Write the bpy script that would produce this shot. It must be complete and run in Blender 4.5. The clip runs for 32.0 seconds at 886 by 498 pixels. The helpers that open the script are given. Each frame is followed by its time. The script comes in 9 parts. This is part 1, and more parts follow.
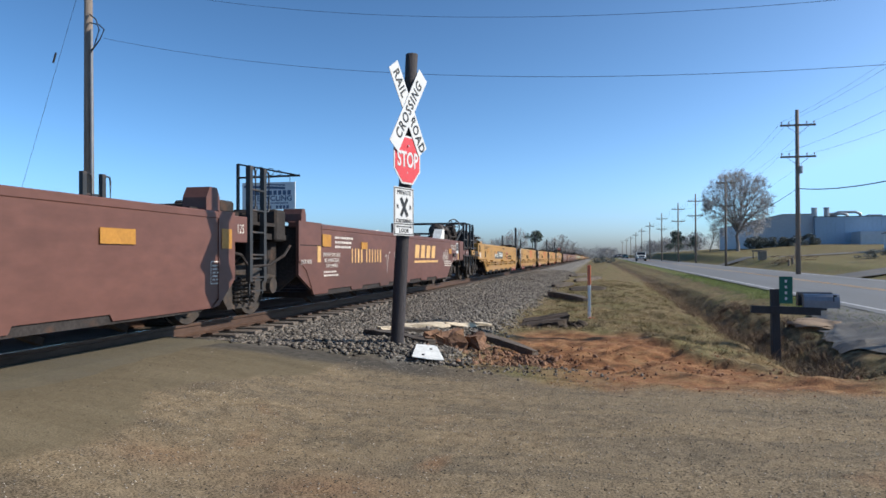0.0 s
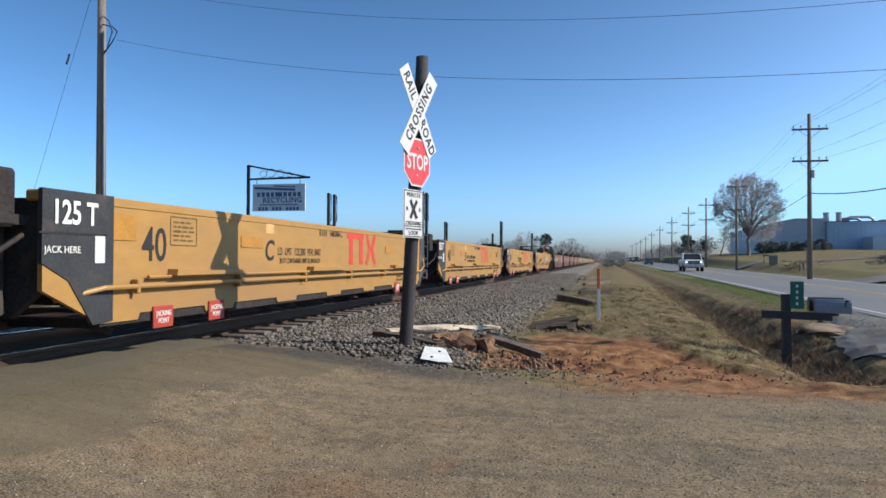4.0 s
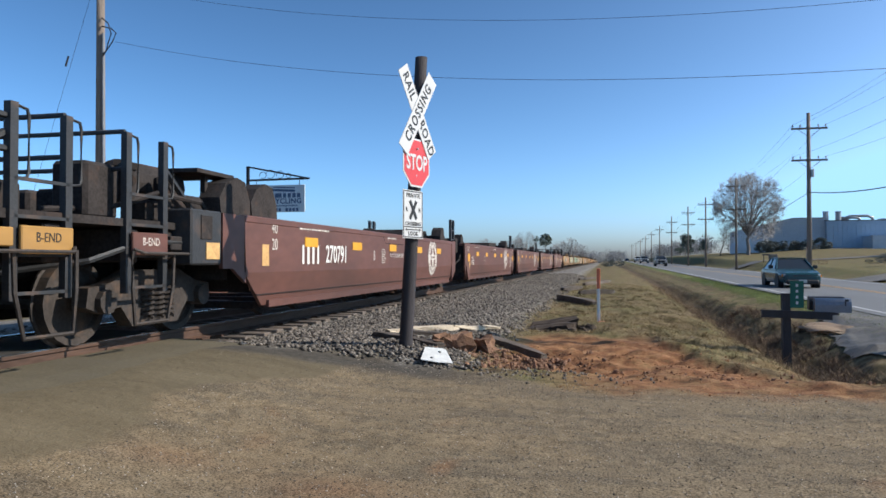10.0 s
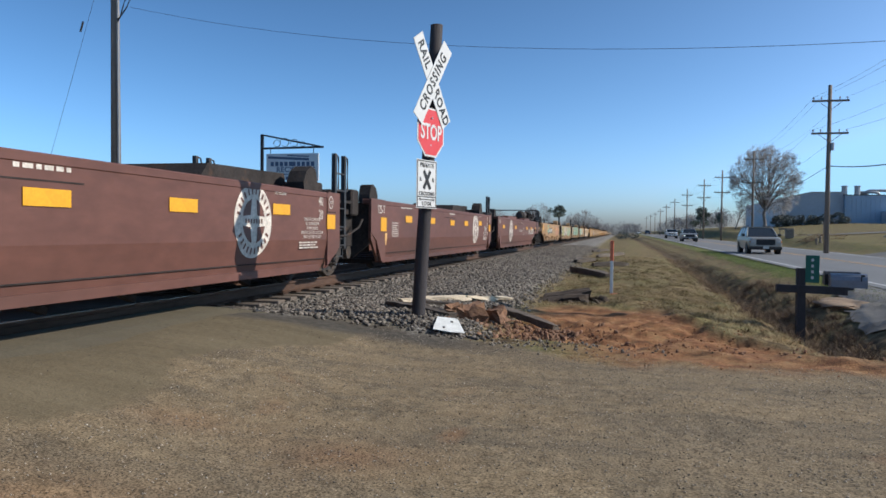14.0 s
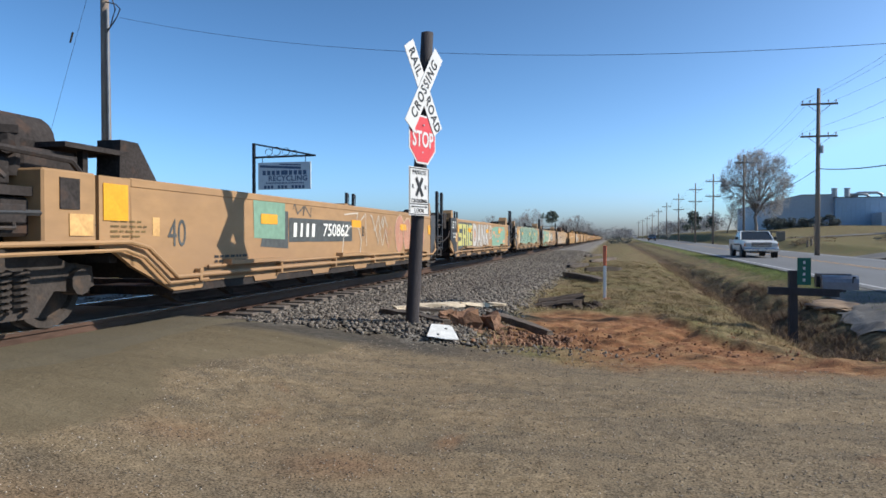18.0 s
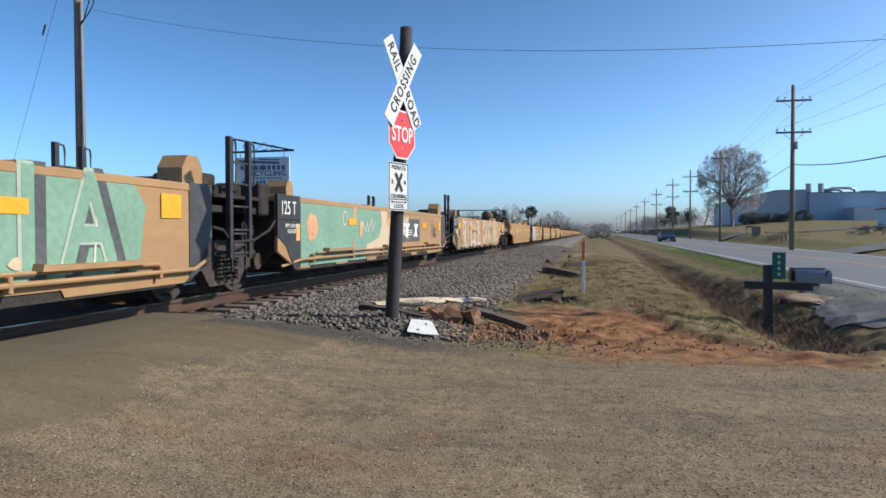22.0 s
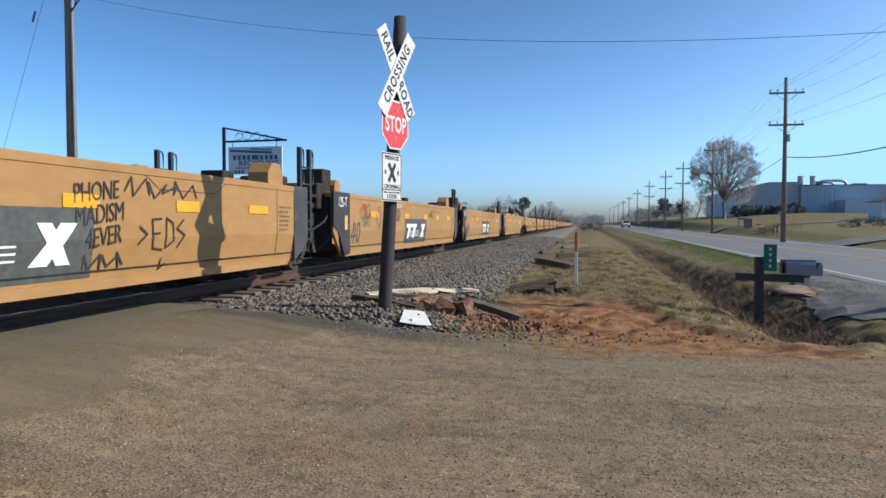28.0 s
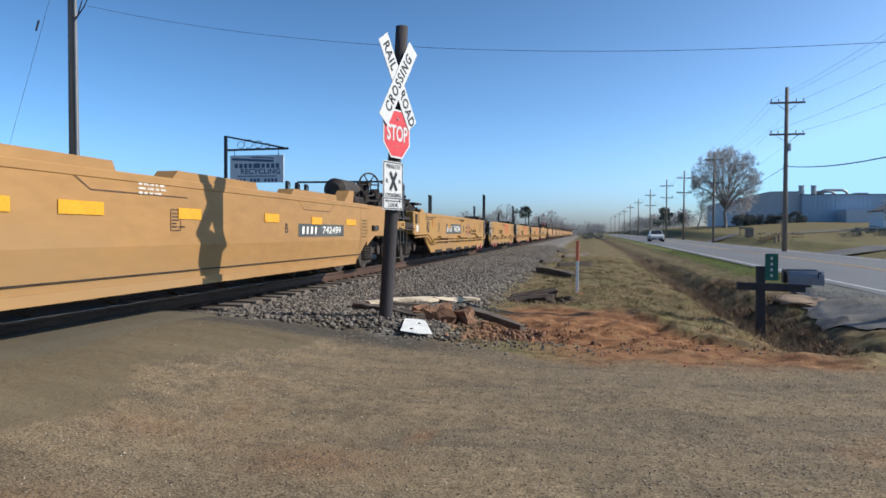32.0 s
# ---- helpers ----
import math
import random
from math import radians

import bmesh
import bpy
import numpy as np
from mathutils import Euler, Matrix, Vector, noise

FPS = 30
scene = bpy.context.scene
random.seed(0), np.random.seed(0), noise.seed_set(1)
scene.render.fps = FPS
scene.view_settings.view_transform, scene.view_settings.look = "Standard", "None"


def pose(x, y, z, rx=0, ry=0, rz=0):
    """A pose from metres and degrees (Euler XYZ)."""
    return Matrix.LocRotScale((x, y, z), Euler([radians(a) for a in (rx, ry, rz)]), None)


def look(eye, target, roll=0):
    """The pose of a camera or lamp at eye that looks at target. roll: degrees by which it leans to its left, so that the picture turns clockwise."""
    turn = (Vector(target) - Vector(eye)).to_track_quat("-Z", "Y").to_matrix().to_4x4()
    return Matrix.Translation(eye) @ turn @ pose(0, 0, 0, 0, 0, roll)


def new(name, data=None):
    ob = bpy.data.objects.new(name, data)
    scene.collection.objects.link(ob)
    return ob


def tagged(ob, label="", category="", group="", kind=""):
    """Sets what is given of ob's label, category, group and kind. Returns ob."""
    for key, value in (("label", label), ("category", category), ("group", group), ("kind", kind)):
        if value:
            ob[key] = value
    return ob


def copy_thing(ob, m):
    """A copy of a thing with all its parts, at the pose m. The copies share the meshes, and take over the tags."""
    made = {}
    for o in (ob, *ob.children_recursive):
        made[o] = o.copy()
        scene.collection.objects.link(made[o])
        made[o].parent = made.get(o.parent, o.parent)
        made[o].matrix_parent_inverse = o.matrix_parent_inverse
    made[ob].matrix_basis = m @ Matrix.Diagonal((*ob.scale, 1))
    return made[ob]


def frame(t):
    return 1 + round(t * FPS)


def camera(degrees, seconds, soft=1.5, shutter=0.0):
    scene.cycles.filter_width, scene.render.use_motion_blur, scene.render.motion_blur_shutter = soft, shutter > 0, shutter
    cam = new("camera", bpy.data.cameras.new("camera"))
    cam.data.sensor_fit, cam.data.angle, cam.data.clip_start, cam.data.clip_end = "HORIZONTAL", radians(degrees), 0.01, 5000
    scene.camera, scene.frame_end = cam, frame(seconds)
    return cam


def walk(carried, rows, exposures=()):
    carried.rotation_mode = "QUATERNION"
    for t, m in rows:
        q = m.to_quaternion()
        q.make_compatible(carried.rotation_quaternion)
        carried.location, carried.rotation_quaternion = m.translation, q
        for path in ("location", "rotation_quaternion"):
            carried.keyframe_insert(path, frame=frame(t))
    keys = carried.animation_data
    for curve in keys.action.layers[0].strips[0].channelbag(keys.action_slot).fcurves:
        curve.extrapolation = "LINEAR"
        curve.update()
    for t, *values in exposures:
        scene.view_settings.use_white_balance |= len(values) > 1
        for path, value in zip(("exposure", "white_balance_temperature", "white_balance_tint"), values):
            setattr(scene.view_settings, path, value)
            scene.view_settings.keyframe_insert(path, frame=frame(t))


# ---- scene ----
cam = camera(64.0, 32.0, soft=1.6)
PATH = [
    (0.0, pose(0, 0, 1.30, 90.72, 0.15, 12.05)),
    (0.5, pose(0, 0, 1.30, 91.11, -0.23, 12.24)),
    (1.0, pose(0, 0, 1.30, 91.28, -0.20, 12.20)),
    (1.5, pose(0, 0, 1.30, 91.47, -0.15, 12.22)),
    (2.0, pose(0, 0, 1.30, 91.65, -0.33, 12.38)),
    (2.5, pose(0, 0, 1.30, 91.29, -0.26, 12.54)),
    (3.0, pose(0, 0, 1.30, 91.05, -0.03, 12.52)),
    (3.5, pose(0, 0, 1.30, 90.91, -0.06, 12.71)),
    (5.5, pose(0, 0, 1.30, 91.21, -0.66, 12.64)),
    (6.0, pose(0, 0, 1.30, 91.39, -0.38, 12.65)),
    (6.5, pose(0, 0, 1.30, 91.53, -0.11, 12.46)),
    (7.0, pose(0, 0, 1.30, 91.62, -0.10, 12.38)),
    (7.5, pose(0, 0, 1.30, 91.50, -0.02, 12.93)),
    (8.0, pose(0, 0, 1.30, 91.10, 0.24, 13.17)),
    (8.5, pose(0, 0, 1.30, 90.96, 0.29, 12.50)),
    (9.0, pose(0, 0, 1.30, 90.46, 0.26, 12.66)),
    (9.5, pose(0, 0, 1.30, 90.56, -0.05, 13.01)),
    (10.0, pose(0, 0, 1.30, 90.96, -0.02, 12.77)),
    (10.5, pose(0, 0, 1.30, 90.66, -0.06, 12.66)),
    (11.0, pose(0, 0, 1.30, 90.73, -0.12, 12.22)),
    (11.5, pose(0, 0, 1.30, 90.74, -0.14, 12.45)),
    (12.0, pose(0, 0, 1.30, 90.67, -0.38, 12.57)),
    (12.5, pose(0, 0, 1.30, 89.72, -1.89, 13.33)),
    (13.0, pose(0, 0, 1.30, 88.29, -0.47, 12.80)),
    (13.5, pose(0, 0, 1.30, 88.06, -0.87, 13.36)),
    (14.0, pose(0, 0, 1.30, 88.55, -0.70, 13.84)),
    (14.5, pose(0, 0, 1.30, 88.20, -0.77, 13.53)),
    (16.5, pose(0, 0, 1.30, 88.65, 0.33, 14.02)),
    (17.0, pose(0, 0, 1.30, 88.49, 1.10, 12.46)),
    (17.5, pose(0, 0, 1.30, 89.02, -0.26, 13.43)),
    (18.0, pose(0, 0, 1.30, 89.11, -0.01, 13.27)),
    (18.5, pose(0, 0, 1.30, 89.28, -0.07, 12.92)),
    (19.0, pose(0, 0, 1.30, 89.12, 0.14, 12.52)),
    (19.5, pose(0, 0, 1.30, 88.90, 0.47, 12.36)),
    (20.0, pose(0, 0, 1.30, 88.71, 0.28, 12.20)),
    (20.5, pose(0, 0, 1.30, 88.73, 0.01, 12.11)),
    (21.0, pose(0, 0, 1.30, 89.07, -0.08, 12.41)),
    (21.5, pose(0, 0, 1.30, 89.14, 0.02, 12.24)),
    (22.0, pose(0, 0, 1.30, 88.73, 0.08, 11.63)),
    (22.5, pose(0, 0, 1.30, 88.31, 0.10, 12.02)),
    (23.0, pose(0, 0, 1.30, 88.50, 0.17, 11.96)),
    (23.5, pose(0, 0, 1.30, 88.53, 0.22, 11.75)),
    (24.0, pose(0, 0, 1.30, 88.93, 0.32, 11.94)),
    (24.5, pose(0, 0, 1.30, 88.50, 0.18, 11.91)),
    (25.0, pose(0, 0, 1.30, 88.10, -0.30, 11.06)),
    (25.5, pose(0, 0, 1.30, 87.81, -0.71, 11.72)),
    (27.5, pose(0, 0, 1.30, 87.41, -0.40, 11.01)),
    (28.0, pose(0, 0, 1.30, 87.98, -0.17, 11.07)),
    (28.5, pose(0, 0, 1.30, 88.34, -0.40, 10.75)),
    (29.0, pose(0, 0, 1.30, 88.81, -0.38, 11.15)),
    (29.5, pose(0, 0, 1.30, 88.64, -0.18, 11.08)),
    (30.0, pose(0, 0, 1.30, 88.58, -0.47, 10.98)),
    (30.5, pose(0, 0, 1.30, 88.74, -0.59, 10.75)),
    (31.0, pose(0, 0, 1.30, 88.50, -0.31, 10.50)),
    (31.5, pose(0, 0, 1.30, 88.46, -0.45, 10.70)),
    (32.0, pose(0, 0, 1.30, 88.68, -0.29, 11.16)),
]
walk(cam, PATH, exposures=[(0, 0.33, 6130, 7), (12.1, 0.35, 6130, 7), (12.9, 0.17, 6130, 7), (14.5, 0.2, 6130, 7), (18, 0.33, 6130, 7), (32, 0.3, 6130, 7)])

# ---- light ----
SUN_AZ, SUN_EL = 82.0, 33.0          # degrees clockwise from +y (along the rails), and up
world = bpy.data.worlds.new("world")
scene.world = world
world.use_nodes = True
wn = world.node_tree.nodes
wn.clear()
sky = wn.new("ShaderNodeTexSky")
sky.sky_type = "NISHITA"
sky.sun_disc = False
sky.sun_elevation = radians(SUN_EL)
sky.sun_rotation = radians(SUN_AZ)
sky.air_density, sky.dust_density, sky.ozone_density = 0.5, 1.7, 1.4
wbg = wn.new("ShaderNodeBackground")
wbg.inputs["Strength"].default_value = 0.098
wout = wn.new("ShaderNodeOutputWorld")
hsv = wn.new("ShaderNodeHueSaturation")
hsv.inputs["Saturation"].default_value = 1.0
hsv.inputs["Hue"].default_value = 0.485
world.node_tree.links.new(sky.outputs["Color"], hsv.inputs["Color"])
depth = wn.new("ShaderNodeGamma")
depth.inputs["Gamma"].default_value = 1.5
world.node_tree.links.new(hsv.outputs["Color"], depth.inputs["Color"])
glow = wn.new("ShaderNodeMix")         # the sun lamp carries the bright ring round the sun
glow.data_type, glow.blend_type = "RGBA", "DARKEN"
glow.inputs["Factor"].default_value = 1.0
glow.inputs["B"].default_value = (4.0, 7.0, 10.5, 1)
world.node_tree.links.new(depth.outputs["Color"], glow.inputs["A"])
world.node_tree.links.new(glow.outputs["Result"], wbg.inputs["Color"])
world.node_tree.links.new(wbg.outputs["Background"], wout.inputs["Surface"])
sun = new("sun", bpy.data.lights.new("sun", "SUN"))
sun.data.energy = 5.0
sun.data.angle = radians(0.55)
sun.data.color = (1.0, 0.88, 0.74)
sx, sy = math.sin(radians(SUN_AZ)), math.cos(radians(SUN_AZ))
sun.matrix_world = look((60 * sx, 60 * sy, 60 * math.tan(radians(SUN_EL))), (0, 0, 0))

# ---- materials ----


def mat(name, color, rough=0.6, metal=0.0, vary=0.25, scale=2.0, fine=30.0, bump=0.15, dirt=None, dirt_amt=0.0, dirt_scale=1.0,
        space="Object", stretch=(1, 1, 1), island=0.0, spec=0.4, alpha=None, obj_random=0.0):
    """Base colour varied at two scales, with a dirt layer of its own shape, and fine relief."""
    m = bpy.data.materials.new(name)
    m.use_nodes = True
    nt = m.node_tree
    n, ln = nt.nodes, nt.links
    b = n["Principled BSDF"]
    b.inputs["Roughness"].default_value = rough
    b.inputs["Metallic"].default_value = metal
    b.inputs["Specular IOR Level"].default_value = spec
    tc = n.new("ShaderNodeTexCoord")
    mp = n.new("ShaderNodeMapping")
    mp.inputs["Scale"].default_value = stretch
    if space == "World":
        g = n.new("ShaderNodeNewGeometry")
        ln.new(g.outputs["Position"], mp.inputs["Vector"])
    else:
        ln.new(tc.outputs["Object"], mp.inputs["Vector"])

    def noise_tex(sc, det=4.0):
        t = n.new("ShaderNodeTexNoise")
        t.inputs["Scale"].default_value = sc
        t.inputs["Detail"].default_value = det
        ln.new(mp.outputs["Vector"], t.inputs["Vector"])
        return t
    big, small = noise_tex(scale), noise_tex(fine, 3.0)
    add = n.new("ShaderNodeMath")
    add.operation = "ADD"
    ln.new(big.outputs["Fac"], add.inputs[0])
    ln.new(small.outputs["Fac"], add.inputs[1])
    mr = n.new("ShaderNodeMapRange")
    mr.inputs["From Min"].default_value, mr.inputs["From Max"].default_value = 0.7, 1.3
    mr.inputs["To Min"].default_value, mr.inputs["To Max"].default_value = 1 - vary, 1 + vary
    ln.new(add.outputs[0], mr.inputs["Value"])
    last = mr.outputs["Result"]
    if island or obj_random:
        if island:
            g2 = n.new("ShaderNodeNewGeometry")
            src = g2.outputs["Random Per Island"]
        else:
            oi = n.new("ShaderNodeObjectInfo")
            src = oi.outputs["Random"]
        m2 = n.new("ShaderNodeMapRange")
        k = island or obj_random
        m2.inputs["To Min"].default_value, m2.inputs["To Max"].default_value = 1 - k, 1 + k
        ln.new(src, m2.inputs["Value"])
        mu = n.new("ShaderNodeMath")
        mu.operation = "MULTIPLY"
        ln.new(last, mu.inputs[0])
        ln.new(m2.outputs["Result"], mu.inputs[1])
        last = mu.outputs[0]
    vm = n.new("ShaderNodeVectorMath")
    vm.operation = "SCALE"
    vm.inputs[0].default_value = color
    ln.new(last, vm.inputs["Scale"])
    out = vm.outputs["Vector"]
    if dirt:
        dn = noise_tex(dirt_scale, 6.0)
        dr = n.new("ShaderNodeMapRange")
        dr.inputs["From Min"].default_value, dr.inputs["From Max"].default_value = 0.62 - dirt_amt * 0.35, 0.72
        ln.new(dn.outputs["Fac"], dr.inputs["Value"])
        mx = n.new("ShaderNodeMix")
        mx.data_type = "RGBA"
        mx.inputs["B"].default_value = (*dirt, 1)
        ln.new(dr.outputs["Result"], mx.inputs["Factor"])
        ln.new(out, mx.inputs["A"])
        out = mx.outputs["Result"]
    ln.new(out, b.inputs["Base Color"])
    if bump:
        bp = n.new("ShaderNodeBump")
        bp.inputs["Strength"].default_value = bump
        bp.inputs["Distance"].default_value = 0.02
        ln.new(small.outputs["Fac"], bp.inputs["Height"])
        ln.new(bp.outputs["Normal"], b.inputs["Normal"])
    if alpha is not None:
        b.inputs["Transmission Weight"].default_value = alpha
    return m


M = {}
M["yellow"] = mat("yellow_paint", (0.345, 0.190, 0.054), 0.5, vary=0.12, scale=0.5, fine=9, bump=0.05, dirt=(0.29, 0.165, 0.068), dirt_amt=0.25, dirt_scale=0.9, stretch=(1, 0.35, 1))
M["yellow_pale"] = mat("faded_yellow_paint", (0.325, 0.180, 0.065), 0.55, vary=0.13, scale=0.5, fine=9, bump=0.05, dirt=(0.31, 0.19, 0.085), dirt_amt=0.3, dirt_scale=0.8, stretch=(1, 0.35, 1))
M["yellow_worn"] = mat("weathered_yellow_paint", (0.31, 0.185, 0.088), 0.62, vary=0.16, scale=0.6, fine=9, bump=0.06, dirt=(0.27, 0.165, 0.09), dirt_amt=0.35, dirt_scale=0.8, stretch=(1, 0.35, 1))
M["brown"] = mat("oxide_brown_paint", (0.118, 0.052, 0.040), 0.5, vary=0.2, scale=0.5, fine=9, bump=0.05, dirt=(0.080, 0.040, 0.032), dirt_amt=0.35, dirt_scale=0.9, stretch=(1, 0.4, 1))
# the three darkest base colours are lifted a little for veiling glare
M["under"] = mat("grimy_steel", (0.036, 0.031, 0.030), 0.9, metal=0.0, spec=0.15, vary=0.4, scale=3, dirt=(0.07, 0.045, 0.035), dirt_amt=0.1, dirt_scale=4)
M["truck"] = mat("truck_cast_iron", (0.042, 0.034, 0.030), 0.7, metal=0.1, vary=0.4, scale=4, dirt=(0.10, 0.065, 0.045), dirt_amt=0.15, dirt_scale=5)
M["endblack"] = mat("end_black_paint", (0.030, 0.031, 0.034), 0.55, vary=0.3, scale=2, dirt=(0.09, 0.06, 0.045), dirt_amt=0.2, dirt_scale=3)
M["endgrey"] = mat("end_grey_paint", (0.050, 0.051, 0.055), 0.55, vary=0.3, scale=2, dirt=(0.11, 0.08, 0.06), dirt_amt=0.2, dirt_scale=3)
M["white"] = mat("white_marking", (0.72, 0.71, 0.67), 0.6, vary=0.12, scale=6, bump=0)
M["offwhite"] = mat("worn_white_marking", (0.55, 0.50, 0.45), 0.6, vary=0.3, scale=8, bump=0)
M["tan_text"] = mat("faded_yellow_marking", (0.55, 0.33, 0.13), 0.6, vary=0.2, scale=6, bump=0)
M["faded_print"] = mat("faded_black_print", (0.13, 0.085, 0.03), 0.6, vary=0.4, scale=8, bump=0)
M["blackpaint"] = mat("black_marking", (0.02, 0.02, 0.022), 0.6, vary=0.3, scale=6, bump=0)
M["reflector"] = mat("reflector_yellow", (0.66, 0.32, 0.02), 0.35, vary=0.1, scale=4, bump=0)
M["reflector_dull"] = mat("reflector_dull", (0.38, 0.18, 0.03), 0.5, vary=0.15, scale=4, bump=0)
M["redpaint"] = mat("red_marking", (0.50, 0.05, 0.03), 0.55, vary=0.15, scale=5, bump=0)
M["redplate"] = mat("red_plate", (0.33, 0.045, 0.03), 0.55, vary=0.2, scale=6, bump=0.05)
M["bluepaint"] = mat("blue_marking", (0.05, 0.10, 0.35), 0.55, vary=0.15, scale=5, bump=0)
M["steel"] = mat("galvanised_steel", (0.45, 0.46, 0.47), 0.45, metal=0.7, vary=0.2, scale=5)
M["rail"] = mat("rail_rust", (0.095, 0.056, 0.04), 0.6, metal=0.3, vary=0.3, scale=3, stretch=(1, 0.2, 1))
M["railtop"] = mat("rail_polished", (0.55, 0.53, 0.51), 0.25, metal=0.95, vary=0.1, scale=3, bump=0)
M["tie"] = mat("creosote_tie", (0.085, 0.066, 0.052), 0.85, vary=0.4, scale=3, fine=40, bump=0.5, stretch=(0.25, 1, 1), obj_random=0.3, dirt=(0.16, 0.13, 0.11), dirt_amt=0.3, dirt_scale=4)
M["stone"] = mat("ballast_stone", (0.125, 0.108, 0.092), 0.9, vary=0.3, scale=8, fine=60, bump=0.4, island=0.7, space="World")
M["pebble"] = mat("pebbles", (0.30, 0.26, 0.21), 0.85, vary=0.3, scale=8, fine=60, bump=0.3, island=0.5, space="World")
M["clod"] = mat("orange_clay", (0.23, 0.11, 0.055), 0.95, vary=0.4, scale=4, fine=30, bump=0.6, island=0.35, space="World")
M["earth_block"] = mat("rotted_brown_rubble", (0.19, 0.105, 0.066), 0.95, vary=0.4, scale=5, fine=35, bump=0.6, island=0.4, space="World", dirt=(0.24, 0.13, 0.07), dirt_amt=0.3, dirt_scale=5)
M["earth_dark"] = mat("dark_soil", (0.06, 0.043, 0.032), 0.95, vary=0.4, scale=5, fine=35, bump=0.6, island=0.4, space="World")
M["tan_dirt"] = mat("tan_dirt", (0.27, 0.19, 0.125), 0.95, vary=0.3, scale=4, fine=30, bump=0.6, space="World")
M["asphalt"] = mat("road_asphalt", (0.145, 0.145, 0.150), 0.8, vary=0.18, scale=0.35, fine=60, bump=0.3, space="World", stretch=(1, 0.15, 1), dirt=(0.15, 0.145, 0.14), dirt_amt=0.3, dirt_scale=0.5)
M["dusty_tar"] = mat("dust_covered_asphalt", (0.100, 0.082, 0.052), 0.95, vary=0.25, scale=1.5, fine=60, bump=0.3, space="World", stretch=(0.4, 1, 1), dirt=(0.095, 0.08, 0.055), dirt_amt=0.25, dirt_scale=2)
M["dark_pebble"] = mat("dark_pebbles", (0.06, 0.053, 0.046), 0.85, vary=0.3, scale=8, fine=60, bump=0.3, island=0.5, space="World")
# deck colour: near black stands in for the shade under the train
M["tar"] = mat("crossing_deck_shade", (0.028, 0.026, 0.025), 0.9, vary=0.3, scale=1.5, fine=50, bump=0.3, space="World", dirt=(0.06, 0.052, 0.045), dirt_amt=0.2, dirt_scale=2)
M["asphalt_old"] = mat("old_asphalt", (0.115, 0.110, 0.106), 0.85, vary=0.22, scale=0.8, fine=70, bump=0.4, space="World", dirt=(0.20, 0.17, 0.13), dirt_amt=0.3, dirt_scale=0.7)
M["line_white"] = mat("white_road_paint", (0.42, 0.42, 0.42), 0.7, vary=0.2, scale=4, fine=40, bump=0.1, space="World")
M["line_yellow"] = mat("yellow_road_paint", (0.40, 0.25, 0.10), 0.7, vary=0.2, scale=4, fine=40, bump=0.1, space="World")
M["pole"] = mat("weathered_pole_wood", (0.19, 0.155, 0.13), 0.85, vary=0.3, scale=2, fine=25, bump=0.4, stretch=(6, 6, 0.4))
M["post_dark"] = mat("creosoted_post", (0.036, 0.031, 0.034), 0.75, vary=0.35, scale=2, fine=25, bump=0.4, stretch=(6, 6, 0.5))
M["wood_grey"] = mat("weathered_wood", (0.20, 0.16, 0.125), 0.85, vary=0.3, scale=3, fine=30, bump=0.4, stretch=(1, 1, 1))
M["wood_pale"] = mat("bare_split_wood", (0.48, 0.40, 0.30), 0.8, vary=0.25, scale=3, fine=30, bump=0.3)
M["wire"] = mat("cable_black", (0.02, 0.02, 0.022), 0.6, vary=0.1, bump=0)
M["insul"] = mat("porcelain_insulator", (0.32, 0.30, 0.28), 0.3, vary=0.2, bump=0)
M["sign_white"] = mat("sign_white", (0.55, 0.55, 0.55), 0.45, vary=0.05, scale=5, bump=0)
M["sheet_white"] = mat("scuffed_white_sheet", (0.62, 0.62, 0.60), 0.5, vary=0.2, scale=6, bump=0.05)
M["sign_red"] = mat("sign_red", (0.55, 0.055, 0.06), 0.4, vary=0.07, scale=5, bump=0)
M["sign_black"] = mat("sign_black", (0.02, 0.02, 0.022), 0.5, vary=0.1, bump=0)
M["sign_green"] = mat("sign_green", (0.012, 0.11, 0.08), 0.45, vary=0.08, bump=0)
M["sign_blue"] = mat("board_pale_blue", (0.55, 0.61, 0.66), 0.6, vary=0.1, scale=3, bump=0)
M["sign_ink"] = mat("board_navy_ink", (0.07, 0.11, 0.20), 0.6, vary=0.1, bump=0)
M["iron"] = mat("black_wrought_iron", (0.03, 0.03, 0.034), 0.5, metal=0.5, vary=0.2, bump=0)
M["mailbox"] = mat("grey_painted_tin", (0.20, 0.21, 0.245), 0.4, metal=0.3, vary=0.12, scale=6)
M["marker_white"] = mat("marker_white", (0.72, 0.72, 0.70), 0.5, vary=0.1, bump=0)
M["marker_red"] = mat("marker_orange", (0.62, 0.16, 0.08), 0.5, vary=0.1, bump=0)
# tree and hedge colours are raised: distance haze is put into the base
M["bark"] = mat("bare_bark", (0.19, 0.17, 0.16), 0.9, vary=0.3, scale=3, bump=0.3)
M["twig"] = mat("bare_twigs", (0.25, 0.24, 0.24), 0.9, vary=0.2, scale=1, bump=0, island=0.3)
M["pine"] = mat("pine_needles", (0.10, 0.12, 0.10), 0.8, vary=0.3, scale=2, bump=0, island=0.4)
M["hedge"] = mat("dark_hedge_leaves", (0.12, 0.135, 0.13), 0.8, vary=0.3, scale=2, bump=0, island=0.4)
M["grass_dry"] = mat("dry_grass_blades", (0.27, 0.20, 0.10), 0.85, vary=0.3, scale=1, bump=0, island=0.4, space="World")
M["grass_green"] = mat("green_grass_blades", (0.15, 0.19, 0.05), 0.8, vary=0.3, scale=1, bump=0, island=0.4, space="World")
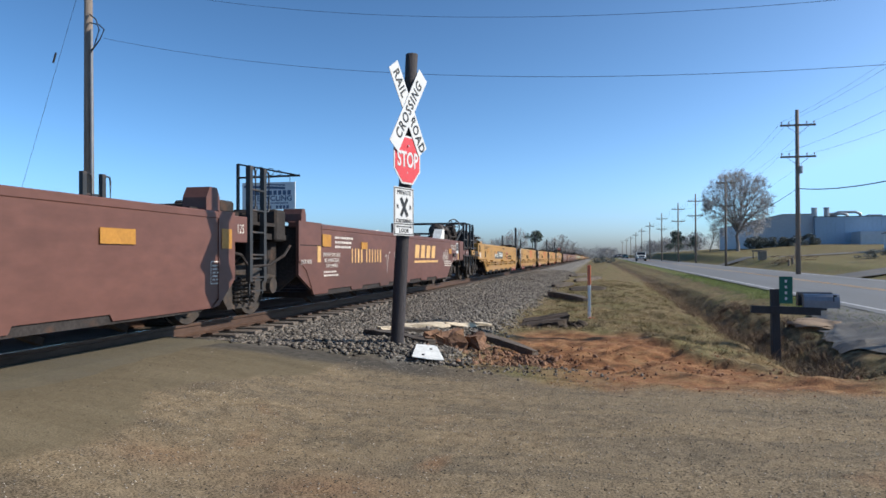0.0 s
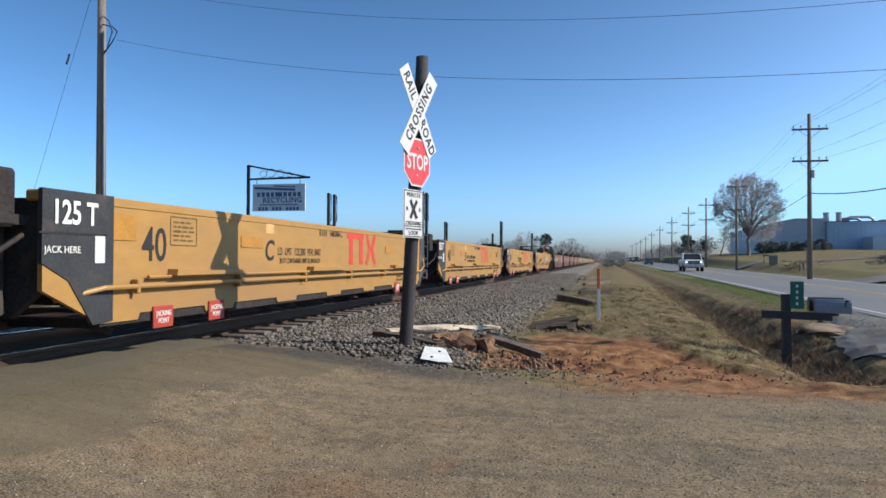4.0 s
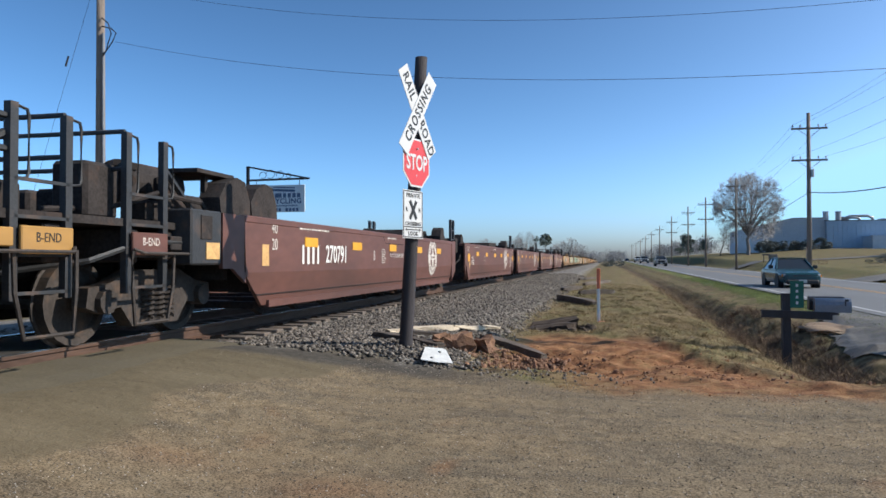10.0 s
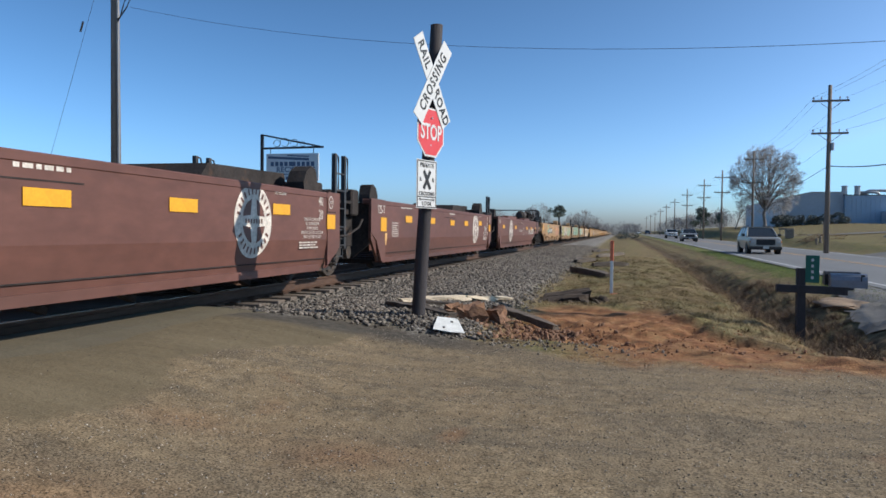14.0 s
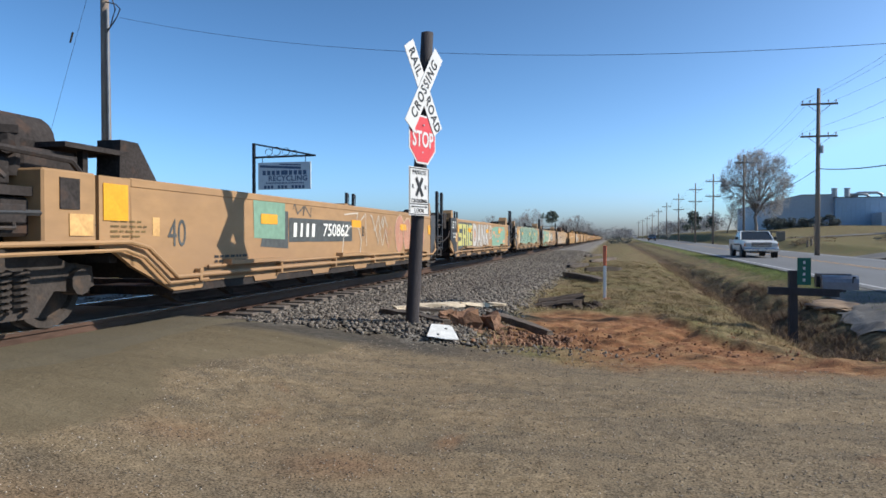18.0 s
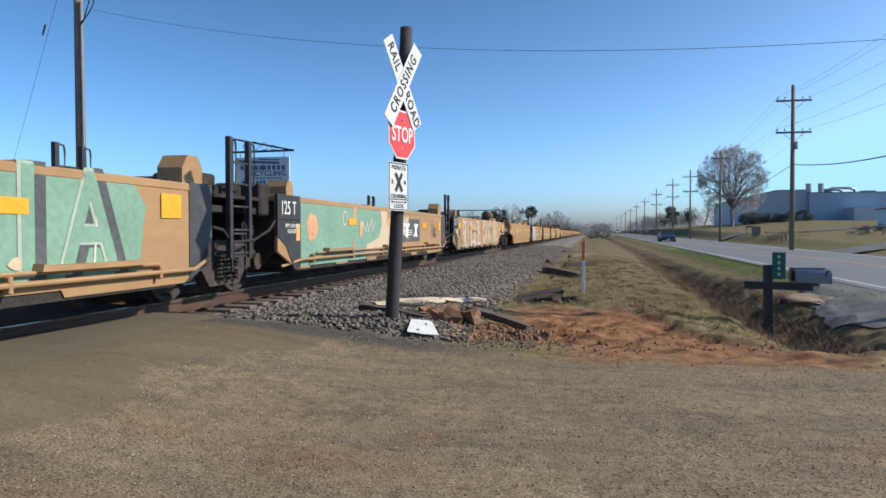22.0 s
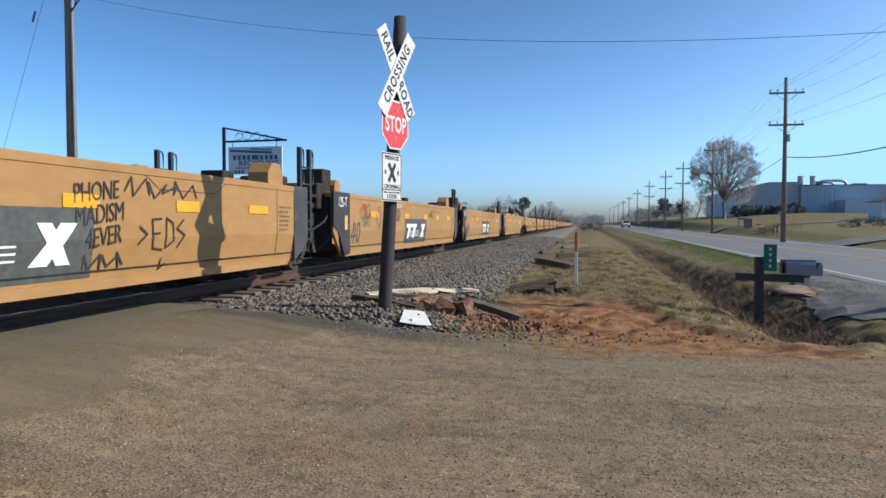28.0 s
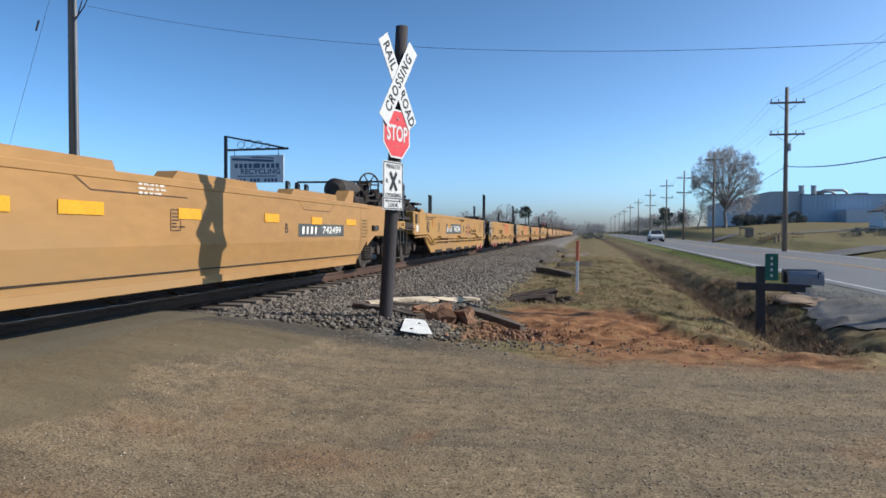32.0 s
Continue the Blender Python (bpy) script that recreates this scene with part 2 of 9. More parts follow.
M["weed"] = mat("dead_weeds", (0.25, 0.175, 0.105), 0.9, vary=0.3, scale=1, bump=0, island=0.45, space="World")
# dead weeds toned darker, so the colour gives the ditch its shadow pockets
M["weed_shadow"] = mat("shadow_toned_weeds", (0.135, 0.09, 0.06), 0.95, vary=0.3, scale=1, bump=0, island=0.45, space="World")
M["grass_dark"] = mat("olive_tufts", (0.125, 0.10, 0.045), 0.9, vary=0.3, scale=1, bump=0, island=0.5, space="World")
# factory siding is paler than its paint, to carry the distance haze
M["metal_blue"] = mat("blue_metal_siding", (0.32, 0.42, 0.54), 0.5, vary=0.08, scale=0.2, fine=2, bump=0)
M["metal_grey"] = mat("grey_metal_siding", (0.43, 0.48, 0.54), 0.5, vary=0.08, scale=0.2, fine=2, bump=0)
M["roof"] = mat("flat_roof", (0.12, 0.12, 0.13), 0.7, vary=0.15, scale=0.3, fine=3, bump=0)
M["duct"] = mat("roof_duct_metal", (0.35, 0.36, 0.38), 0.45, metal=0.5, vary=0.15)
M["conduit"] = mat("grey_plastic_conduit", (0.20, 0.21, 0.23), 0.6, vary=0.15, scale=3, bump=0)
M["tyre"] = mat("tyre_rubber", (0.018, 0.018, 0.019), 0.85, vary=0.2, bump=0.1)
M["rim"] = mat("wheel_alloy", (0.42, 0.43, 0.44), 0.35, metal=0.8, vary=0.1, bump=0)
M["chrome"] = mat("chrome", (0.6, 0.6, 0.62), 0.15, metal=1.0, vary=0.05, bump=0)
M["plastic"] = mat("black_trim_plastic", (0.022, 0.022, 0.024), 0.6, vary=0.1, bump=0)
M["glass"] = mat("tinted_glass", (0.02, 0.025, 0.03), 0.06, vary=0.05, bump=0, spec=0.6)
M["car_white"] = mat("white_car_paint", (0.62, 0.62, 0.62), 0.25, vary=0.04, bump=0, spec=0.6)
M["car_silver"] = mat("silver_car_paint", (0.27, 0.28, 0.30), 0.28, metal=0.4, vary=0.04, bump=0, spec=0.6)
M["car_tan"] = mat("pewter_car_paint", (0.33, 0.31, 0.28), 0.28, metal=0.4, vary=0.04, bump=0, spec=0.6)
M["car_teal"] = mat("teal_car_paint", (0.012, 0.055, 0.068), 0.22, vary=0.04, bump=0, spec=0.6)
M["car_blue"] = mat("dark_blue_car_paint", (0.016, 0.032, 0.07), 0.22, vary=0.04, bump=0, spec=0.6)
M["lens"] = mat("lamp_lens", (0.40, 0.40, 0.40), 0.15, vary=0.05, bump=0, spec=0.7)
M["amber"] = mat("amber_lens", (0.55, 0.18, 0.02), 0.2, vary=0.05, bump=0)
M["plate_blank"] = mat("blank_plate", (0.5, 0.5, 0.48), 0.5, vary=0.05, bump=0)
hl = bpy.data.materials.new("headlight_on")
hl.use_nodes = True
hl.node_tree.nodes["Principled BSDF"].inputs["Emission Color"].default_value = (1.0, 0.93, 0.75, 1)
hl.node_tree.nodes["Principled BSDF"].inputs["Emission Strength"].default_value = 2.0
M["lamp_on"] = hl

# ---- mesh helpers ----


def box(bm, c, s, rz=0.0, rx=0.0, ry=0.0, bevel=0.0):
    m = pose(*c, rx, ry, rz) @ Matrix.Diagonal((*s, 1))
    r = bmesh.ops.create_cube(bm, size=1, matrix=m)
    if bevel:
        es = list({e for v in r["verts"] for e in v.link_edges})
        bmesh.ops.bevel(bm, geom=es, offset=bevel, segments=1, affect="EDGES", profile=0.5)


def rod(bm, a, b, r, seg=8, r2=None, caps=True):
    a, b = Vector(a), Vector(b)
    d = b - a
    m = Matrix.Translation((a + b) / 2) @ d.to_track_quat("Z", "Y").to_matrix().to_4x4()
    bmesh.ops.create_cone(bm, cap_ends=caps, segments=seg, radius1=r, radius2=r if r2 is None else r2, depth=d.length, matrix=m)


def pipe(bm, pts, r, seg=6):
    """A bent tube through the points."""
    pts = [Vector(p) for p in pts]
    rings = []
    for i, p in enumerate(pts):
        d = (pts[min(i + 1, len(pts) - 1)] - pts[max(i - 1, 0)]).normalized()
        q = d.to_track_quat("Z", "Y")
        rings.append([bm.verts.new(p + q @ Vector((r * math.cos(k * 2 * math.pi / seg), r * math.sin(k * 2 * math.pi / seg), 0))) for k in range(seg)])
    for a, b in zip(rings, rings[1:]):
        for k in range(seg):
            bm.faces.new((a[k], a[(k + 1) % seg], b[(k + 1) % seg], b[k]))
    bm.faces.new(rings[0][::-1])
    bm.faces.new(rings[-1])


def prism(bm, poly, axis, a, b):
    """A polygon in two axes pushed from a to b along the third (axis 'x': (y, z); 'y': (x, z); 'z': (x, y))."""
    def at(p, k):
        return {"x": (k, p[0], p[1]), "y": (p[0], k, p[1]), "z": (p[0], p[1], k)}[axis]
    lo = [bm.verts.new(at(p, a)) for p in poly]
    hi = [bm.verts.new(at(p, b)) for p in poly]
    n = len(poly)
    bm.faces.new(lo[::-1])
    bm.faces.new(hi)
    for i in range(n):
        bm.faces.new((lo[i], lo[(i + 1) % n], hi[(i + 1) % n], hi[i]))


def link(name, bm, material, smooth=False):
    bmesh.ops.recalc_face_normals(bm, faces=bm.faces[:])
    me = bpy.data.meshes.new(name)
    bm.to_mesh(me)
    bm.free()
    me.materials.append(material)
    if smooth:
        me.polygons.foreach_set("use_smooth", [True] * len(me.polygons))
    return new(name, me)


def part(name, bm, material, parent, label="", smooth=False):
    ob = link(name, bm, material, smooth)
    ob.parent = parent
    if label:
        ob["label"] = label
    return ob


def B():
    return bmesh.new()


def boxes(name, items, material, parent, label="", bevel=0.0):
    bm = B()
    for it in items:
        box(bm, *it, bevel=bevel)
    return part(name, bm, material, parent, label)


def raw(name, verts, faces, material, parent=None):
    me = bpy.data.meshes.new(name)
    me.from_pydata(verts, [], faces)
    me.materials.append(material)
    ob = new(name, me)
    ob.parent = parent
    return ob


def quads(name, verts, nquad, material):
    """Many quads from a flat vertex array (n*4, 3)."""
    me = bpy.data.meshes.new(name)
    me.vertices.add(nquad * 4)
    me.vertices.foreach_set("co", np.asarray(verts, np.float32).ravel())
    me.loops.add(nquad * 4)
    me.loops.foreach_set("vertex_index", np.arange(nquad * 4, dtype=np.int32))
    me.polygons.add(nquad)
    me.polygons.foreach_set("loop_start", np.arange(0, nquad * 4, 4, dtype=np.int32))
    me.update(calc_edges=True)
    me.materials.append(material)
    return new(name, me)


TEXTS = {}


def text_mesh(body, size, material, bold=0.0, shear=0.0, space=1.0, squeeze=1.0):
    key = (body, size, material.name, bold, shear, space, squeeze)
    if key not in TEXTS:
        cu = bpy.data.curves.new("lettering", "FONT")
        cu.body, cu.size, cu.offset, cu.shear, cu.space_character = body, size, bold, shear, space
        cu.align_x, cu.align_y = "CENTER", "CENTER"
        cu.resolution_u = 3
        cu.extrude = 0.0015
        ob = bpy.data.objects.new("lettering", cu)
        me = bpy.data.meshes.new_from_object(ob)
        me.transform(Matrix.Diagonal((squeeze, 1, 1, 1)))
        me.materials.clear()
        me.materials.append(material)
        bpy.data.objects.remove(ob)
        TEXTS[key] = me
    return TEXTS[key]


def letter(body, size, material, parent, m, bold=0.0, shear=0.0, space=1.0, squeeze=1.0, name="lettering"):
    ob = new(name, text_mesh(body, size, material, bold, shear, space, squeeze))
    ob.parent = parent
    ob.matrix_basis = m
    return ob


SIDE = Matrix(((0, 0, 1, 0), (1, 0, 0, 0), (0, 1, 0, 0), (0, 0, 0, 1)))     # lettering that faces +x and reads along +y


def side_at(x, y, z, lean=0.0):
    return Matrix.Translation((x, y, z)) @ Matrix.Rotation(radians(lean), 4, "Y") @ SIDE

# ---- ground ----
TRACK_X, RAIL_Z = -6.25, 0.40
ROAD_M = 0.007                      # the highway runs away from the rails by this much per metre


def sstep(a, b, v):
    t = np.clip((v - a) / (b - a), 0, 1)
    return t * t * (3 - 2 * t)


def wobble(x, y, s, seed=0.0):
    return (np.sin(x * 1.7 * s + y * 2.3 * s + seed) + np.sin(-x * 3.1 * s + y * 1.3 * s + 1.7 + seed * 2) * 0.7
            + np.sin(x * 5.3 * s + y * 4.1 * s + 0.6 + seed) * 0.4 + np.sin(x * 9.7 * s - y * 8.3 * s + seed * 3) * 0.25) / 2.35


def road_z(y):
    return 0.004 * np.clip(np.asarray(y, float) - 15, 0, 260)


def apron_edge(x):
    """The far edge of the dirt crossing, as y for x."""
    return 8.35 - 0.15 * sstep(-2.6, -4.6, x) - 1.0 * sstep(-2.0, 0.3, x) + 0.3 * sstep(2.6, 3.8, x) + 5.0 * sstep(4.8, 6.3, x)


def cut_edge(y):
    """Where the dug clay meets the standing grass, as x for y."""
    return np.interp(y, (8.3, 8.75, 9.3, 10.0, 11.8, 13.0), (3.7, 2.8, 1.95, 1.38, 0.9, 0.7))


def dug(x, y, soft=0.07):
    """1 inside the dug-out clay."""
    e = x - cut_edge(y) + 0.12 * wobble(x, y, 2.1, 3.0)
    return sstep(soft, -soft, e) * sstep(8.45, 8.75, y) * (1 - sstep(12.2, 13.1, y)) * sstep(-1.7, -0.9, x)


def dusty_edge(y):
    """The edge of the smooth asphalt on the crossing, as x for y."""
    return np.interp(y, (3.2, 4.07, 4.55, 5.2, 5.9, 7.05, 8.0), (-3.34, -3.17, -3.17, -3.6, -3.5, -2.82, -3.0))


def treads(x, y):
    """Lugs pressed by tyres that ran across the rails."""
    lug = sstep(0.35, 0.8, np.sin(2 * np.pi * (x + 0.22 * y + 0.05 * wobble(x, y, 1.3, 8.0)) / 0.33))
    lane = np.exp(-((y - 5.0 - 0.08 * x) / 0.34) ** 4) + 0.7 * np.exp(-((y - 6.35 - 0.05 * x) / 0.2) ** 4) + 0.6 * np.exp(-((y - 4.0 + 0.1 * x) / 0.25) ** 4)
    return lug * lane * sstep(-3.5, -3.0, x) * np.clip(0.6 + 0.8 * wobble(x, y, 1.6, 6.0), 0, 1)


def height(x, y):
    x, y = np.asarray(x, float), np.asarray(y, float)
    xr = x - ROAD_M * y
    ap = 1 - sstep(-0.3, 0.5, y - apron_edge(x))                       # 1 on the apron
    z = np.zeros(np.broadcast(x, y).shape)
    # railway bed, and the ramp of the crossing
    bed = sstep(-1.7, -4.2, x) * sstep(-13.5, -9.5, x)
    bank = sstep(-1.45, -2.6, x) * sstep(-13.5, -9.5, x)
    z = z + bed * 0.17 * ap + (bank * 0.205 - 0.05 * sstep(-4.0, -4.7, x) * sstep(-12, -8, x)) * (1 - ap)
    z = z + ap * 0.10 * sstep(-2.6, -4.75, x) * sstep(-12, -8, x)
    # ditch beside the highway
    dx = x - 3.35
    ditch = np.exp(-dx * dx * 2.2) * (1 - ap) * sstep(8.3, 10.6, y) * (1 - 0.7 * sstep(24, 60, y))
    z = z - 0.50 * ditch
    z = z - 0.16 * sstep(0.6, 2.8, x) * (1 - sstep(4.6, 5.6, x)) * sstep(8.5, 10.2, y)
    # clay spoil
    mound = np.exp(-(((x + 0.1) / 1.25) ** 2 + ((y - 10.9) / 1.2) ** 2)) * (1 - ap)
    z = z + mound * 0.05 - 0.08 * dug(x, y, 0.16) + 0.02 * np.exp(-((x - cut_edge(y) - 0.2) / 0.25) ** 2) * sstep(8.6, 9.2, y) * (1 - sstep(12.2, 13.4, y))
    z = z - 0.012 * treads(x, y) * ap
    z = z - 0.10 * np.exp(-((y - 8.75 - 0.05 * x) / 0.35) ** 2) * sstep(0.6, 1.6, x) * (1 - sstep(3.6, 4.6, x))
    z = z - 0.22 * np.exp(-(((x + 0.85) / 0.55) ** 2 + ((y - 14.2) / 0.7) ** 2))
    # highway grade, verge and rising lawn
    z = z + road_z(y) * sstep(-2, 5, x)
    z = z - 0.06 * np.exp(-((xr - 10.2) / 4.2) ** 6)                   # bed under the asphalt
    lawn = sstep(14.4, 17.5, xr)
    z = z + lawn * (0.10 + 0.0125 * np.clip(y - 20, 0, 130)) + sstep(17.5, 42, xr) * (0.3 + 0.009 * np.clip(y - 20, 0, 130))
    # roughness underfoot
    z = z + 0.012 * wobble(x, y, 1.0) * ap + (1 - ap) * sstep(-1.6, -0.4, x) * (0.035 * wobble(x, y, 1.1, 2.0) + (0.018 + 0.03 * sstep(1.5, 2.4, x) * (1 - sstep(4.0, 5.0, x))) * wobble(x, y, 3.1, 1.0)) * (1 - np.exp(-((xr - 10.2) / 4.6) ** 8))
    near_clay = np.exp(-(((x - 0.2) / 2.2) ** 2 + ((y - 10.3) / 1.7) ** 2)) * (1 - ap)
    z = z + near_clay * (0.07 * wobble(x, y, 2.3, 5.0) + 0.05 * wobble(x, y, 5.1, 3.0))
    return z


def axis(segs):
    out = []
    for a, b, st in segs:
        out.extend(np.arange(a, b - 1e-6, st))
    out.append(segs[-1][1])
    return np.array(out)


gx = axis([(-2600, -300, 230), (-300, -60, 30), (-60, -14, 4), (-14, -7, 0.5), (-7, 7.6, 0.09), (7.6, 20, 0.5), (20, 60, 2.5), (60, 300, 24), (300, 2600, 230)])
gy = axis([(-2600, -300, 230), (-300, -40, 26), (-40, -4, 3), (-4, 1.2, 0.4), (1.2, 16, 0.085), (16, 30, 0.25), (30, 80, 1.0), (80, 300, 10), (300, 2600, 230)])
GX, GY = np.meshgrid(gx, gy)
GZ = height(GX, GY)
nx, ny = len(gx), len(gy)
gme = bpy.data.meshes.new("ground")
gme.vertices.add(nx * ny)
gme.vertices.foreach_set("co", np.stack([GX, GY, GZ], -1).astype(np.float32).ravel())
i0 = (np.arange(ny - 1)[:, None] * nx + np.arange(nx - 1)[None, :]).ravel()
gq = np.stack([i0, i0 + 1, i0 + nx + 1, i0 + nx], -1).astype(np.int32)
gme.loops.add(gq.size)
gme.loops.foreach_set("vertex_index", gq.ravel())
gme.polygons.add(len(gq))
gme.polygons.foreach_set("loop_start", np.arange(0, gq.size, 4, dtype=np.int32))
gme.polygons.foreach_set("use_smooth", np.ones(len(gq), bool))
gme.update(calc_edges=True)
ground = tagged(new("ground", gme), "dirt and gravel crossing, clay spoil and dry grass verge", "ground", kind="structure")


def ground_masks(x, y):
    """What covers the ground: crossing dirt, clay, ballast grit, green grass, smooth old asphalt."""
    xr = x - ROAD_M * y
    w1, w2 = wobble(x, y, 1.0, 4.0), wobble(x, y, 2.7, 7.0)
    apron = 1 - sstep(-0.25, 0.25, y - apron_edge(x) + 0.22 * w1 + 0.12 * w2)
    strip_ = np.exp(-((y - 8.05 - 0.02 * x + 0.16 * w2) / 0.78) ** 4) * sstep(-0.9, 0.3, x) * (1 - sstep(2.2, 3.2, x))
    clay = np.clip(1.15 * dug(x, y, 0.12) + 0.95 * strip_ + 0.28 * w2 * strip_, 0, 1) * (1 - 0.5 * sstep(0.2, 0.9, w1) * strip_)
    clay = np.clip(clay + 0.9 * sstep(-0.1, 0.5, w1 + 0.5 * w2) * sstep(0.8, 1.4, x) * (1 - sstep(2.6, 3.4, x)) * sstep(8.5, 8.8, y) * (1 - sstep(9.8, 11.0, y)), 0, 1)
    clay = np.clip(clay + 0.4 * np.exp(-(((x + 1.5) / 0.4) ** 2 + ((y - 3.8) / 0.25) ** 2)) + 0.3 * np.exp(-(((x + 2.7) / 0.35) ** 2 + ((y - 4.05) / 0.2) ** 2)), 0, 1)
    clay = np.clip(clay + 0.5 * np.exp(-(((x + 2.4) / 0.8) ** 2 + ((y - 2.4) / 0.5) ** 2)), 0, 1)
    grit = sstep(-1.35, -2.2, x + 0.25 * w1) * sstep(-12.5, -11, x) * (1 - apron)
    green = sstep(4.7, 5.3, xr + 0.2 * w1) * (1 - sstep(6.3, 6.7, xr)) * (1 - apron) + 0.30 * sstep(0.0, 0.6, w1 + 0.3 * w2 - 0.25) * (1 - sstep(2.6, 3.4, x))
    green = green + sstep(14.2, 15, xr) * (1 - sstep(19, 24, xr)) * 0.30 + sstep(19, 24, xr) * 0.12
    edge = np.exp(-((y - apron_edge(x) + 0.32 + 0.06 * w2) / 0.38) ** 4) * sstep(-0.6, -2.2, x) * sstep(-7, -6, x)
    smooth = sstep(0.05, -0.05, x - dusty_edge(y) + 0.07 * w1 + 0.07 * w2) * sstep(3.1, 3.6, y + 0.15 * w1 + 0.12 * w2) * apron
    grime = 0.8 * np.exp(-(((x + 3.35) / 0.7) ** 2 + ((y - 3.05 - 0.1 * w1) / 0.38) ** 2)) + 0.6 * np.exp(-((x - dusty_edge(y) - 0.12) / 0.10) ** 2) * np.clip(w2 + 0.4, 0, 1) * sstep(3.4, 4, y) * (1 - sstep(6.4, 7.2, y))
    grime = grime + 0.55 * np.exp(-(((x + 1.85) / 0.4) ** 2 + ((y - 4.85) / 0.22) ** 2)) + 0.5 * np.exp(-(((x - 0.2) / 0.5) ** 2 + ((y - 5.6 + 0.1 * x) / 0.14) ** 2)) + 0.5 * np.exp(-((y - apron_edge(x) + 0.55 + 0.15 * w1) / 0.3) ** 2) * sstep(-2.6, -2.0, x) * (1 - sstep(-0.4, 0.4, x))
    grime = (grime + 0.75 * treads(x, y)) * np.clip(0.75 + 0.5 * w2, 0, 1.2) * apron
    weedy = np.exp(-((x - 3.3) / 0.5) ** 2) * (1 - apron) * sstep(8.8, 9.8, y)
    return dict(apron=apron, clay=clay, grit=np.clip(grit, 0, 1), green=np.clip(green, 0, 1), tar=np.clip(edge, 0, 1), smooth=np.clip(smooth, 0, 1), weedy=weedy, grime=np.clip(grime, 0, 1))


for key, val in ground_masks(GX, GY).items():
    at = gme.attributes.new(key, "FLOAT", "POINT")
    at.data.foreach_set("value", val.astype(np.float32).ravel())


def ground_material():
    m = bpy.data.materials.new("ground_cover")
    m.use_nodes = True
    n, ln = m.node_tree.nodes, m.node_tree.links
    b = n["Principled BSDF"]
    b.inputs["Roughness"].default_value = 0.95
    b.inputs["Specular IOR Level"].default_value = 0.15
    geo = n.new("ShaderNodeNewGeometry")

    def ntex(sc, det=5.0, stretch=(1, 1, 1), dist=0.0):
        mp = n.new("ShaderNodeMapping")
        mp.inputs["Scale"].default_value = stretch
        ln.new(geo.outputs["Position"], mp.inputs["Vector"])
        t = n.new("ShaderNodeTexNoise")
        t.inputs["Scale"].default_value, t.inputs["Detail"].default_value, t.inputs["Distortion"].default_value = sc, det, dist
        ln.new(mp.outputs["Vector"], t.inputs["Vector"])
        return t.outputs["Fac"]

    def ramp(fac, stops):
        r = n.new("ShaderNodeValToRGB")
        el = r.color_ramp.elements
        el[0].position, el[0].color = stops[0][0], (*stops[0][1], 1)
        el[1].position, el[1].color = stops[-1][0], (*stops[-1][1], 1)
        for p, c in stops[1:-1]:
            e = el.new(p)
            e.color = (*c, 1)
        ln.new(fac, r.inputs["Fac"])
        return r.outputs["Color"]

    def mix(fac, a, c, mode="MIX"):
        x = n.new("ShaderNodeMix")
        x.data_type, x.blend_type = "RGBA", mode
        if isinstance(fac, float):
            x.inputs["Factor"].default_value = fac
        else:
            ln.new(fac, x.inputs["Factor"])
        ln.new(a, x.inputs["A"])
        ln.new(c, x.inputs["B"])
        return x.outputs["Result"]

    def attr(name):
        a = n.new("ShaderNodeAttribute")
        a.attribute_name = name
        return a.outputs["Fac"]

    def math2(op, a, c):
        x = n.new("ShaderNodeMath")
        x.operation = op
        x.use_clamp = True
        for i, v in enumerate((a, c)):
            if isinstance(v, float):
                x.inputs[i].default_value = v
            else:
                ln.new(v, x.inputs[i])
        return x.outputs[0]
    fine, mid, big = ntex(75.0, 5.0), ntex(9.0, 5.0), ntex(0.8, 5.0, dist=0.6)
    streak = ntex(0.9, 5.0, (0.35, 1.8, 1), 1.2)
    # dry grass and earth
    grass = ramp(ntex(5.0, 8.0, dist=0.5), [(0.32, (0.075, 0.052, 0.03)), (0.5, (0.18, 0.128, 0.066)), (0.68, (0.28, 0.22, 0.12))])
    grass = mix(ramp(big, [(0.45, (0.0,) * 3), (0.62, (0.6,) * 3)]), grass, ramp(mid, [(0.3, (0.10, 0.105, 0.04)), (0.7, (0.19, 0.18, 0.075))]))
    green = ramp(mid, [(0.30, (0.07, 0.085, 0.022)), (0.55, (0.13, 0.155, 0.04)), (0.75, (0.20, 0.20, 0.075))])
    col = mix(math2("MULTIPLY", attr("green"), ramp(big, [(0.3, (0.55,) * 3), (0.6, (1.0,) * 3)])), grass, green)
    weed = ramp(mid, [(0.30, (0.055, 0.036, 0.022)), (0.7, (0.14, 0.09, 0.052))])
    col = mix(math2("MULTIPLY", attr("weedy"), 0.85), col, weed)
    # crossing dirt
    dirt = ramp(mid, [(0.28, (0.175, 0.130, 0.079)), (0.5, (0.232, 0.176, 0.110)), (0.75, (0.286, 0.221, 0.140))])
    dirt = mix(ramp(streak, [(0.42, (0.0,) * 3), (0.66, (0.65,) * 3)]), dirt, ramp(fine, [(0.3, (0.124, 0.099, 0.069)), (0.7, (0.190, 0.153, 0.108))]))
    dirt = mix(ramp(big, [(0.56, (0.0,) * 3), (0.75, (0.5,) * 3)]), dirt, ramp(mid, [(0.3, (0.224, 0.155, 0.089)), (0.7, (0.294, 0.213, 0.128))]))
    blot = ntex(1.7, 7.0, (0.7, 1.3, 1), 1.2)
    dirt = mix(ramp(blot, [(0.50, (0.0,) * 3), (0.64, (0.5,) * 3)]), dirt, ramp(mid, [(0.3, (0.089, 0.074, 0.054)), (0.7, (0.155, 0.128, 0.091))]))
    red = ntex(0.7, 4.0, dist=0.8)
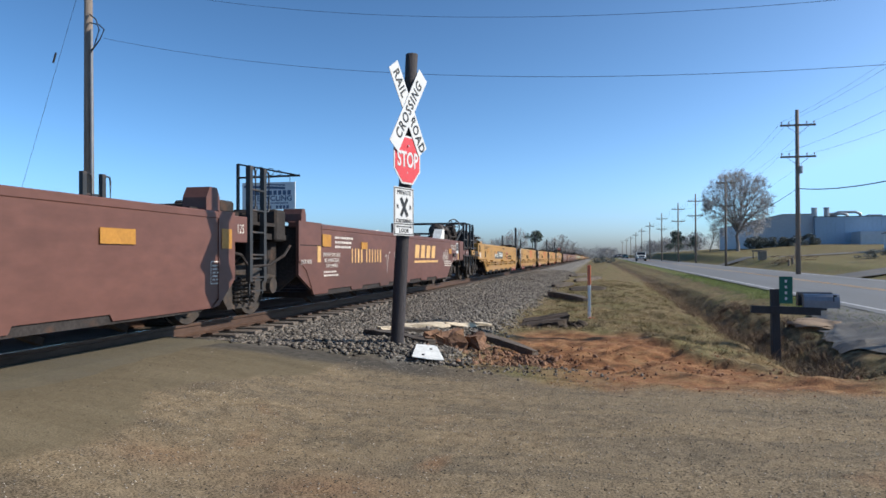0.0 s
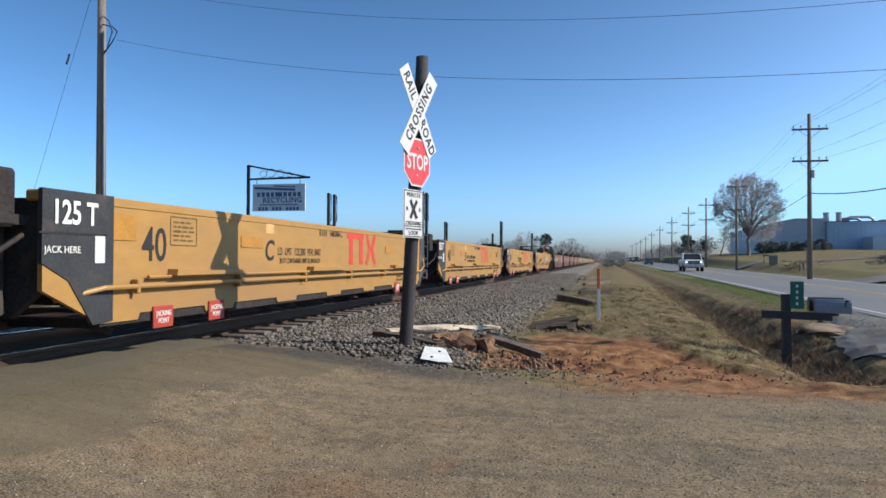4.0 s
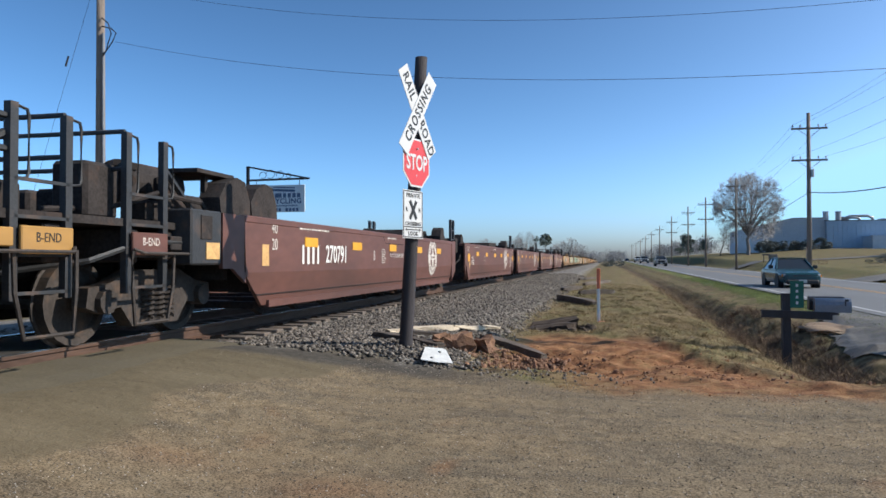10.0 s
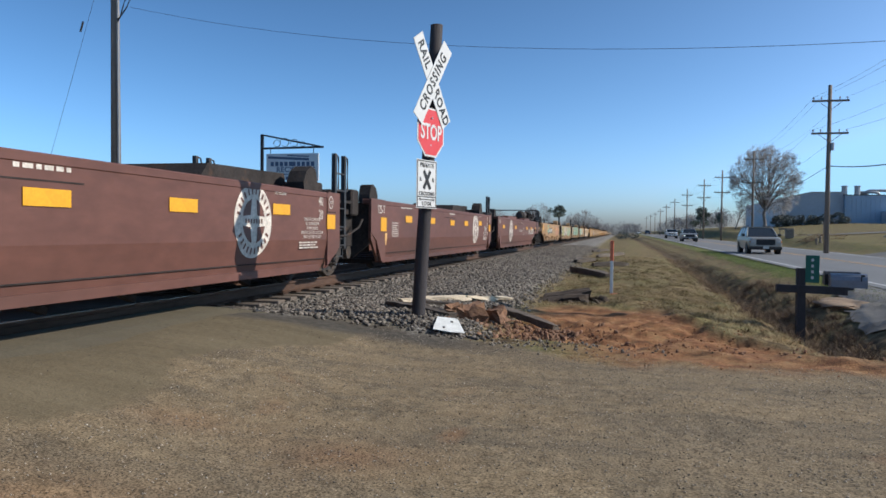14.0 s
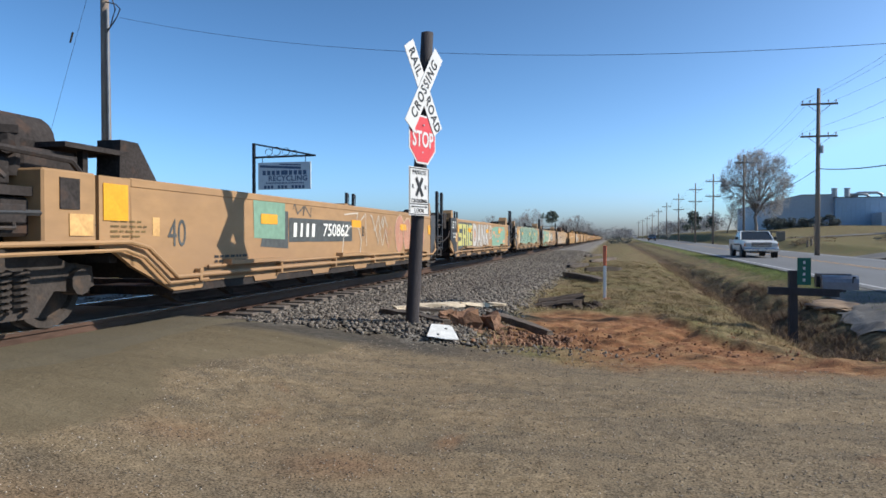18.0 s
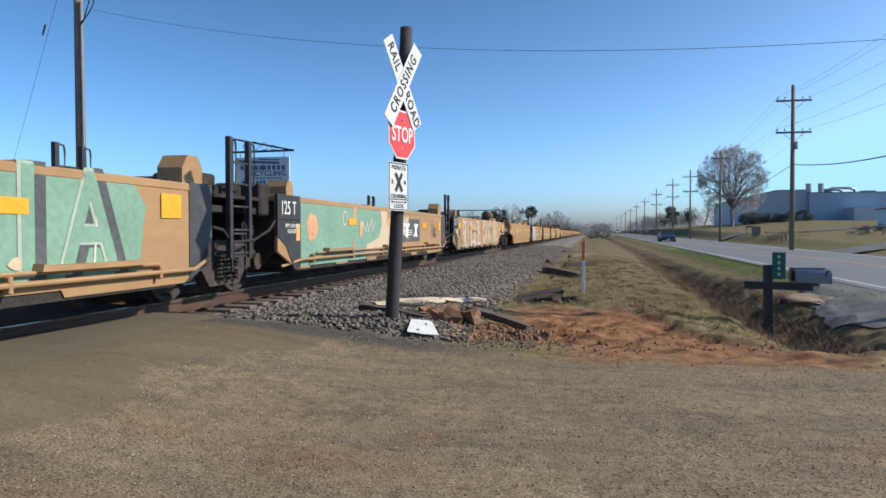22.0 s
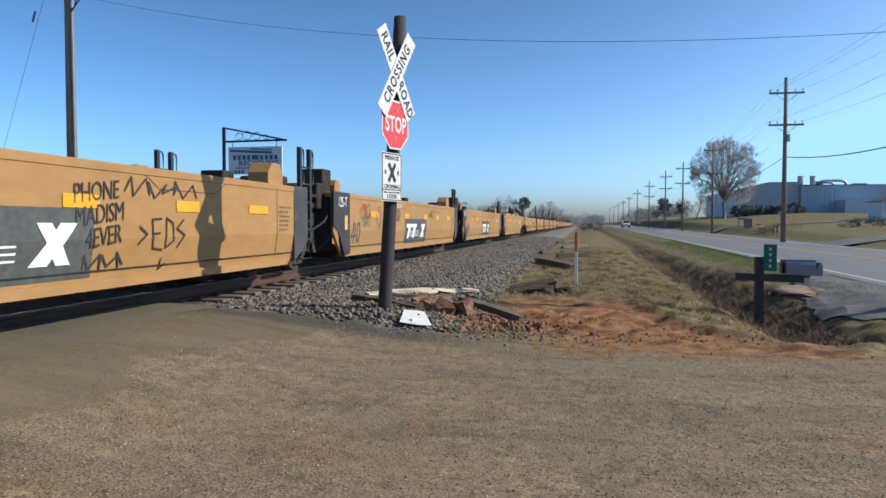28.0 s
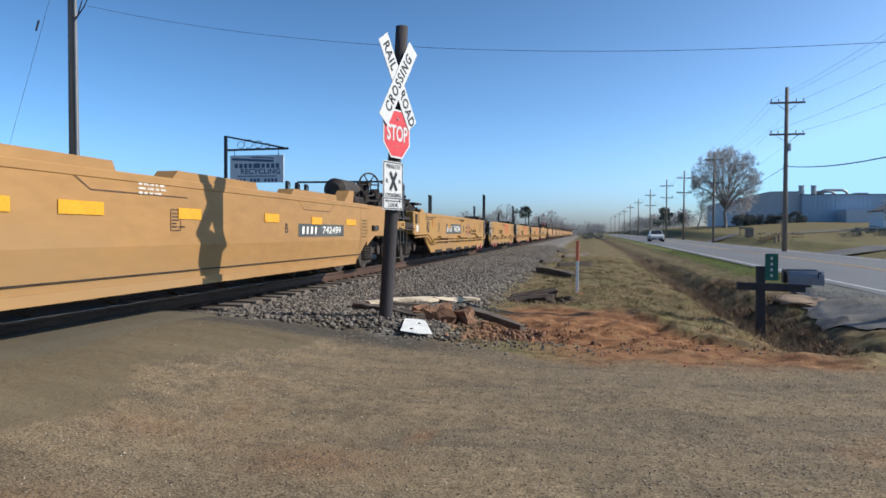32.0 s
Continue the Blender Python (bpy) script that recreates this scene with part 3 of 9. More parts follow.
    dirt = mix(ramp(red, [(0.64, (0.0,) * 3), (0.74, (0.6,) * 3)]), dirt, ramp(mid, [(0.3, (0.209, 0.113, 0.059)), (0.7, (0.279, 0.167, 0.093))]))
    col = mix(attr("apron"), col, dirt)
    sm = ramp(streak, [(0.3, (0.100, 0.082, 0.052)), (0.7, (0.150, 0.122, 0.078))])
    col = mix(math2("MULTIPLY", attr("smooth"), 0.85), col, sm)
    col = mix(math2("MULTIPLY", attr("grime"), ramp(mid, [(0.3, (0.35,) * 3), (0.6, (0.85,) * 3)])), col, ramp(fine, [(0.3, (0.055, 0.046, 0.034)), (0.7, (0.105, 0.088, 0.064))]))
    tar = ramp(mid, [(0.3, (0.04, 0.038, 0.036)), (0.7, (0.085, 0.078, 0.07))])
    col = mix(math2("MULTIPLY", attr("tar"), 0.85), col, tar)
    grit = ramp(ntex(26.0, 4.0), [(0.32, (0.06, 0.055, 0.05)), (0.5, (0.19, 0.175, 0.16)), (0.7, (0.34, 0.32, 0.30))])
    col = mix(attr("grit"), col, grit)
    clay = ramp(ntex(5.0, 6.0), [(0.3, (0.12, 0.055, 0.028)), (0.48, (0.24, 0.112, 0.053)), (0.72, (0.36, 0.20, 0.10))])
    col = mix(math2("MULTIPLY", attr("clay"), ramp(mid, [(0.25, (0.6,) * 3), (0.5, (1.0,) * 3)])), col, clay)
    spk = ramp(fine, [(0.34, (0.31,) * 3), (0.5, (0.84,) * 3), (0.66, (1.32,) * 3)])
    grain = math2("SUBTRACT", 0.9, math2("MULTIPLY", attr("smooth"), 0.6))
    col = mix(grain, col, spk, "MULTIPLY")
    ln.new(col, b.inputs["Base Color"])
    bp = n.new("ShaderNodeBump")
    bp.inputs["Strength"].default_value, bp.inputs["Distance"].default_value = 0.35, 0.02
    ln.new(fine, bp.inputs["Height"])
    bp2 = n.new("ShaderNodeBump")
    bp2.inputs["Strength"].default_value, bp2.inputs["Distance"].default_value = 0.3, 0.05
    ln.new(mid, bp2.inputs["Height"])
    ln.new(bp.outputs["Normal"], bp2.inputs["Normal"])
    ln.new(bp2.outputs["Normal"], b.inputs["Normal"])
    return m


gme.materials.append(ground_material())


def strip(name, xa, xb, ys, dz, material, label, parent=None, category="road", kind="structure"):
    """A road strip between two offsets from the highway's own line."""
    vs, fs = [], []
    for y in ys:
        for xo in (xa, xb):
            vs.append((xo + ROAD_M * y, y, float(road_z(y)) + dz))
    for i in range(len(ys) - 1):
        fs.append((2 * i, 2 * i + 1, 2 * i + 3, 2 * i + 2))
    ob = raw(name, vs, fs, material, parent)
    return tagged(ob, label, category, kind=kind) if parent is None else ob


road_ys = list(range(-300, 0, 30)) + list(range(0, 120, 3)) + list(range(120, 300, 15)) + [300, 500, 900, 1500]
highway = strip("road", 6.15, 14.2, road_ys, 0.015, M["asphalt"], "two-lane grey asphalt highway with worn surface")
strip("edge_line", 6.50, 6.62, road_ys, 0.020, M["line_white"], "", highway)
strip("edge_line", 13.60, 13.72, road_ys, 0.020, M["line_white"], "", highway)
strip("centre_line", 10.02, 10.13, road_ys, 0.020, M["line_yellow"], "", highway)
strip("centre_line", 10.29, 10.40, road_ys, 0.020, M["line_yellow"], "", highway)


def side_paving():
    """Old asphalt flare from the highway to the crossing, and the far driveway."""
    pts = [(6.4, 9.0), (5.4, 10.6), (4.7, 11.7), (4.25, 12.6), (4.07, 13.6), (4.35, 15.2), (4.8, 17.1), (5.26, 19.7), (6.0, 22.0)]
    bm = B()
    ys = np.linspace(9.0, 22.0, 66)
    xs = np.interp(ys, [p[1] for p in pts], [p[0] for p in pts]) + 0.05 * np.sin(ys * 5.1) + 0.03 * np.sin(ys * 13.7)
    rows = []
    for x0, y in zip(xs, ys):
        row = [x0 + (6.6 - x0) * k / 12 for k in range(13)]
        rows.append([bm.verts.new((x, y, float(height(x, y)) * (1 - (k / 12) ** 3) + 0.028 * (1 - (k / 12) ** 3) + 0.019 * (k / 12) ** 3)) for k, x in enumerate(row)])
    for a, c in zip(rows, rows[1:]):
        for k in range(12):
            bm.faces.new((a[k], a[k + 1], c[k + 1], c[k]))
    tagged(link("pavement", bm, M["asphalt_old"]), "cracked old asphalt flare joining the highway", "pavement", kind="structure")
    for yd, bend in ((46, 0.35), (90, 0.08)):
        lay_drive(yd, bend)


def lay_drive(yd, bend):
    bm = B()
    rows = []
    for k in range(9):
        x = 14.1 + k * 3.2
        yc = yd + bend * k * k
        rows.append([bm.verts.new((x + ROAD_M * yc, yc + o, float(height(x + ROAD_M * yc, yc + o)) + 0.05)) for o in (-2.2, 0, 2.2)])
    for a, c in zip(rows, rows[1:]):
        for i in range(2):
            bm.faces.new((a[i], c[i], c[i + 1], a[i + 1]))
    tagged(link("driveway", bm, M["asphalt_old"]), "pale asphalt driveway across the lawn", "driveway", kind="structure")


side_paving()

# ---- railway track ----
track = tagged(new("railway_track"), "steel rails on creosoted ties in grey ballast", "railway track", kind="structure")


def make_track():
    prof = [(-0.07, 0), (0.07, 0), (0.07, 0.012), (0.012, 0.03), (0.012, 0.125), (0.036, 0.135), (0.036, 0.17), (-0.036, 0.17), (-0.036, 0.135), (-0.012, 0.125), (-0.012, 0.03), (-0.07, 0.012)]
    for side in (-1, 1):
        bm = B()
        prism(bm, [(TRACK_X + side * 0.755 + px, RAIL_Z - 0.17 + pz) for px, pz in prof], "y", -400, 1200)
        r = part("rail", bm, M["rail"], track)
        bm = B()
        box(bm, (TRACK_X + side * 0.755, 400, RAIL_Z + 0.001), (0.062, 1600, 0.004))
        part("running_surface", bm, M["railtop"], r, "polished steel rail head")
    bm = B()
    box(bm, (0, 0, 0), (2.6, 0.23, 0.18), bevel=0.012)
    me = link("tie", bm, M["tie"])
    me.parent = track
    plates = B()
    rnd = random.Random(3)
    y, k = 8.3, 0
    while k < 290:
        ob = me if k == 0 else new("tie", me.data)
        ob.parent = track
        ob.matrix_basis = pose(TRACK_X + rnd.uniform(-.05, .05), y, RAIL_Z - 0.262 + rnd.uniform(-.012, .006), 0, 0, rnd.uniform(-1.2, 1.2))
        y += 0.495 + rnd.uniform(-.03, .03)
        k += 1
    ends = y
    bm = B()
    yy = ends
    while yy < ends + 260:
        box(bm, (TRACK_X, yy, RAIL_Z - 0.262), (2.6, 0.23, 0.18))
        yy += 0.5
    yy = -60
    while yy < -3:
        box(bm, (TRACK_X, yy, RAIL_Z - 0.262), (2.6, 0.23, 0.18))
        yy += 0.5
    tagged(part("far_ties", bm, M["tie"], track), kind="stuff")
    bm = B()
    box(bm, (0, 0, 0), (0.34, 0.19, 0.02))
    tp = part("tie_plate", bm, M["rail"], track)
    tp.matrix_basis = pose(TRACK_X + 0.755, 8.3, RAIL_Z - 0.168)
    for k in range(1, 60):
        ob = new("tie_plate", tp.data)
        ob.parent = track
        ob.matrix_basis = pose(TRACK_X + 0.755, 8.3 + 0.495 * k, RAIL_Z - 0.168)
    # crossing deck beside and between the rails
    bm = B()
    box(bm, (TRACK_X, 2.82, RAIL_Z - 0.09), (1.36, 10.64, 0.16), bevel=0.01)
    part("crossing_deck", bm, M["tar"], track)
    for s in (-1, 1):
        bm = B()
        prism(bm, [(TRACK_X + s * 0.86, RAIL_Z - 0.2), (TRACK_X + s * 0.86, RAIL_Z - 0.095), (TRACK_X + s * 1.5, RAIL_Z - 0.11), (TRACK_X + s * 2.1, RAIL_Z - 0.17), (TRACK_X + s * 2.1, RAIL_Z - 0.2)], "y", -2.5, 8.15)
        part("crossing_ramp", bm, M["dusty_tar"], track)


make_track()

# ---- train: empty well cars ----
LEN = 15.0                            # from joint to joint of an articulated car
END = 17.2                            # from joint to coupler of an end unit
HW = 1.5                              # half the width
WIDE = {"fold": 1.6, "fold_brown": 1.6}
FOLD = 0.07                           # how far the folded side leans in below its crease
TOP, LOW = 1.50, 0.27                 # of the side, over the rail
YA, YB = -6.35, 6.35                # side ends at a coupler end
DIM = {"flat": (-6.4, 6.85), "flat_brown": (-6.25, 6.6), "fold": (-6.6, 7.05), "fold_brown": (-6.08, 7.28), "flat_old": (-6.5, 6.5)}
PANEL = {"flat": (0.90, 0.36), "flat_brown": (0.98, 0.4), "fold": (0.95, 0.55), "fold_brown": (0.85, 0.5), "flat_old": (0.87, 0.5)}


def wheel_bm():
    bm = B()
    prof = [(0.0, 0.075), (0.10, 0.075), (0.11, 0.045), (0.36, 0.02), (0.385, 0.06), (0.455, 0.065), (0.46, -0.045), (0.49, -0.05), (0.485, -0.08), (0.385, -0.08), (0.36, -0.03), (0.10, -0.05), (0.0, -0.05)]
    seg = 20
    rings = []
    for r, x in prof:
        rings.append([bm.verts.new((x, r * math.cos(2 * math.pi * k / seg), r * math.sin(2 * math.pi * k / seg))) for k in range(seg)] if r else [bm.verts.new((x, 0, 0))])
    for a, c in zip(rings, rings[1:]):
        for k in range(seg):
            k2 = (k + 1) % seg
            if len(a) == 1:
                bm.faces.new((a[0], c[k], c[k2]))
            elif len(c) == 1:
                bm.faces.new((a[k], a[k2], c[0]))
            else:
                bm.faces.new((a[k], a[k2], c[k2], c[k]))
    return bm


SHARED = {}


def shared(name, key, build, material, parent, m=None, label=""):
    """A part whose mesh is built once and used by all its likes."""
    if key not in SHARED:
        ob = link(name, build(), material)
        SHARED[key] = ob.data
    else:
        ob = new(name, SHARED[key])
    ob.parent = parent
    if m is not None:
        ob.matrix_basis = m
    if label:
        ob["label"] = label
    return ob


def one(build):
    """A mesh from one call on a fresh bmesh."""
    bm = B()
    build(bm)
    return bm


def crate(u, name, c, size, material, bevel=0.03, label="", **kw):
    key = (name, tuple(size), material.name, tuple(sorted(kw.items())))
    return shared(name, key, lambda: one(lambda b: box(b, (0, 0, 0), size, bevel=bevel, **kw)), material, u, pose(*c), label)


def frame_bm():
    bm = B()
    poly = [(-1.15, 0.42), (-1.12, 0.62), (-0.80, 0.66), (-0.45, 0.80), (0.45, 0.80), (0.80, 0.66), (1.12, 0.62), (1.15, 0.42), (0.98, 0.36), (0.62, 0.40), (0.42, 0.17), (-0.42, 0.17), (-0.62, 0.40), (-0.98, 0.36)]
    prism(bm, poly, "x", -0.09, 0.09)
    for s in (-1, 1):
        rod(bm, (-0.02, s * 0.9, 0.47), (0.16, s * 0.9, 0.47), 0.13, 10)
    return bm


def spring_bm():
    bm = B()
    turns = 6.5
    pipe(bm, [(0.075 * math.cos(a), 0.075 * math.sin(a), 0.25 + 0.37 * a / (2 * math.pi * turns)) for a in np.linspace(0, 2 * math.pi * turns, 66)], 0.019, 5)
    return bm


def make_truck(parent, y):
    t = shared("truck", "bolster", lambda: (lambda bm: (box(bm, (0, 0, 0.58), (2.3, 0.4, 0.26), bevel=0.03), rod(bm, (0, 0, 0.6), (0, 0, 0.85), 0.28, 12), bm)[-1])(B()), M["truck"], parent, pose(0, y, 0), "black cast truck with coil springs")
    for s in (-1, 1):
        shared("side_frame", "side_frame", frame_bm, M["truck"], t, pose(s * 1.06, 0, 0))
        for o in (-0.2, 0, 0.2):
            shared("spring", "spring", spring_bm, M["truck"], t, pose(s * 1.16, o, 0))
        for a in (-0.9, 0.9):
            shared("wheel", "wheel", wheel_bm, M["truck"], t, pose(s * 0.755, a, 0.46, 0, 0, 0 if s > 0 else 180))
    for a in (-0.9, 0.9):
        shared("axle", "axle", lambda: (lambda bm: (rod(bm, (-1.1, 0, 0.46), (1.1, 0, 0.46), 0.085, 10), bm)[-1])(B()), M["truck"], t, pose(0, a, 0))
    return t


def side_poly(ya, yb, notched):
    """Outline (y, z) of a side sheet: a straight top, a bottom edge with cut-outs."""
    pts = [(ya, TOP), (ya, 0.62), (ya + 0.75, LOW)]
    if notched:
        y = ya + 1.3
        while y + 1.9 < yb - 0.9:
            pts += [(y, LOW), (y + 0.04, LOW + 0.07), (y + 1.27, LOW + 0.07), (y + 1.31, LOW)]
            y += 1.95
    pts += [(yb - 0.6, LOW), (yb, 0.62), (yb, TOP)]
    return pts


def side_sheet(bm, s, kind, ya, yb):
    x = s * HW
    if kind in ("flat", "flat_brown"):
        prism(bm, side_poly(ya, yb, True), "x", x - s * 0.05, x)
    else:
        # folded sheet: upright above, leaning inward below the crease
        za, xi = 0.74, HW - FOLD
        for (z0, x0, z1, x1) in ((TOP, HW, za, HW), (za, HW, LOW, xi)):
            v = []
            for d in (0, 0.05):
                for (yy, zz, xx) in ((ya if z0 == TOP else ya, z0, x0), (yb, z0, x0), (yb - (0.62 if z1 == LOW else 0), z1, x1), (ya + (0.62 if z1 == LOW else 0), z1, x1)):
                    v.append(bm.verts.new((s * (xx - d), yy, zz)))
            for f in ((0, 1, 2, 3), (7, 6, 5, 4), (0, 4, 5, 1), (1, 5, 6, 2), (2, 6, 7, 3), (3, 7, 4, 0)):
                bm.faces.new([v[i] for i in f])


def stanchion_bm(far=False):
    """A tall guide post with its grab loop beside it."""
    bm = B()
    box(bm, (0, 0, 1.75), (0.07, 0.085, 2.1))
    pipe(bm, [(0, 0.05, 2.0), (0, 0.17, 2.02), (0, 0.19, 2.08), (0, 0.19, 2.68), (0, 0.17, 2.76), (0, 0.04, 2.78)], 0.016, 6)
    return bm


def guide_box_bm(h=0.42):
    bm = B()
    prism(bm, [(-0.36, 0), (-0.36, h * 0.55), (-0.16, h), (0.22, h), (0.38, h * 0.6), (0.38, 0)], "x", -0.17, 0.17)
    return bm


def round_guide_bm():
    bm = B()
    prism(bm, [(-0.42, 0), (-0.46, 0.22), (-0.3, 0.42), (-0.02, 0.52), (0.2, 0.48), (0.34, 0.22), (0.36, 0)], "x", -0.15, 0.15)
    return bm


def well_body(u, kind, paint, ya, yb, dark_left, dark_right):
    """Sides, chords, floor members and end walls of one well."""
    folded = kind in ("fold", "fold_brown")
    for s in (1, -1):
        bm = B()
        side_sheet(bm, s, kind, ya, yb)
        sheet = part("side_sheet", bm, paint, u)
        bm = B()
        box(bm, (s * (HW - 0.09), (ya + yb) / 2, TOP - 0.04), (0.20, yb - ya, 0.10), bevel=0.015)
        part("top_chord", bm, paint, sheet)
        bm = B()
        xb = HW - FOLD - 0.03 if folded else HW - 0.10
        box(bm, (s * xb, (ya + yb) / 2, LOW + 0.02), (0.16, yb - ya - 1.5, 0.10))
        part("bottom_sill", bm, M["under"] if not folded else paint, sheet)
        if folded:
            bm = B()
            box(bm, (s * (HW - FOLD * .66 + .005), (ya + yb) / 2, LOW + 0.16), (0.03, yb - ya - 0.8, 0.011))
            part("seam", bm, M["under"], sheet)
    y = ya + 1.0
    while y < yb - 0.8:
        shared("floor_beam", "floor_beam", lambda: one(lambda b: box(b, (0, 0, 0), (2.5, 0.16, 0.10))), M["under"], u, pose(0, y, LOW - 0.02))
        y += 1.22
    part("floor_spine", one(lambda b: box(b, (0, (ya + yb) / 2, LOW - 0.06), (0.5, yb - ya - 1.6, 0.08))), M["rail"], u)
    # hangers below the sill, seen as a row of slanted feet
    y = ya + 1.1
    while y < yb - 1.0:
        for s in (1, -1):
            shared("sill_foot", "sill_foot", lambda: one(lambda b: box(b, (0, 0, 0), (0.10, 0.34, 0.07))), M["under"], u, pose(s * 1.18, y, LOW - 0.08, -22))
        y += 1.22
    for (y, d) in ((ya, 1), (yb, -1)):
        bm = B()
        box(bm, (0, y + d * 0.55, (0.5 + 1.28) / 2), (2.72, 0.08, 0.86))
        box(bm, (0, y - d * 0.1, 1.24), (2.6, 1.3, 0.09))
        box(bm, (0, y - d * 0.35, 0.92), (0.9, 1.3, 0.55))
        part("end_frame", bm, M["under"], u)
        if abs(y) != 6.35:
            part("end_bulkhead", one(lambda b: prism(b, [(-HW + .07, TOP - .06), (-HW + .07, .62), (-HW + .4, .36), (HW - .4, .36), (HW - .07, .62), (HW - .07, TOP - .06)], "y", y + d * .06, y + d * .14)), M["under"], u)
            part("end_sill_box", one(lambda b: (box(b, (0, y - d * .20, 1.0), (2 * HW - .74, .40, .86), bevel=.03), box(b, (0, y - d * .22, 1.50), (2 * HW - 1.1, .34, .18)))), M["under"], u)


def end_panel(u, s, ya, paint, mirror=False, w=1.0):
    """The dark plate at a joint end of the side, cut away over the truck."""
    bm = B()
    d = -1 if mirror else 1
    pts = [(ya - d * 0.02, TOP + 0.02), (ya + d * w, TOP + 0.02), (ya + d * w, LOW + 0.02), (ya + d * 0.62, LOW + 0.0), (ya + d * 0.30, 0.70), (ya - d * 0.02, 0.86)]
    if mirror:
        pts = [(ya + .02, TOP + .02), (ya - w, TOP + .02), (ya - w, LOW + .02), (ya - .58, LOW), (ya - .1, .52), (ya + .02, .62)]
    prism(bm, pts, "x", s * HW - s * 0.03, s * (HW + 0.012))
    ob = part("end_panel", bm, paint, u)
    return ob


def post_at(u, kind, x, y):
    m = pose(x, y, 0)
    if kind != "flat":
        m = m @ Matrix.Diagonal((1, 1, 0.80, 1))
    return shared("stanchion", "stanchion", stanchion_bm, M["endblack"], u, m)


def joint_gear(u, kind, y, paint, dark):
    """What stands at the +y end of a unit: stanchions, ladder, guides, walkway."""
    for s in (1, -1):
        gap = 0.28 if kind == "flat_old" else 0.22
        post_at(u, kind, s * 1.38, y - gap)
        post_at(u, kind, s * 1.38, y + gap)
        crate(u, "valve_cabinet", (s * 1.12, y + 0.86, 1.42), (0.5, 0.36, 0.5), M["under"], 0.03)
        crate(u, "equipment_box", (s * 0.9, y - 0.62, 1.58), (0.7, 0.42, 0.26), M["under"], 0.03)
        for z in (0.62, 0.95, 1.28, 1.6, 1.9):
            shared("rung", "joint_rung", lambda: one(lambda b: rod(b, (0, -0.22, 0), (0, 0.22, 0), 0.017, 6)), M["endblack"], u, pose(s * 1.40, y, z))
        if kind == "fold_brown":
            if s > 0:
                part("walkway_hood", one(lambda b: prism(b, [(y - 3.5, TOP - 0.05), (y - 3.2, TOP + 0.30), (y - 0.9, TOP + 0.34), (y - 0.75, TOP - 0.05)], "x", -1.3, 0.75)), M["under"], u)
            shared("container_guide", "round_guide", round_guide_bm, M["under"], u, pose(s * 1.15, y - .98, TOP - .03) @ Matrix.Diagonal((1, .70, .92, 1)))
            shared("container_guide", "round_guide", round_guide_bm, M["under"], u, pose(s * 1.2, y + 2.0, TOP - 0.03, 0, 0, 180) @ Matrix.Diagonal((.8, .62, .72, 1)))
        elif kind != "flat":
            slim = {"flat_brown": (.45, .75), "flat_old": (.62, .85), "fold": (.75, .85)}[kind]
            shared("container_guide", ("guide", paint.name), guide_box_bm, paint, u, pose(s * 1.2, y - 1.2, TOP + 0.02) @ Matrix.Diagonal((1, slim[0], slim[1], 1)))
            shared("container_guide", ("guide2", kind), lambda: guide_box_bm(0.30), paint, u, pose(s * 1.22, y + 1.72, TOP + 0.02, 0, 0, 180) @ Matrix.Diagonal((1, slim[0] * .6, slim[1], 1)))
        if kind == "fold":
            crate(u, "battery_box", (s * 1.05, y + 1.36, TOP + .22), (.5, .46, .5), M["under"], .02)
        for z in (.42, .58, .74, .90):
            shared("step", "joint_step", lambda: one(lambda b: box(b, (0, 0, 0), (.05, .36, .025))), M["endblack"], u, pose(s * 1.36, y + .02, z))
        for o in (-.19, .21):
            shared("step_rail", "joint_step_rail", lambda: one(lambda b: box(b, (0, 0, 0), (.03, .03, .66))), M["endblack"], u, pose(s * 1.36, y + o, .70))
        crate(u, "brake_cylinder", (s * .95, y + .45, 1.52), (.34, .30, .26), M["under"], .05)
    bm = B()
    box(bm, (0, y, 1.42), (2.7, 1.9, 0.05))
    for s in (1, -1):
        box(bm, (s * 1.2, y - 0.7, 1.5), (0.10, 1.7, 0.12))
    rod(bm, (-1.2, y - 1.0, 1.62), (1.2, y - 1.0, 1.62), 0.03, 6)
    box(bm, (0.4, y + 0.9, 1.52), (1.4, 0.5, 0.14))
    part("walkway", bm, M["under"], u)
    bm = B()
    pipe(bm, [(1.46, y + 1.0, 1.1), (1.5, y + 0.7, 0.95), (1.42, y + 0.35, 0.8), (1.36, y - 0.2, 0.78), (1.40, y - 0.5, 0.95), (1.36, y - 0.8, 1.0)], 0.022, 6)
    part("air_hose", bm, M["under"], u)
    bm = B()
    box(bm, (0, y, 0.98), (1.0, 2.2, 0.34))
    rod(bm, (0, y, 0.7), (0, y, 1.2), 0.42, 14)
    part("articulation_casting", bm, M["truck"], u)


def brake_wheel_bm():
    bm = B()
    seg = 20
    pipe(bm, [(0.0, 0.28 * math.cos(2 * math.pi * k / seg), 0.28 * math.sin(2 * math.pi * k / seg)) for k in range(seg + 1)], 0.022, 6)
    rod(bm, (-0.05, 0, 0), (0.05, 0, 0), 0.06, 10)
    for k in range(6):
        a = 2 * math.pi * k / 6
        rod(bm, (0, 0, 0), (0, 0.28 * math.cos(a), 0.28 * math.sin(a)), 0.016, 5)
    return bm


def drum(u, name, a, b, r, material, label=""):
    """A cylinder with domed ends."""
    d = (Vector(b) - Vector(a)).normalized()
    bm = B()
    rod(bm, a, b, r, 16)
    rod(bm, Vector(b), Vector(b) + d * r * .3, r, 16, r * .55)
    rod(bm, Vector(a) - d * r * .3, Vector(a), r * .55, 16, r)
    return part(name, bm, material, u, label)


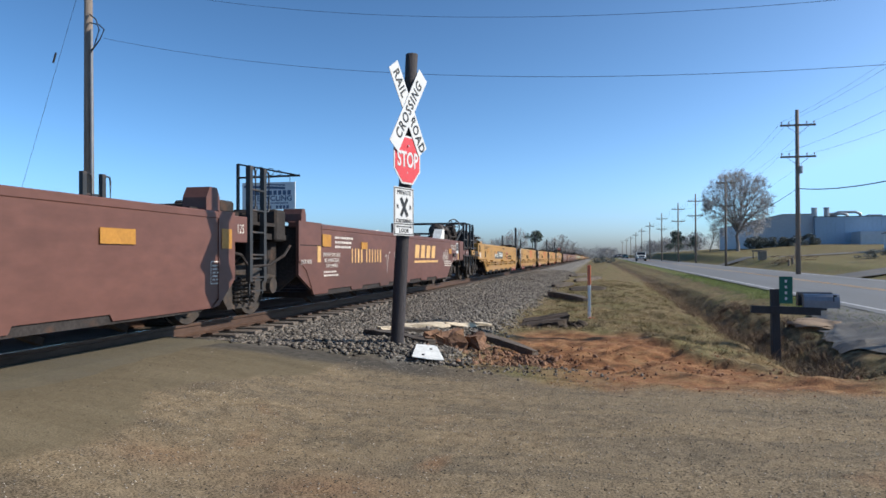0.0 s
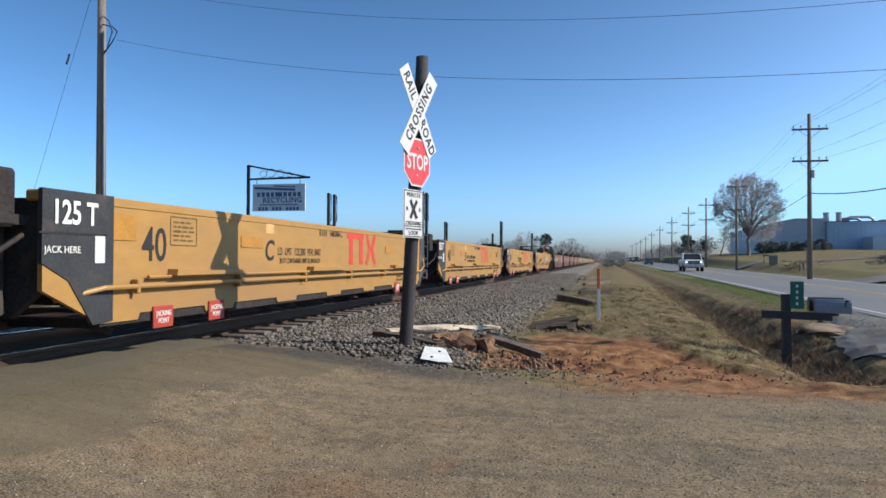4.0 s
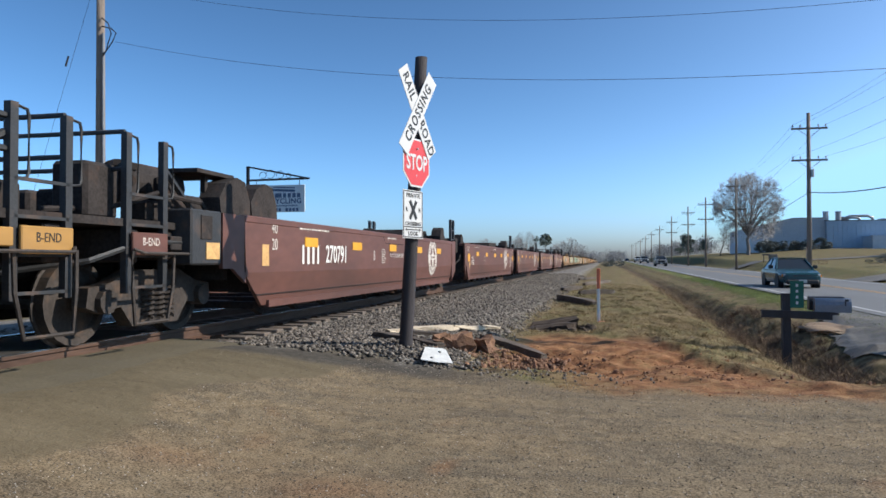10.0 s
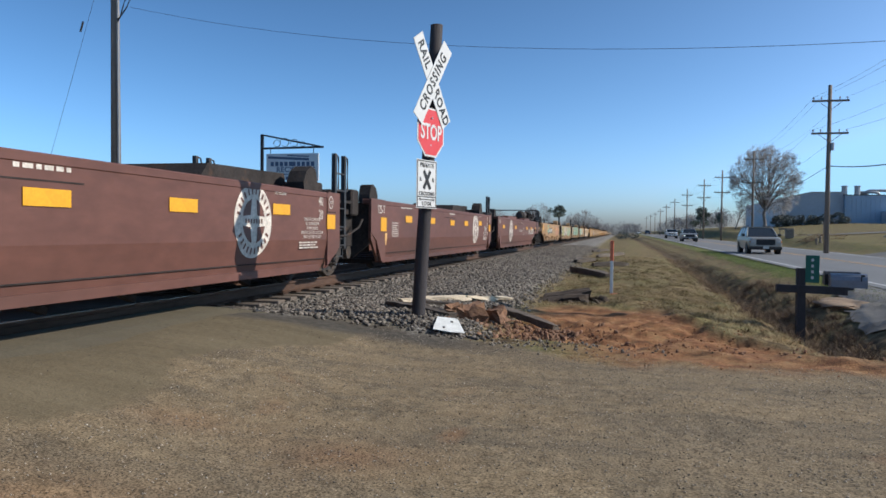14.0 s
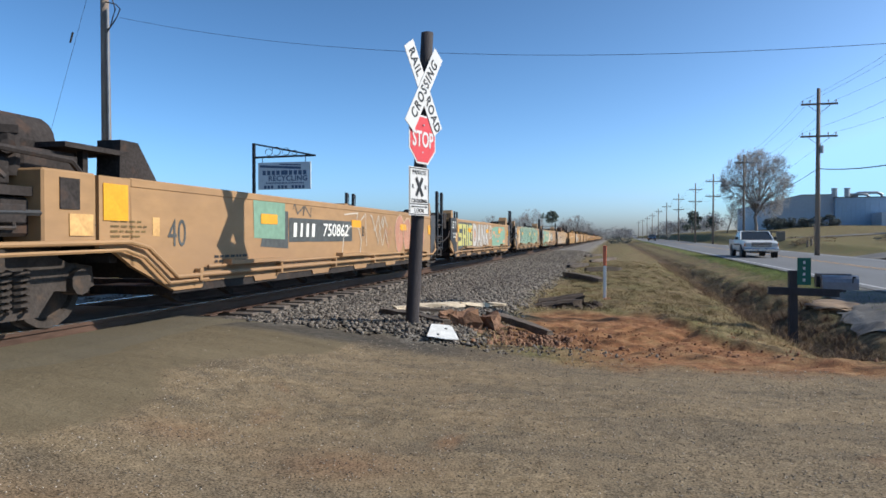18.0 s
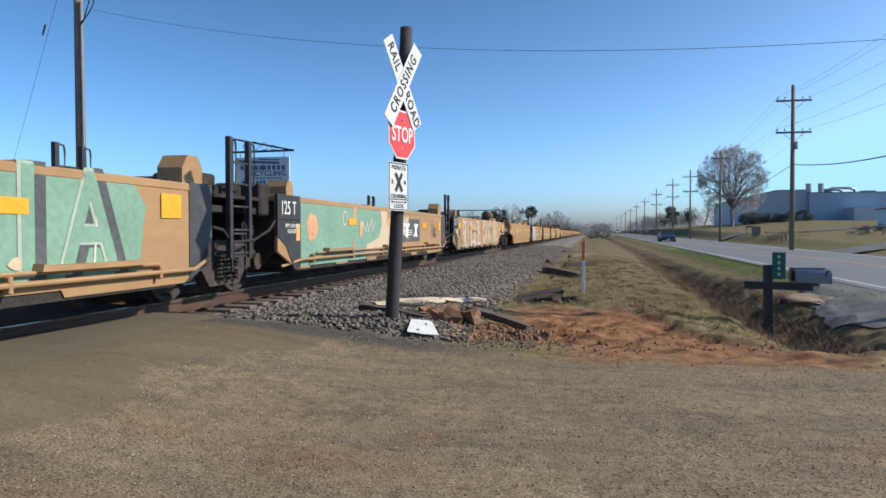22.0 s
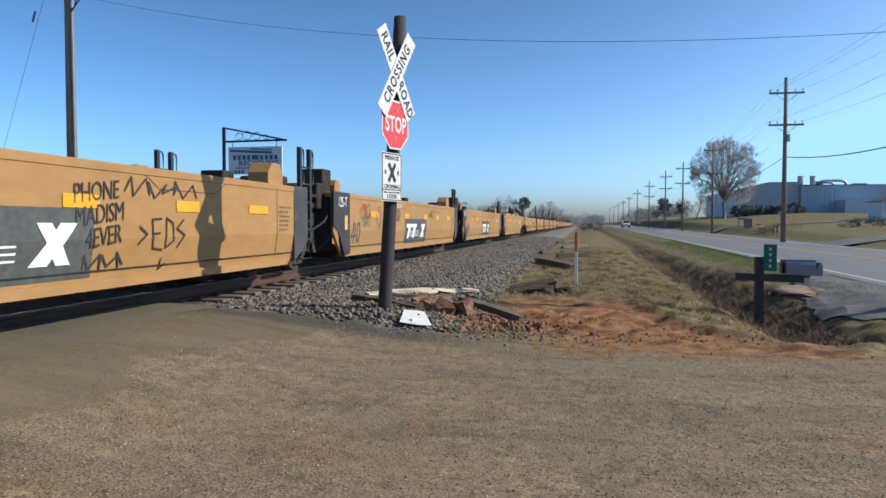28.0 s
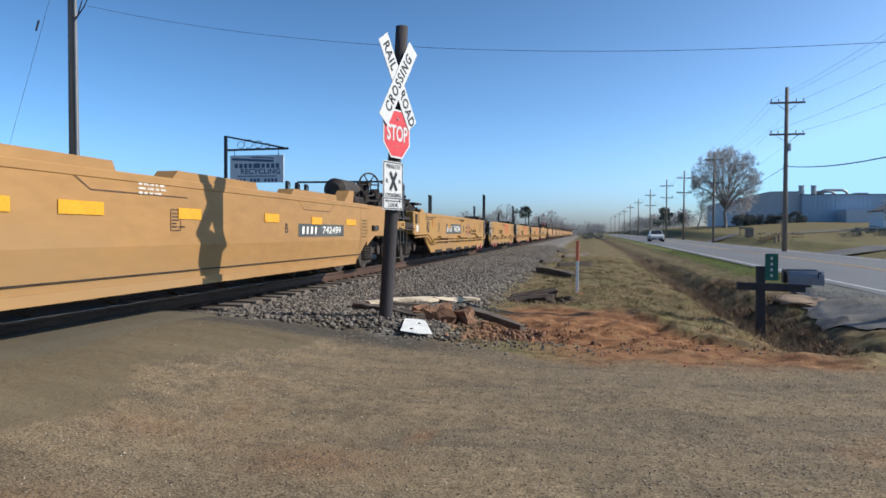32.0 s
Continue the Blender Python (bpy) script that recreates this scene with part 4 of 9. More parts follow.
def coupler_end(u, kind, paint, d, brake):
    """The coupler end of an end unit, at -y (d=-1) or +y (d=1): shelf over the truck, platform, ladders, brake gear."""
    reach = {("flat_brown", 1): 10.05, ("flat", 1): 10.0, ("fold_brown", 1): 9.9, ("fold_brown", -1): 8.6, ("flat_old", -1): 9.35}
    ye, yw = d * reach.get((kind, d), 9.65), (YB if d > 0 else YA)
    brown = "brown" in kind
    dark, black = M["under"], M["endblack"]
    make_truck(u, d * 7.6)
    for s in (1, -1):
        if d > 0:
            pts = [(yw, TOP), (yw + 2.35, TOP), (yw + 2.35, 0.82), (yw + 0.55, 0.82), (yw - 0.05, 0.60)]
            part("end_side", one(lambda b: prism(b, pts, "x", s * (HW - 0.05), s * HW)), paint, u)
            door = part("side_door", one(lambda b: box(b, (s * (HW + 0.012), yw + 1.85, 1.17), (0.03, 0.66, 0.62), bevel=0.01)), paint, u)
            part("door_seam", one(lambda b: box(b, (s * (HW + 0.006), yw + 1.46, 1.16), (0.02, 0.02, 0.66))), M["under"], door)
            gh = {"flat_brown": .36, "fold": .30}.get(kind, .20)
            if kind != "fold_brown":
                part("gusset", one(lambda b: prism(b, [(yw - 0.75, TOP), (yw - 0.35, TOP + gh), (yw - 0.05, TOP + gh), (yw - 0.12, TOP)], "x", s * 1.02, s * 1.30)), M["sheet_white"] if kind == "flat_brown" else paint, u)
            part("valve_pocket", one(lambda b: (box(b, (s * (HW + 0.02), yw + 0.52, 1.0), (0.06, 0.20, 0.09)))), M["endgrey"], u)
            for o in (-0.17, 0.17):
                part("pocket_lug", one(lambda b: box(b, (s * (HW + 0.02), yw + 0.52 + o, 1.0), (0.05, 0.07, 0.11))), M["under"], u)
        else:
            wside = 0.55 if brown else 0.45 if kind == "flat_old" else 0.95
            pts = [(yw, TOP), (yw - wside, TOP), (yw - wside, 0.80), (yw - 0.3, 0.80), (yw + 0.05, 0.60)]
            part("end_side", one(lambda b: prism(b, pts[::-1], "x", s * (HW - 0.05), s * HW)), paint, u)
            gh = {"flat": .13, "flat_old": .42}.get(kind, .34)
            if not brown:
                part("gusset", one(lambda b: prism(b, [(yw + 0.75, TOP), (yw + 0.40, TOP + gh), (yw + 0.12, TOP + gh), (yw + 0.1, TOP)][::-1], "x", s * 1.02, s * 1.30)), M["under"] if kind == "flat_old" else paint, u)
            cab = crate(u, "valve_cabinet", (s * (HW - 0.22), yw - wside - 0.36, 1.18), (0.44, 0.66, 0.66), M["endblack"] if brown else paint, 0.02)
            crate(cab, "cabinet_window", (s * 0.225, -0.02, 0.12), (0.012, 0.24, 0.28), M["under"], 0.0)
            crate(cab, "notice_plate", (s * 0.225, 0.12, -0.16), (0.012, 0.30, 0.20), M["tan_text"] if kind != "flat" else M["offwhite"], 0.0, "pale notice plate")
        post_at(u, "", s * 1.4, ye - d * 0.75)
        post_at(u, "", s * 1.4, ye - d * 0.12)
        for z in (0.62, 0.95, 1.28, 1.60):
            crate(u, "rung", (s * 1.42, ye - d * 0.43, z), (0.03, 0.63, 0.03), black, 0.0)
        step = [(s * 1.5, ye - d * 0.82, 1.0), (s * 1.5, ye - d * 0.80, 0.62), (s * 1.5, ye - d * 0.70, 0.24), (s * 1.5, ye - d * 0.14, 0.24), (s * 1.5, ye - d * 0.10, 0.62), (s * 1.5, ye - d * 0.10, 1.0)]
        part("stirrup_step", one(lambda b: pipe(b, step, 0.022, 6)), M["truck"], u)
        part("grab_iron", one(lambda b: pipe(b, [(s * 1.5, ye - d * 1.55, 1.02), (s * 1.56, ye - d * 1.5, 0.98), (s * 1.56, ye - d * 0.2, 0.98), (s * 1.5, ye - d * 0.12, 1.02)], 0.018, 6)), M["truck"], u)
        plate = crate(u, "step_plate", (s * 1.47, ye - d * 0.42, 1.08), (0.04, 0.60, 0.24), paint, 0.01)
        crate(u, "end_rail", (s * 1.44, ye - d * 1.25, 1.10), (0.08, 0.92, 0.16), paint if d > 0 else dark, 0.01)
        if s > 0:
            letter("B-END", .12, M["offwhite"] if brown else M["blackpaint"], plate, side_at(.022, 0, .02), squeeze=.85)
        part("diagonal_brace", one(lambda b: rod(b, (s * 1.25, ye - d * 1.7, 1.42), (s * 1.36, ye - d * 0.78, 1.98), 0.035, 6)), black, u)
    crate(u, "end_platform", (0, d * 8.4, 1.30), (2.8, 3.1, 0.08), dark, 0.0)
    crate(u, "centre_sill", (0, d * 8.35, 0.95), (0.75, 3.3, 0.5), dark, 0.0)
    crate(u, "end_beam", (0, ye - d * 0.25, 1.06), (2.75, 0.22, 0.36), dark, 0.02)
    crate(u, "bolster", (0, d * 7.55, 1.08), (2.7, 0.5, 0.34), dark, 0.03)
    crate(u, "body_bulkhead", (0, d * 6.45, 1.05), (2.75, 0.12, 0.8), dark, 0.0)
    # brake valves and boxes on the platform
    for x, y, z, w in ((0.95, 7.05, 1.53, (0.5, 0.72, 0.38)), (-0.8, 7.3, 1.55, (0.6, 0.9, 0.42)), (0.55, 8.25, 1.50, (0.5, 0.55, 0.34)), (1.02, 8.62, 1.62, (0.42, 0.5, 0.58)), (-0.5, 8.5, 1.56, (0.7, 0.6, 0.46)), (1.1, 7.75, 1.46, (0.34, 0.36, 0.26))):
        crate(u, "equipment_box", (x, d * y, z), w, dark, 0.04)
    for x, y, z in ((1.15, 7.5, 1.78), (1.2, 8.2, 1.86), (0.9, 7.9, 1.95)):
        shared("valve_body", "valve_body", lambda: one(lambda b: (rod(b, (0, 0, -.22), (0, 0, .16), .10, 10), rod(b, (0, -.16, .02), (0, .16, .02), .065, 8), box(b, (0, 0, .18), (.16, .2, .07)))), dark, u, pose(x, d * y, z - .12, 0, 0, 40 * x))
    for k, pts in enumerate((((1.3, 6.6, 1.35), (1.36, 7.0, 1.62), (1.36, 7.9, 1.66), (1.2, 8.5, 1.45), (1.0, 9.2, 1.4)), ((1.42, 6.5, 0.95), (1.46, 7.2, 1.12), (1.46, 8.3, 1.10), (1.3, 8.9, 0.9), (0.5, 9.5, 0.75)), ((0.2, 9.5, 0.8), (0.35, 9.8, 0.6), (0.3, 10.05, 0.5), (0.2, 10.25, 0.62)))):
        part("brake_pipe", one(lambda b: pipe(b, [(x, d * y, z) for x, y, z in pts], 0.03, 6)), black if k else dark, u)
    for z in (2.25, 1.86):
        part("cross_rail", one(lambda b: rod(b, (-1.38, ye - d * 0.12, z), (1.38, ye - d * 0.12, z), 0.025, 6)), black, u)
    part("coupler", one(lambda b: (box(b, (0, ye + d * 0.05, 0.86), (0.32, 0.7, 0.3), bevel=0.03), box(b, (0.08, ye + d * 0.35, 0.86), (0.26, 0.34, 0.36), bevel=0.05))), M["truck"], u)
    if brake:
        red = M["redplate"] if kind == "flat" else black
        yb_ = abs(ye) - (1.25 if kind == "flat_brown" else 1.65)
        drum(u, "air_reservoir", (0.75, d * (yb_ - 1.4), 1.86), (0.75, d * (yb_ - .3), 1.86), 0.26, M["rail"] if kind == "flat_old" else M["truck"], "large dark air reservoir")
        for y in (yb_ - 1.2, yb_ - .5):
            crate(u, "saddle", (0.75, d * y, 1.56), (0.6, 0.12, 0.3), dark, 0.0)
        shared("brake_wheel", ("brake_wheel", red.name), brake_wheel_bm, red, u, pose(1.12, d * yb_, 2.06, 0, 0, -40), "spoked hand brake wheel")
        crate(u, "brake_stand", (0.95, d * (yb_ + .06), 1.72), (0.28, 0.2, 0.84), dark, 0.03)
        for z in (2.12, 1.84):
            part("side_rail", one(lambda b: rod(b, (1.38, d * (yb_ + .2), z), (1.38, ye - d * 0.75, z), 0.03, 6)), black, u)
    else:
        if kind == "fold_brown":
            for o in (0.12, 0.95):
                shared("container_guide", "round_guide", round_guide_bm, dark, u, pose(1.28, yw + o, TOP))
        drum(u, "air_reservoir", (0.7, d * 6.75, 1.82), (0.7, d * 7.75, 1.82), 0.27, dark, "dark air reservoir")
        zg = 2.04 if brown else 1.78
        crate(u, "walkway_grate", (0.3, d * 6.55, zg), (2.0, 0.9, 0.05), dark, 0.0)
        for x in (1.15, -0.6):
            crate(u, "grate_leg", (x, d * 6.6, (zg + 1.34) / 2), (0.07, 0.07, zg - 1.34), dark, 0.0)


def side_pipes(u, yoff, z=0.62, YA=-6.3, YB=6.4, over=False):
    bm = B()
    start = [(HW + .07, YA - 2.0, .84), (HW + .07, YA - .25, .86), (HW + .07, YA + .05, .80), (HW + .07, YA + .55, z)] if over else [(HW - 0.1, YA + 0.05, z - 0.1), (HW + 0.07, YA + 0.5, z)]
    if over:
        pipe(bm, [(HW + .06, YA - 1.9, .76), (HW + .06, YA - .3, .78), (HW + .06, YA + .0, .70), (HW + .06, YA + .42, z - .06), (HW + .05, YA + 1.2, z - .06)], .02, 6)
    pipe(bm, [*start, (HW + 0.07, YB - 0.5, z), (HW + 0.06, YB - 0.15, z + 0.12), (HW - 0.05, YB + 0.05, z + 0.5)], 0.026, 8)
    pipe(bm, [(HW + 0.05, YA + 1.2, z + 0.09), (HW + 0.05, YB - 1.2, z + 0.09)], 0.02, 6)
    p = part("train_line_pipe", bm, M["yellow"] if yoff else M["yellow_worn"], u)
    y = YA + 1.0
    while y < YB - 0.5:
        shared("pipe_bracket", ("pipe_bracket", yoff), lambda: (lambda bm: (box(bm, (0, 0, 0), (0.09, 0.05, 0.15), bevel=0.01), bm)[-1])(B()), M["yellow"] if yoff else M["yellow_worn"], p, pose(HW + 0.05, y, z))
        y += 2.1
    for y in (YA + 1.6, YA + 5.4, YB - 3.0):
        bm = B()
        prism(bm, [(y, z + 0.1), (y + 1.5, z + 0.1), (y + 1.46, z + 0.15), (y + 0.15, z + 0.15), (y + 0.02, z + 0.17)], "x", HW, HW + 0.13)
        part("pipe_shield", bm, M["yellow"] if yoff else M["yellow_worn"], p)


PAINT = {"flat": "yellow", "flat_brown": "brown", "fold": "yellow_pale", "fold_brown": "brown", "flat_old": "yellow_worn"}
NOUN = {"flat": "yellow well car unit with black ends and side pipes, empty", "flat_brown": "oxide-brown well car unit with flat sides, empty",
        "fold": "faded yellow well car unit with folded sides, empty", "fold_brown": "oxide-brown well car unit with folded sides, empty",
        "flat_old": "sun-faded yellow well car unit with side pipes, empty"}
PROTO = {}


def make_unit(kind, end):
    """end: '' for a middle unit, 'B' coupler at -y, 'A' coupler at +y."""
    global HW, LOW
    HW = WIDE.get(kind, 1.5)
    LOW = 0.31 if kind == "flat_old" else 0.27
    u = new("well_car")
    paint = M[PAINT[kind]]
    base = "flat" if kind == "flat_old" else kind
    tagged(u, NOUN[kind], "freight car", "well cars of the train")
    ya, yb = DIM[kind]
    if end == "B":
        ya = YA
    if end == "A":
        yb = YB
        if kind == "flat_old":
            ya -= 0.4
    well_body(u, base, paint, ya, yb, True, True)
    wl, wr = PANEL[kind]
    dark = M["endblack"] if "brown" not in kind else M["brown"]
    for s in (1, -1):
        if end != "B":
            end_panel(u, s, ya, dark, False, wl)
        if end != "A":
            end_panel(u, s, yb, M["endgrey"] if "brown" not in kind else M["brown"], True, wr)
    if end != "A":
        yj = LEN / 2 + (0.32 if kind == "fold_brown" else 0.0)
        make_truck(u, yj)
        joint_gear(u, kind, yj, paint if "brown" not in kind or base == "flat_brown" else M["brown"], dark)
    if end == "B":
        coupler_end(u, kind, paint, -1, False)
    if end == "A":
        coupler_end(u, kind, paint, 1, True)
    if base == "flat" and (kind, end) != ("flat_old", "A"):
        side_pipes(u, kind == "flat", 0.62 if kind == "flat" else 0.47, max(ya, -6.2) + 0.0, yb, end == "B")
    covers = {("fold_brown", "A"): ((-3.4, -0.6), (2.2, 4.4)), ("fold", "A"): ((-4.6, -2.2), (-1.2, 1.0), (2.2, 4.4)), ("fold", "B"): ((-3.0, -0.9), (1.4, 3.6))}
    if (kind, end) in covers:
        for a, c in covers[(kind, end)]:
            bm = B()
            prism(bm, [(a, TOP), (a + 0.12, TOP + 0.11), (c - 0.06, TOP + 0.11), (c, TOP)], "x", HW - 0.28, HW - 0.01)
            part("top_cover", bm, paint, u)
    return u


LOW = 0.27
UNITS = []                            # every unit with its place along the rails at the start


def place_unit(kind, end, y0):
    key = (kind, end)
    m = pose(TRACK_X, y0, RAIL_Z)
    if key not in PROTO:
        PROTO[key] = make_unit(kind, end)
        u = PROTO[key]
        u.matrix_basis = m
    else:
        u = copy_thing(PROTO[key], m)
    UNITS.append((u, y0))
    return u


WV = 4.75
CARS = [("flat", 9.45), ("fold_brown", 26.22), ("flat_old", 42.93), ("fold", 59.55), ("flat", 76.2), ("flat_old", 92.9), ("flat", 109.6), ("fold", 126.3)]
SHIFT = {(0, 1): 0.08, (0, 2): 0.18, (0, 3): 0.30, (0, 4): 0.45}      # slack in the joints
CAR_UNITS = []
for order, (kind, j) in enumerate(CARS):
    units = []
    for k, end in enumerate(("B", "", "", "", "A")):
        units.append((kind, end, j * WV - LEN / 2 + k * LEN + SHIFT.get((order, k), 0.0)))
    CAR_UNITS.append(units)
LEAD = [("flat_brown", "", 2.03 * WV - LEN / 2 - LEN), ("flat_brown", "", 2.03 * WV - LEN / 2), ("flat_brown", "A", 2.03 * WV + LEN / 2)]
lead = [place_unit(*a) for a in LEAD]
cars = [[place_unit(*a) for a in us] for us in CAR_UNITS]
LOW = 0.27

# ---- paint, lettering and plates on the cars ----
M["g_green"] = mat("spray_sea_green", (0.17, 0.285, 0.21), 0.6, vary=0.15, scale=1.5, fine=12, bump=0)
M["g_olive"] = mat("spray_pale_olive", (0.47, 0.44, 0.15), 0.6, vary=0.15, scale=1.5, fine=12, bump=0)
M["g_dark"] = mat("spray_charcoal", (0.07, 0.075, 0.075), 0.6, vary=0.3, scale=1.5, fine=12, bump=0)
M["g_cream"] = mat("spray_cream", (0.50, 0.39, 0.27), 0.6, vary=0.12, scale=2, fine=14, bump=0)
M["g_white"] = mat("spray_white", (0.52, 0.48, 0.42), 0.6, vary=0.15, scale=2, fine=14, bump=0)
M["g_plum"] = mat("spray_faded_plum", (0.39, 0.19, 0.125), 0.6, vary=0.2, scale=2, fine=14, bump=0)
M["g_salmon"] = mat("spray_salmon", (0.50, 0.27, 0.15), 0.6, vary=0.2, scale=2, fine=14, bump=0)
M["g_silver"] = mat("spray_silver", (0.44, 0.41, 0.38), 0.45, vary=0.15, scale=2, fine=14, bump=0)
M["g_blue"] = mat("spray_pale_blue", (0.12, 0.27, 0.33), 0.6, vary=0.2, scale=2, fine=14, bump=0)
M["g_pale"] = mat("spray_pale_green", (0.31, 0.37, 0.30), 0.6, vary=0.15, scale=2, fine=14, bump=0)
M["g_smoke"] = mat("spray_thin_grey", (0.30, 0.23, 0.165), 0.6, vary=0.25, scale=3, fine=14, bump=0)
M["g_smoke2"] = mat("spray_soft_grey", (0.17, 0.145, 0.125), 0.6, vary=0.3, scale=3, fine=14, bump=0)
M["g_black"] = mat("spray_black", (0.035, 0.03, 0.028), 0.6, vary=0.2, scale=2, fine=14, bump=0)
CREASE = 0.74


def rect(bm, y, z, w, h, slant=0.0):
    vs = [bm.verts.new((0, y + a * w / 2 + slant * b * h / 2, z + b * h / 2)) for a, b in ((-1, -1), (1, -1), (1, 1), (-1, 1))]
    bm.faces.new(vs)


def poly(bm, pts):
    bm.faces.new([bm.verts.new((0, y, z)) for y, z in pts])


def disc(bm, y, z, ry, rz, seg=24):
    poly(bm, [(y + ry * math.cos(2 * math.pi * k / seg), z + rz * math.sin(2 * math.pi * k / seg)) for k in range(seg)])


def stroke(bm, pts, w):
    for (ya, za), (yb, zb) in zip(pts, pts[1:]):
        d = Vector((yb - ya, zb - za))
        if d.length < 1e-5:
            continue
        n = Vector((-d.y, d.x)).normalized() * w / 2
        e = d.normalized() * w * 0.3
        poly(bm, [(ya - n.x - e.x, za - n.y - e.y), (yb - n.x + e.x, zb - n.y + e.y), (yb + n.x + e.x, zb + n.y + e.y), (ya + n.x - e.x, za + n.y - e.y)])


def flowing(pts, n=5):
    """Points along a smooth line through the given ones."""
    q = [pts[0]] + list(pts) + [pts[-1]]
    out = []
    for a, b, c, d in zip(q, q[1:], q[2:], q[3:]):
        for k in range(n):
            t = k / n
            out.append(tuple(.5 * (2 * b[i] + (c[i] - a[i]) * t + (2 * a[i] - 5 * b[i] + 4 * c[i] - d[i]) * t * t + (3 * b[i] - a[i] - 3 * c[i] + d[i]) * t ** 3) for i in (0, 1)))
    return out + [pts[-1]]


def curl(rnd, y, z, w, h, n=9):
    """A loose hand-drawn line in a box."""
    pts = [(y - w / 2, z + rnd.uniform(-h, h) / 2)]
    for k in range(1, n):
        pts.append((y - w / 2 + w * k / (n - 1) + rnd.uniform(-w, w) * .12, z + (h / 2 if k % 2 else -h / 2) * rnd.uniform(.4, 1.0)))
    out = []
    for a, b, c in zip(pts, pts[1:], pts[2:] + pts[-1:]):
        for t in (0, .33, .66):
            out.append((a[0] * (1 - t) ** 2 + 2 * b[0] * t * (1 - t) * .5 + b[0] * t * t + b[0] * t * (1 - t), a[1] * (1 - t) ** 2 + b[1] * (2 * t * (1 - t) + t * t)))
    return out


def glyphs(bm, ya, yb, z, h, n, gap_after=(), slant=0.0, seed=0):
    """Plain letter-sized bars where an owner's mark stands."""
    rnd = random.Random(seed + n)
    w = (yb - ya) / (n + len(gap_after) * 0.7)
    y = ya + w / 2
    for k in range(n):
        rect(bm, y - w * .1, z, w * rnd.choice((.34, .42, .5)), h, slant)
        y += w * (1.7 if k in gap_after else 1)


def fleet_number(u, ya, yb, z, h, digits, material, bars=4, lift=0.009, slant=0.0, squeeze=1.0):
    """Plain bars for the owner's mark, then the car's number."""
    w = (yb - ya) / (bars + .7 + len(digits))
    if bars:
        mark(u, "owner_marking", lambda b: glyphs(b, ya, ya + w * bars, z, h, bars, (), slant, int(abs(ya) * 10)), M[material], lift=lift)
    size = h * 1.42
    wide = w * len(digits)
    words(u, digits, yb - wide / 2, z, size, material, lift=lift, shear=slant, squeeze=wide / (len(digits) * .57 * size), bold=h * .012)


def lines(bm, y, z, w, h, rows, seed=1, fill=0.6):
    """Rows of short bars for small print."""
    rnd = random.Random(seed)
    for r in range(rows):
        zz = z + h / 2 - h * (r + .5) / rows
        yy = y - w / 2
        end = y + w / 2 * rnd.uniform(.5, 1.0)
        while yy < end:
            ww = rnd.uniform(.05, .14)
            rect(bm, yy + ww / 2, zz, ww, h / rows * fill)
            yy += ww + .03


def mark(u, name, build, material, folded=False, lift=0.004, label=""):
    bm = B()
    build(bm)
    if folded:
        bmesh.ops.bisect_plane(bm, geom=bm.verts[:] + bm.edges[:] + bm.faces[:], plane_co=(0, 0, CREASE), plane_no=(0, 0, 1))
    bm.faces.index_update()
    lifts = {v: lift + 0.00035 * (max(f.index for f in v.link_faces) % 12) for v in bm.verts if v.link_faces}
    for v in bm.verts:
        x = HW
        if folded and v.co.z < CREASE:
            x = HW - (CREASE - v.co.z) / (CREASE - LOW) * FOLD
        v.co.x = x + lifts.get(v, lift)
    for f in bm.faces:
        f.normal_update()
        if f.normal.x < 0:
            f.normal_flip()
    me = bpy.data.meshes.new(name)
    bm.to_mesh(me)
    bm.free()
    me.materials.append(material)
    ob = new(name, me)
    ob.parent = u
    if label:
        ob["label"] = label
    return ob


def words(u, body, y, z, size, material, lift=0.004, **kw):
    return letter(body, size, M[material], u, side_at(HW + lift, y, z), **kw)


def block_word(u, body, y, z, size, pitch, layers):
    """Sprayed block letters set one by one, each layer and letter a little prouder than the last."""
    for k, ch in enumerate(body):
        for tint, heavy, rise, dy, dz, sq in layers:
            words(u, ch, y + (k - (len(body) - 1) / 2) * pitch + dy, z + dz, size, tint, lift=rise + .0013 * (k % 2), bold=heavy, squeeze=sq * (1.9 if ch == "!" else 1))


def reflectors(u, items, material="reflector", lift=0.009):
    for it in items:
        y, z = it[0], it[1]
        w, h = (it[2], it[3]) if len(it) > 2 else (0.52, 0.15)
        key = ("refl", w, h, material)
        shared("reflector", key, lambda: (lambda b: (box(b, (0, 0, 0), (0.004, w, h)), b)[-1])(B()), M[material], u, pose(HW + lift, y, z))


def roundel(u, y, z, r):
    mark(u, "emblem", lambda b: disc(b, y, z, r, r, 36), M["offwhite"], True, 0.005, "cream round railway emblem with a cross")

    def inner(b):
        for k in range(4):
            a0 = math.radians(90 * k + 12)
            a1 = math.radians(90 * k + 78)
            pts = [(y + .18 * r * (1 if k in (0, 3) else -1), z + .16 * r * (1 if k < 2 else -1))]
            pts += [(y + .60 * r * math.cos(a0 + (a1 - a0) * t / 6), z + .60 * r * math.sin(a0 + (a1 - a0) * t / 6)) for t in range(7)]
            poly(b, pts)
        for k in range(26):
            a = 2 * math.pi * k / 26
            if k in (0, 13, 14, 25):
                continue
            c, s = math.cos(a), math.sin(a)
            q = [(.72, -.035), (.90, -.035), (.90, .035), (.72, .035)]
            poly(b, [(y + r * (p * c - o * s), z + r * (p * s + o * c)) for p, o in q])
        for k in range(7):
            rect(b, y + (-.42 + .14 * k) * r, z, .07 * r, .12 * r)
    mark(u, "emblem_detail", inner, M["brown"], True, 0.009)


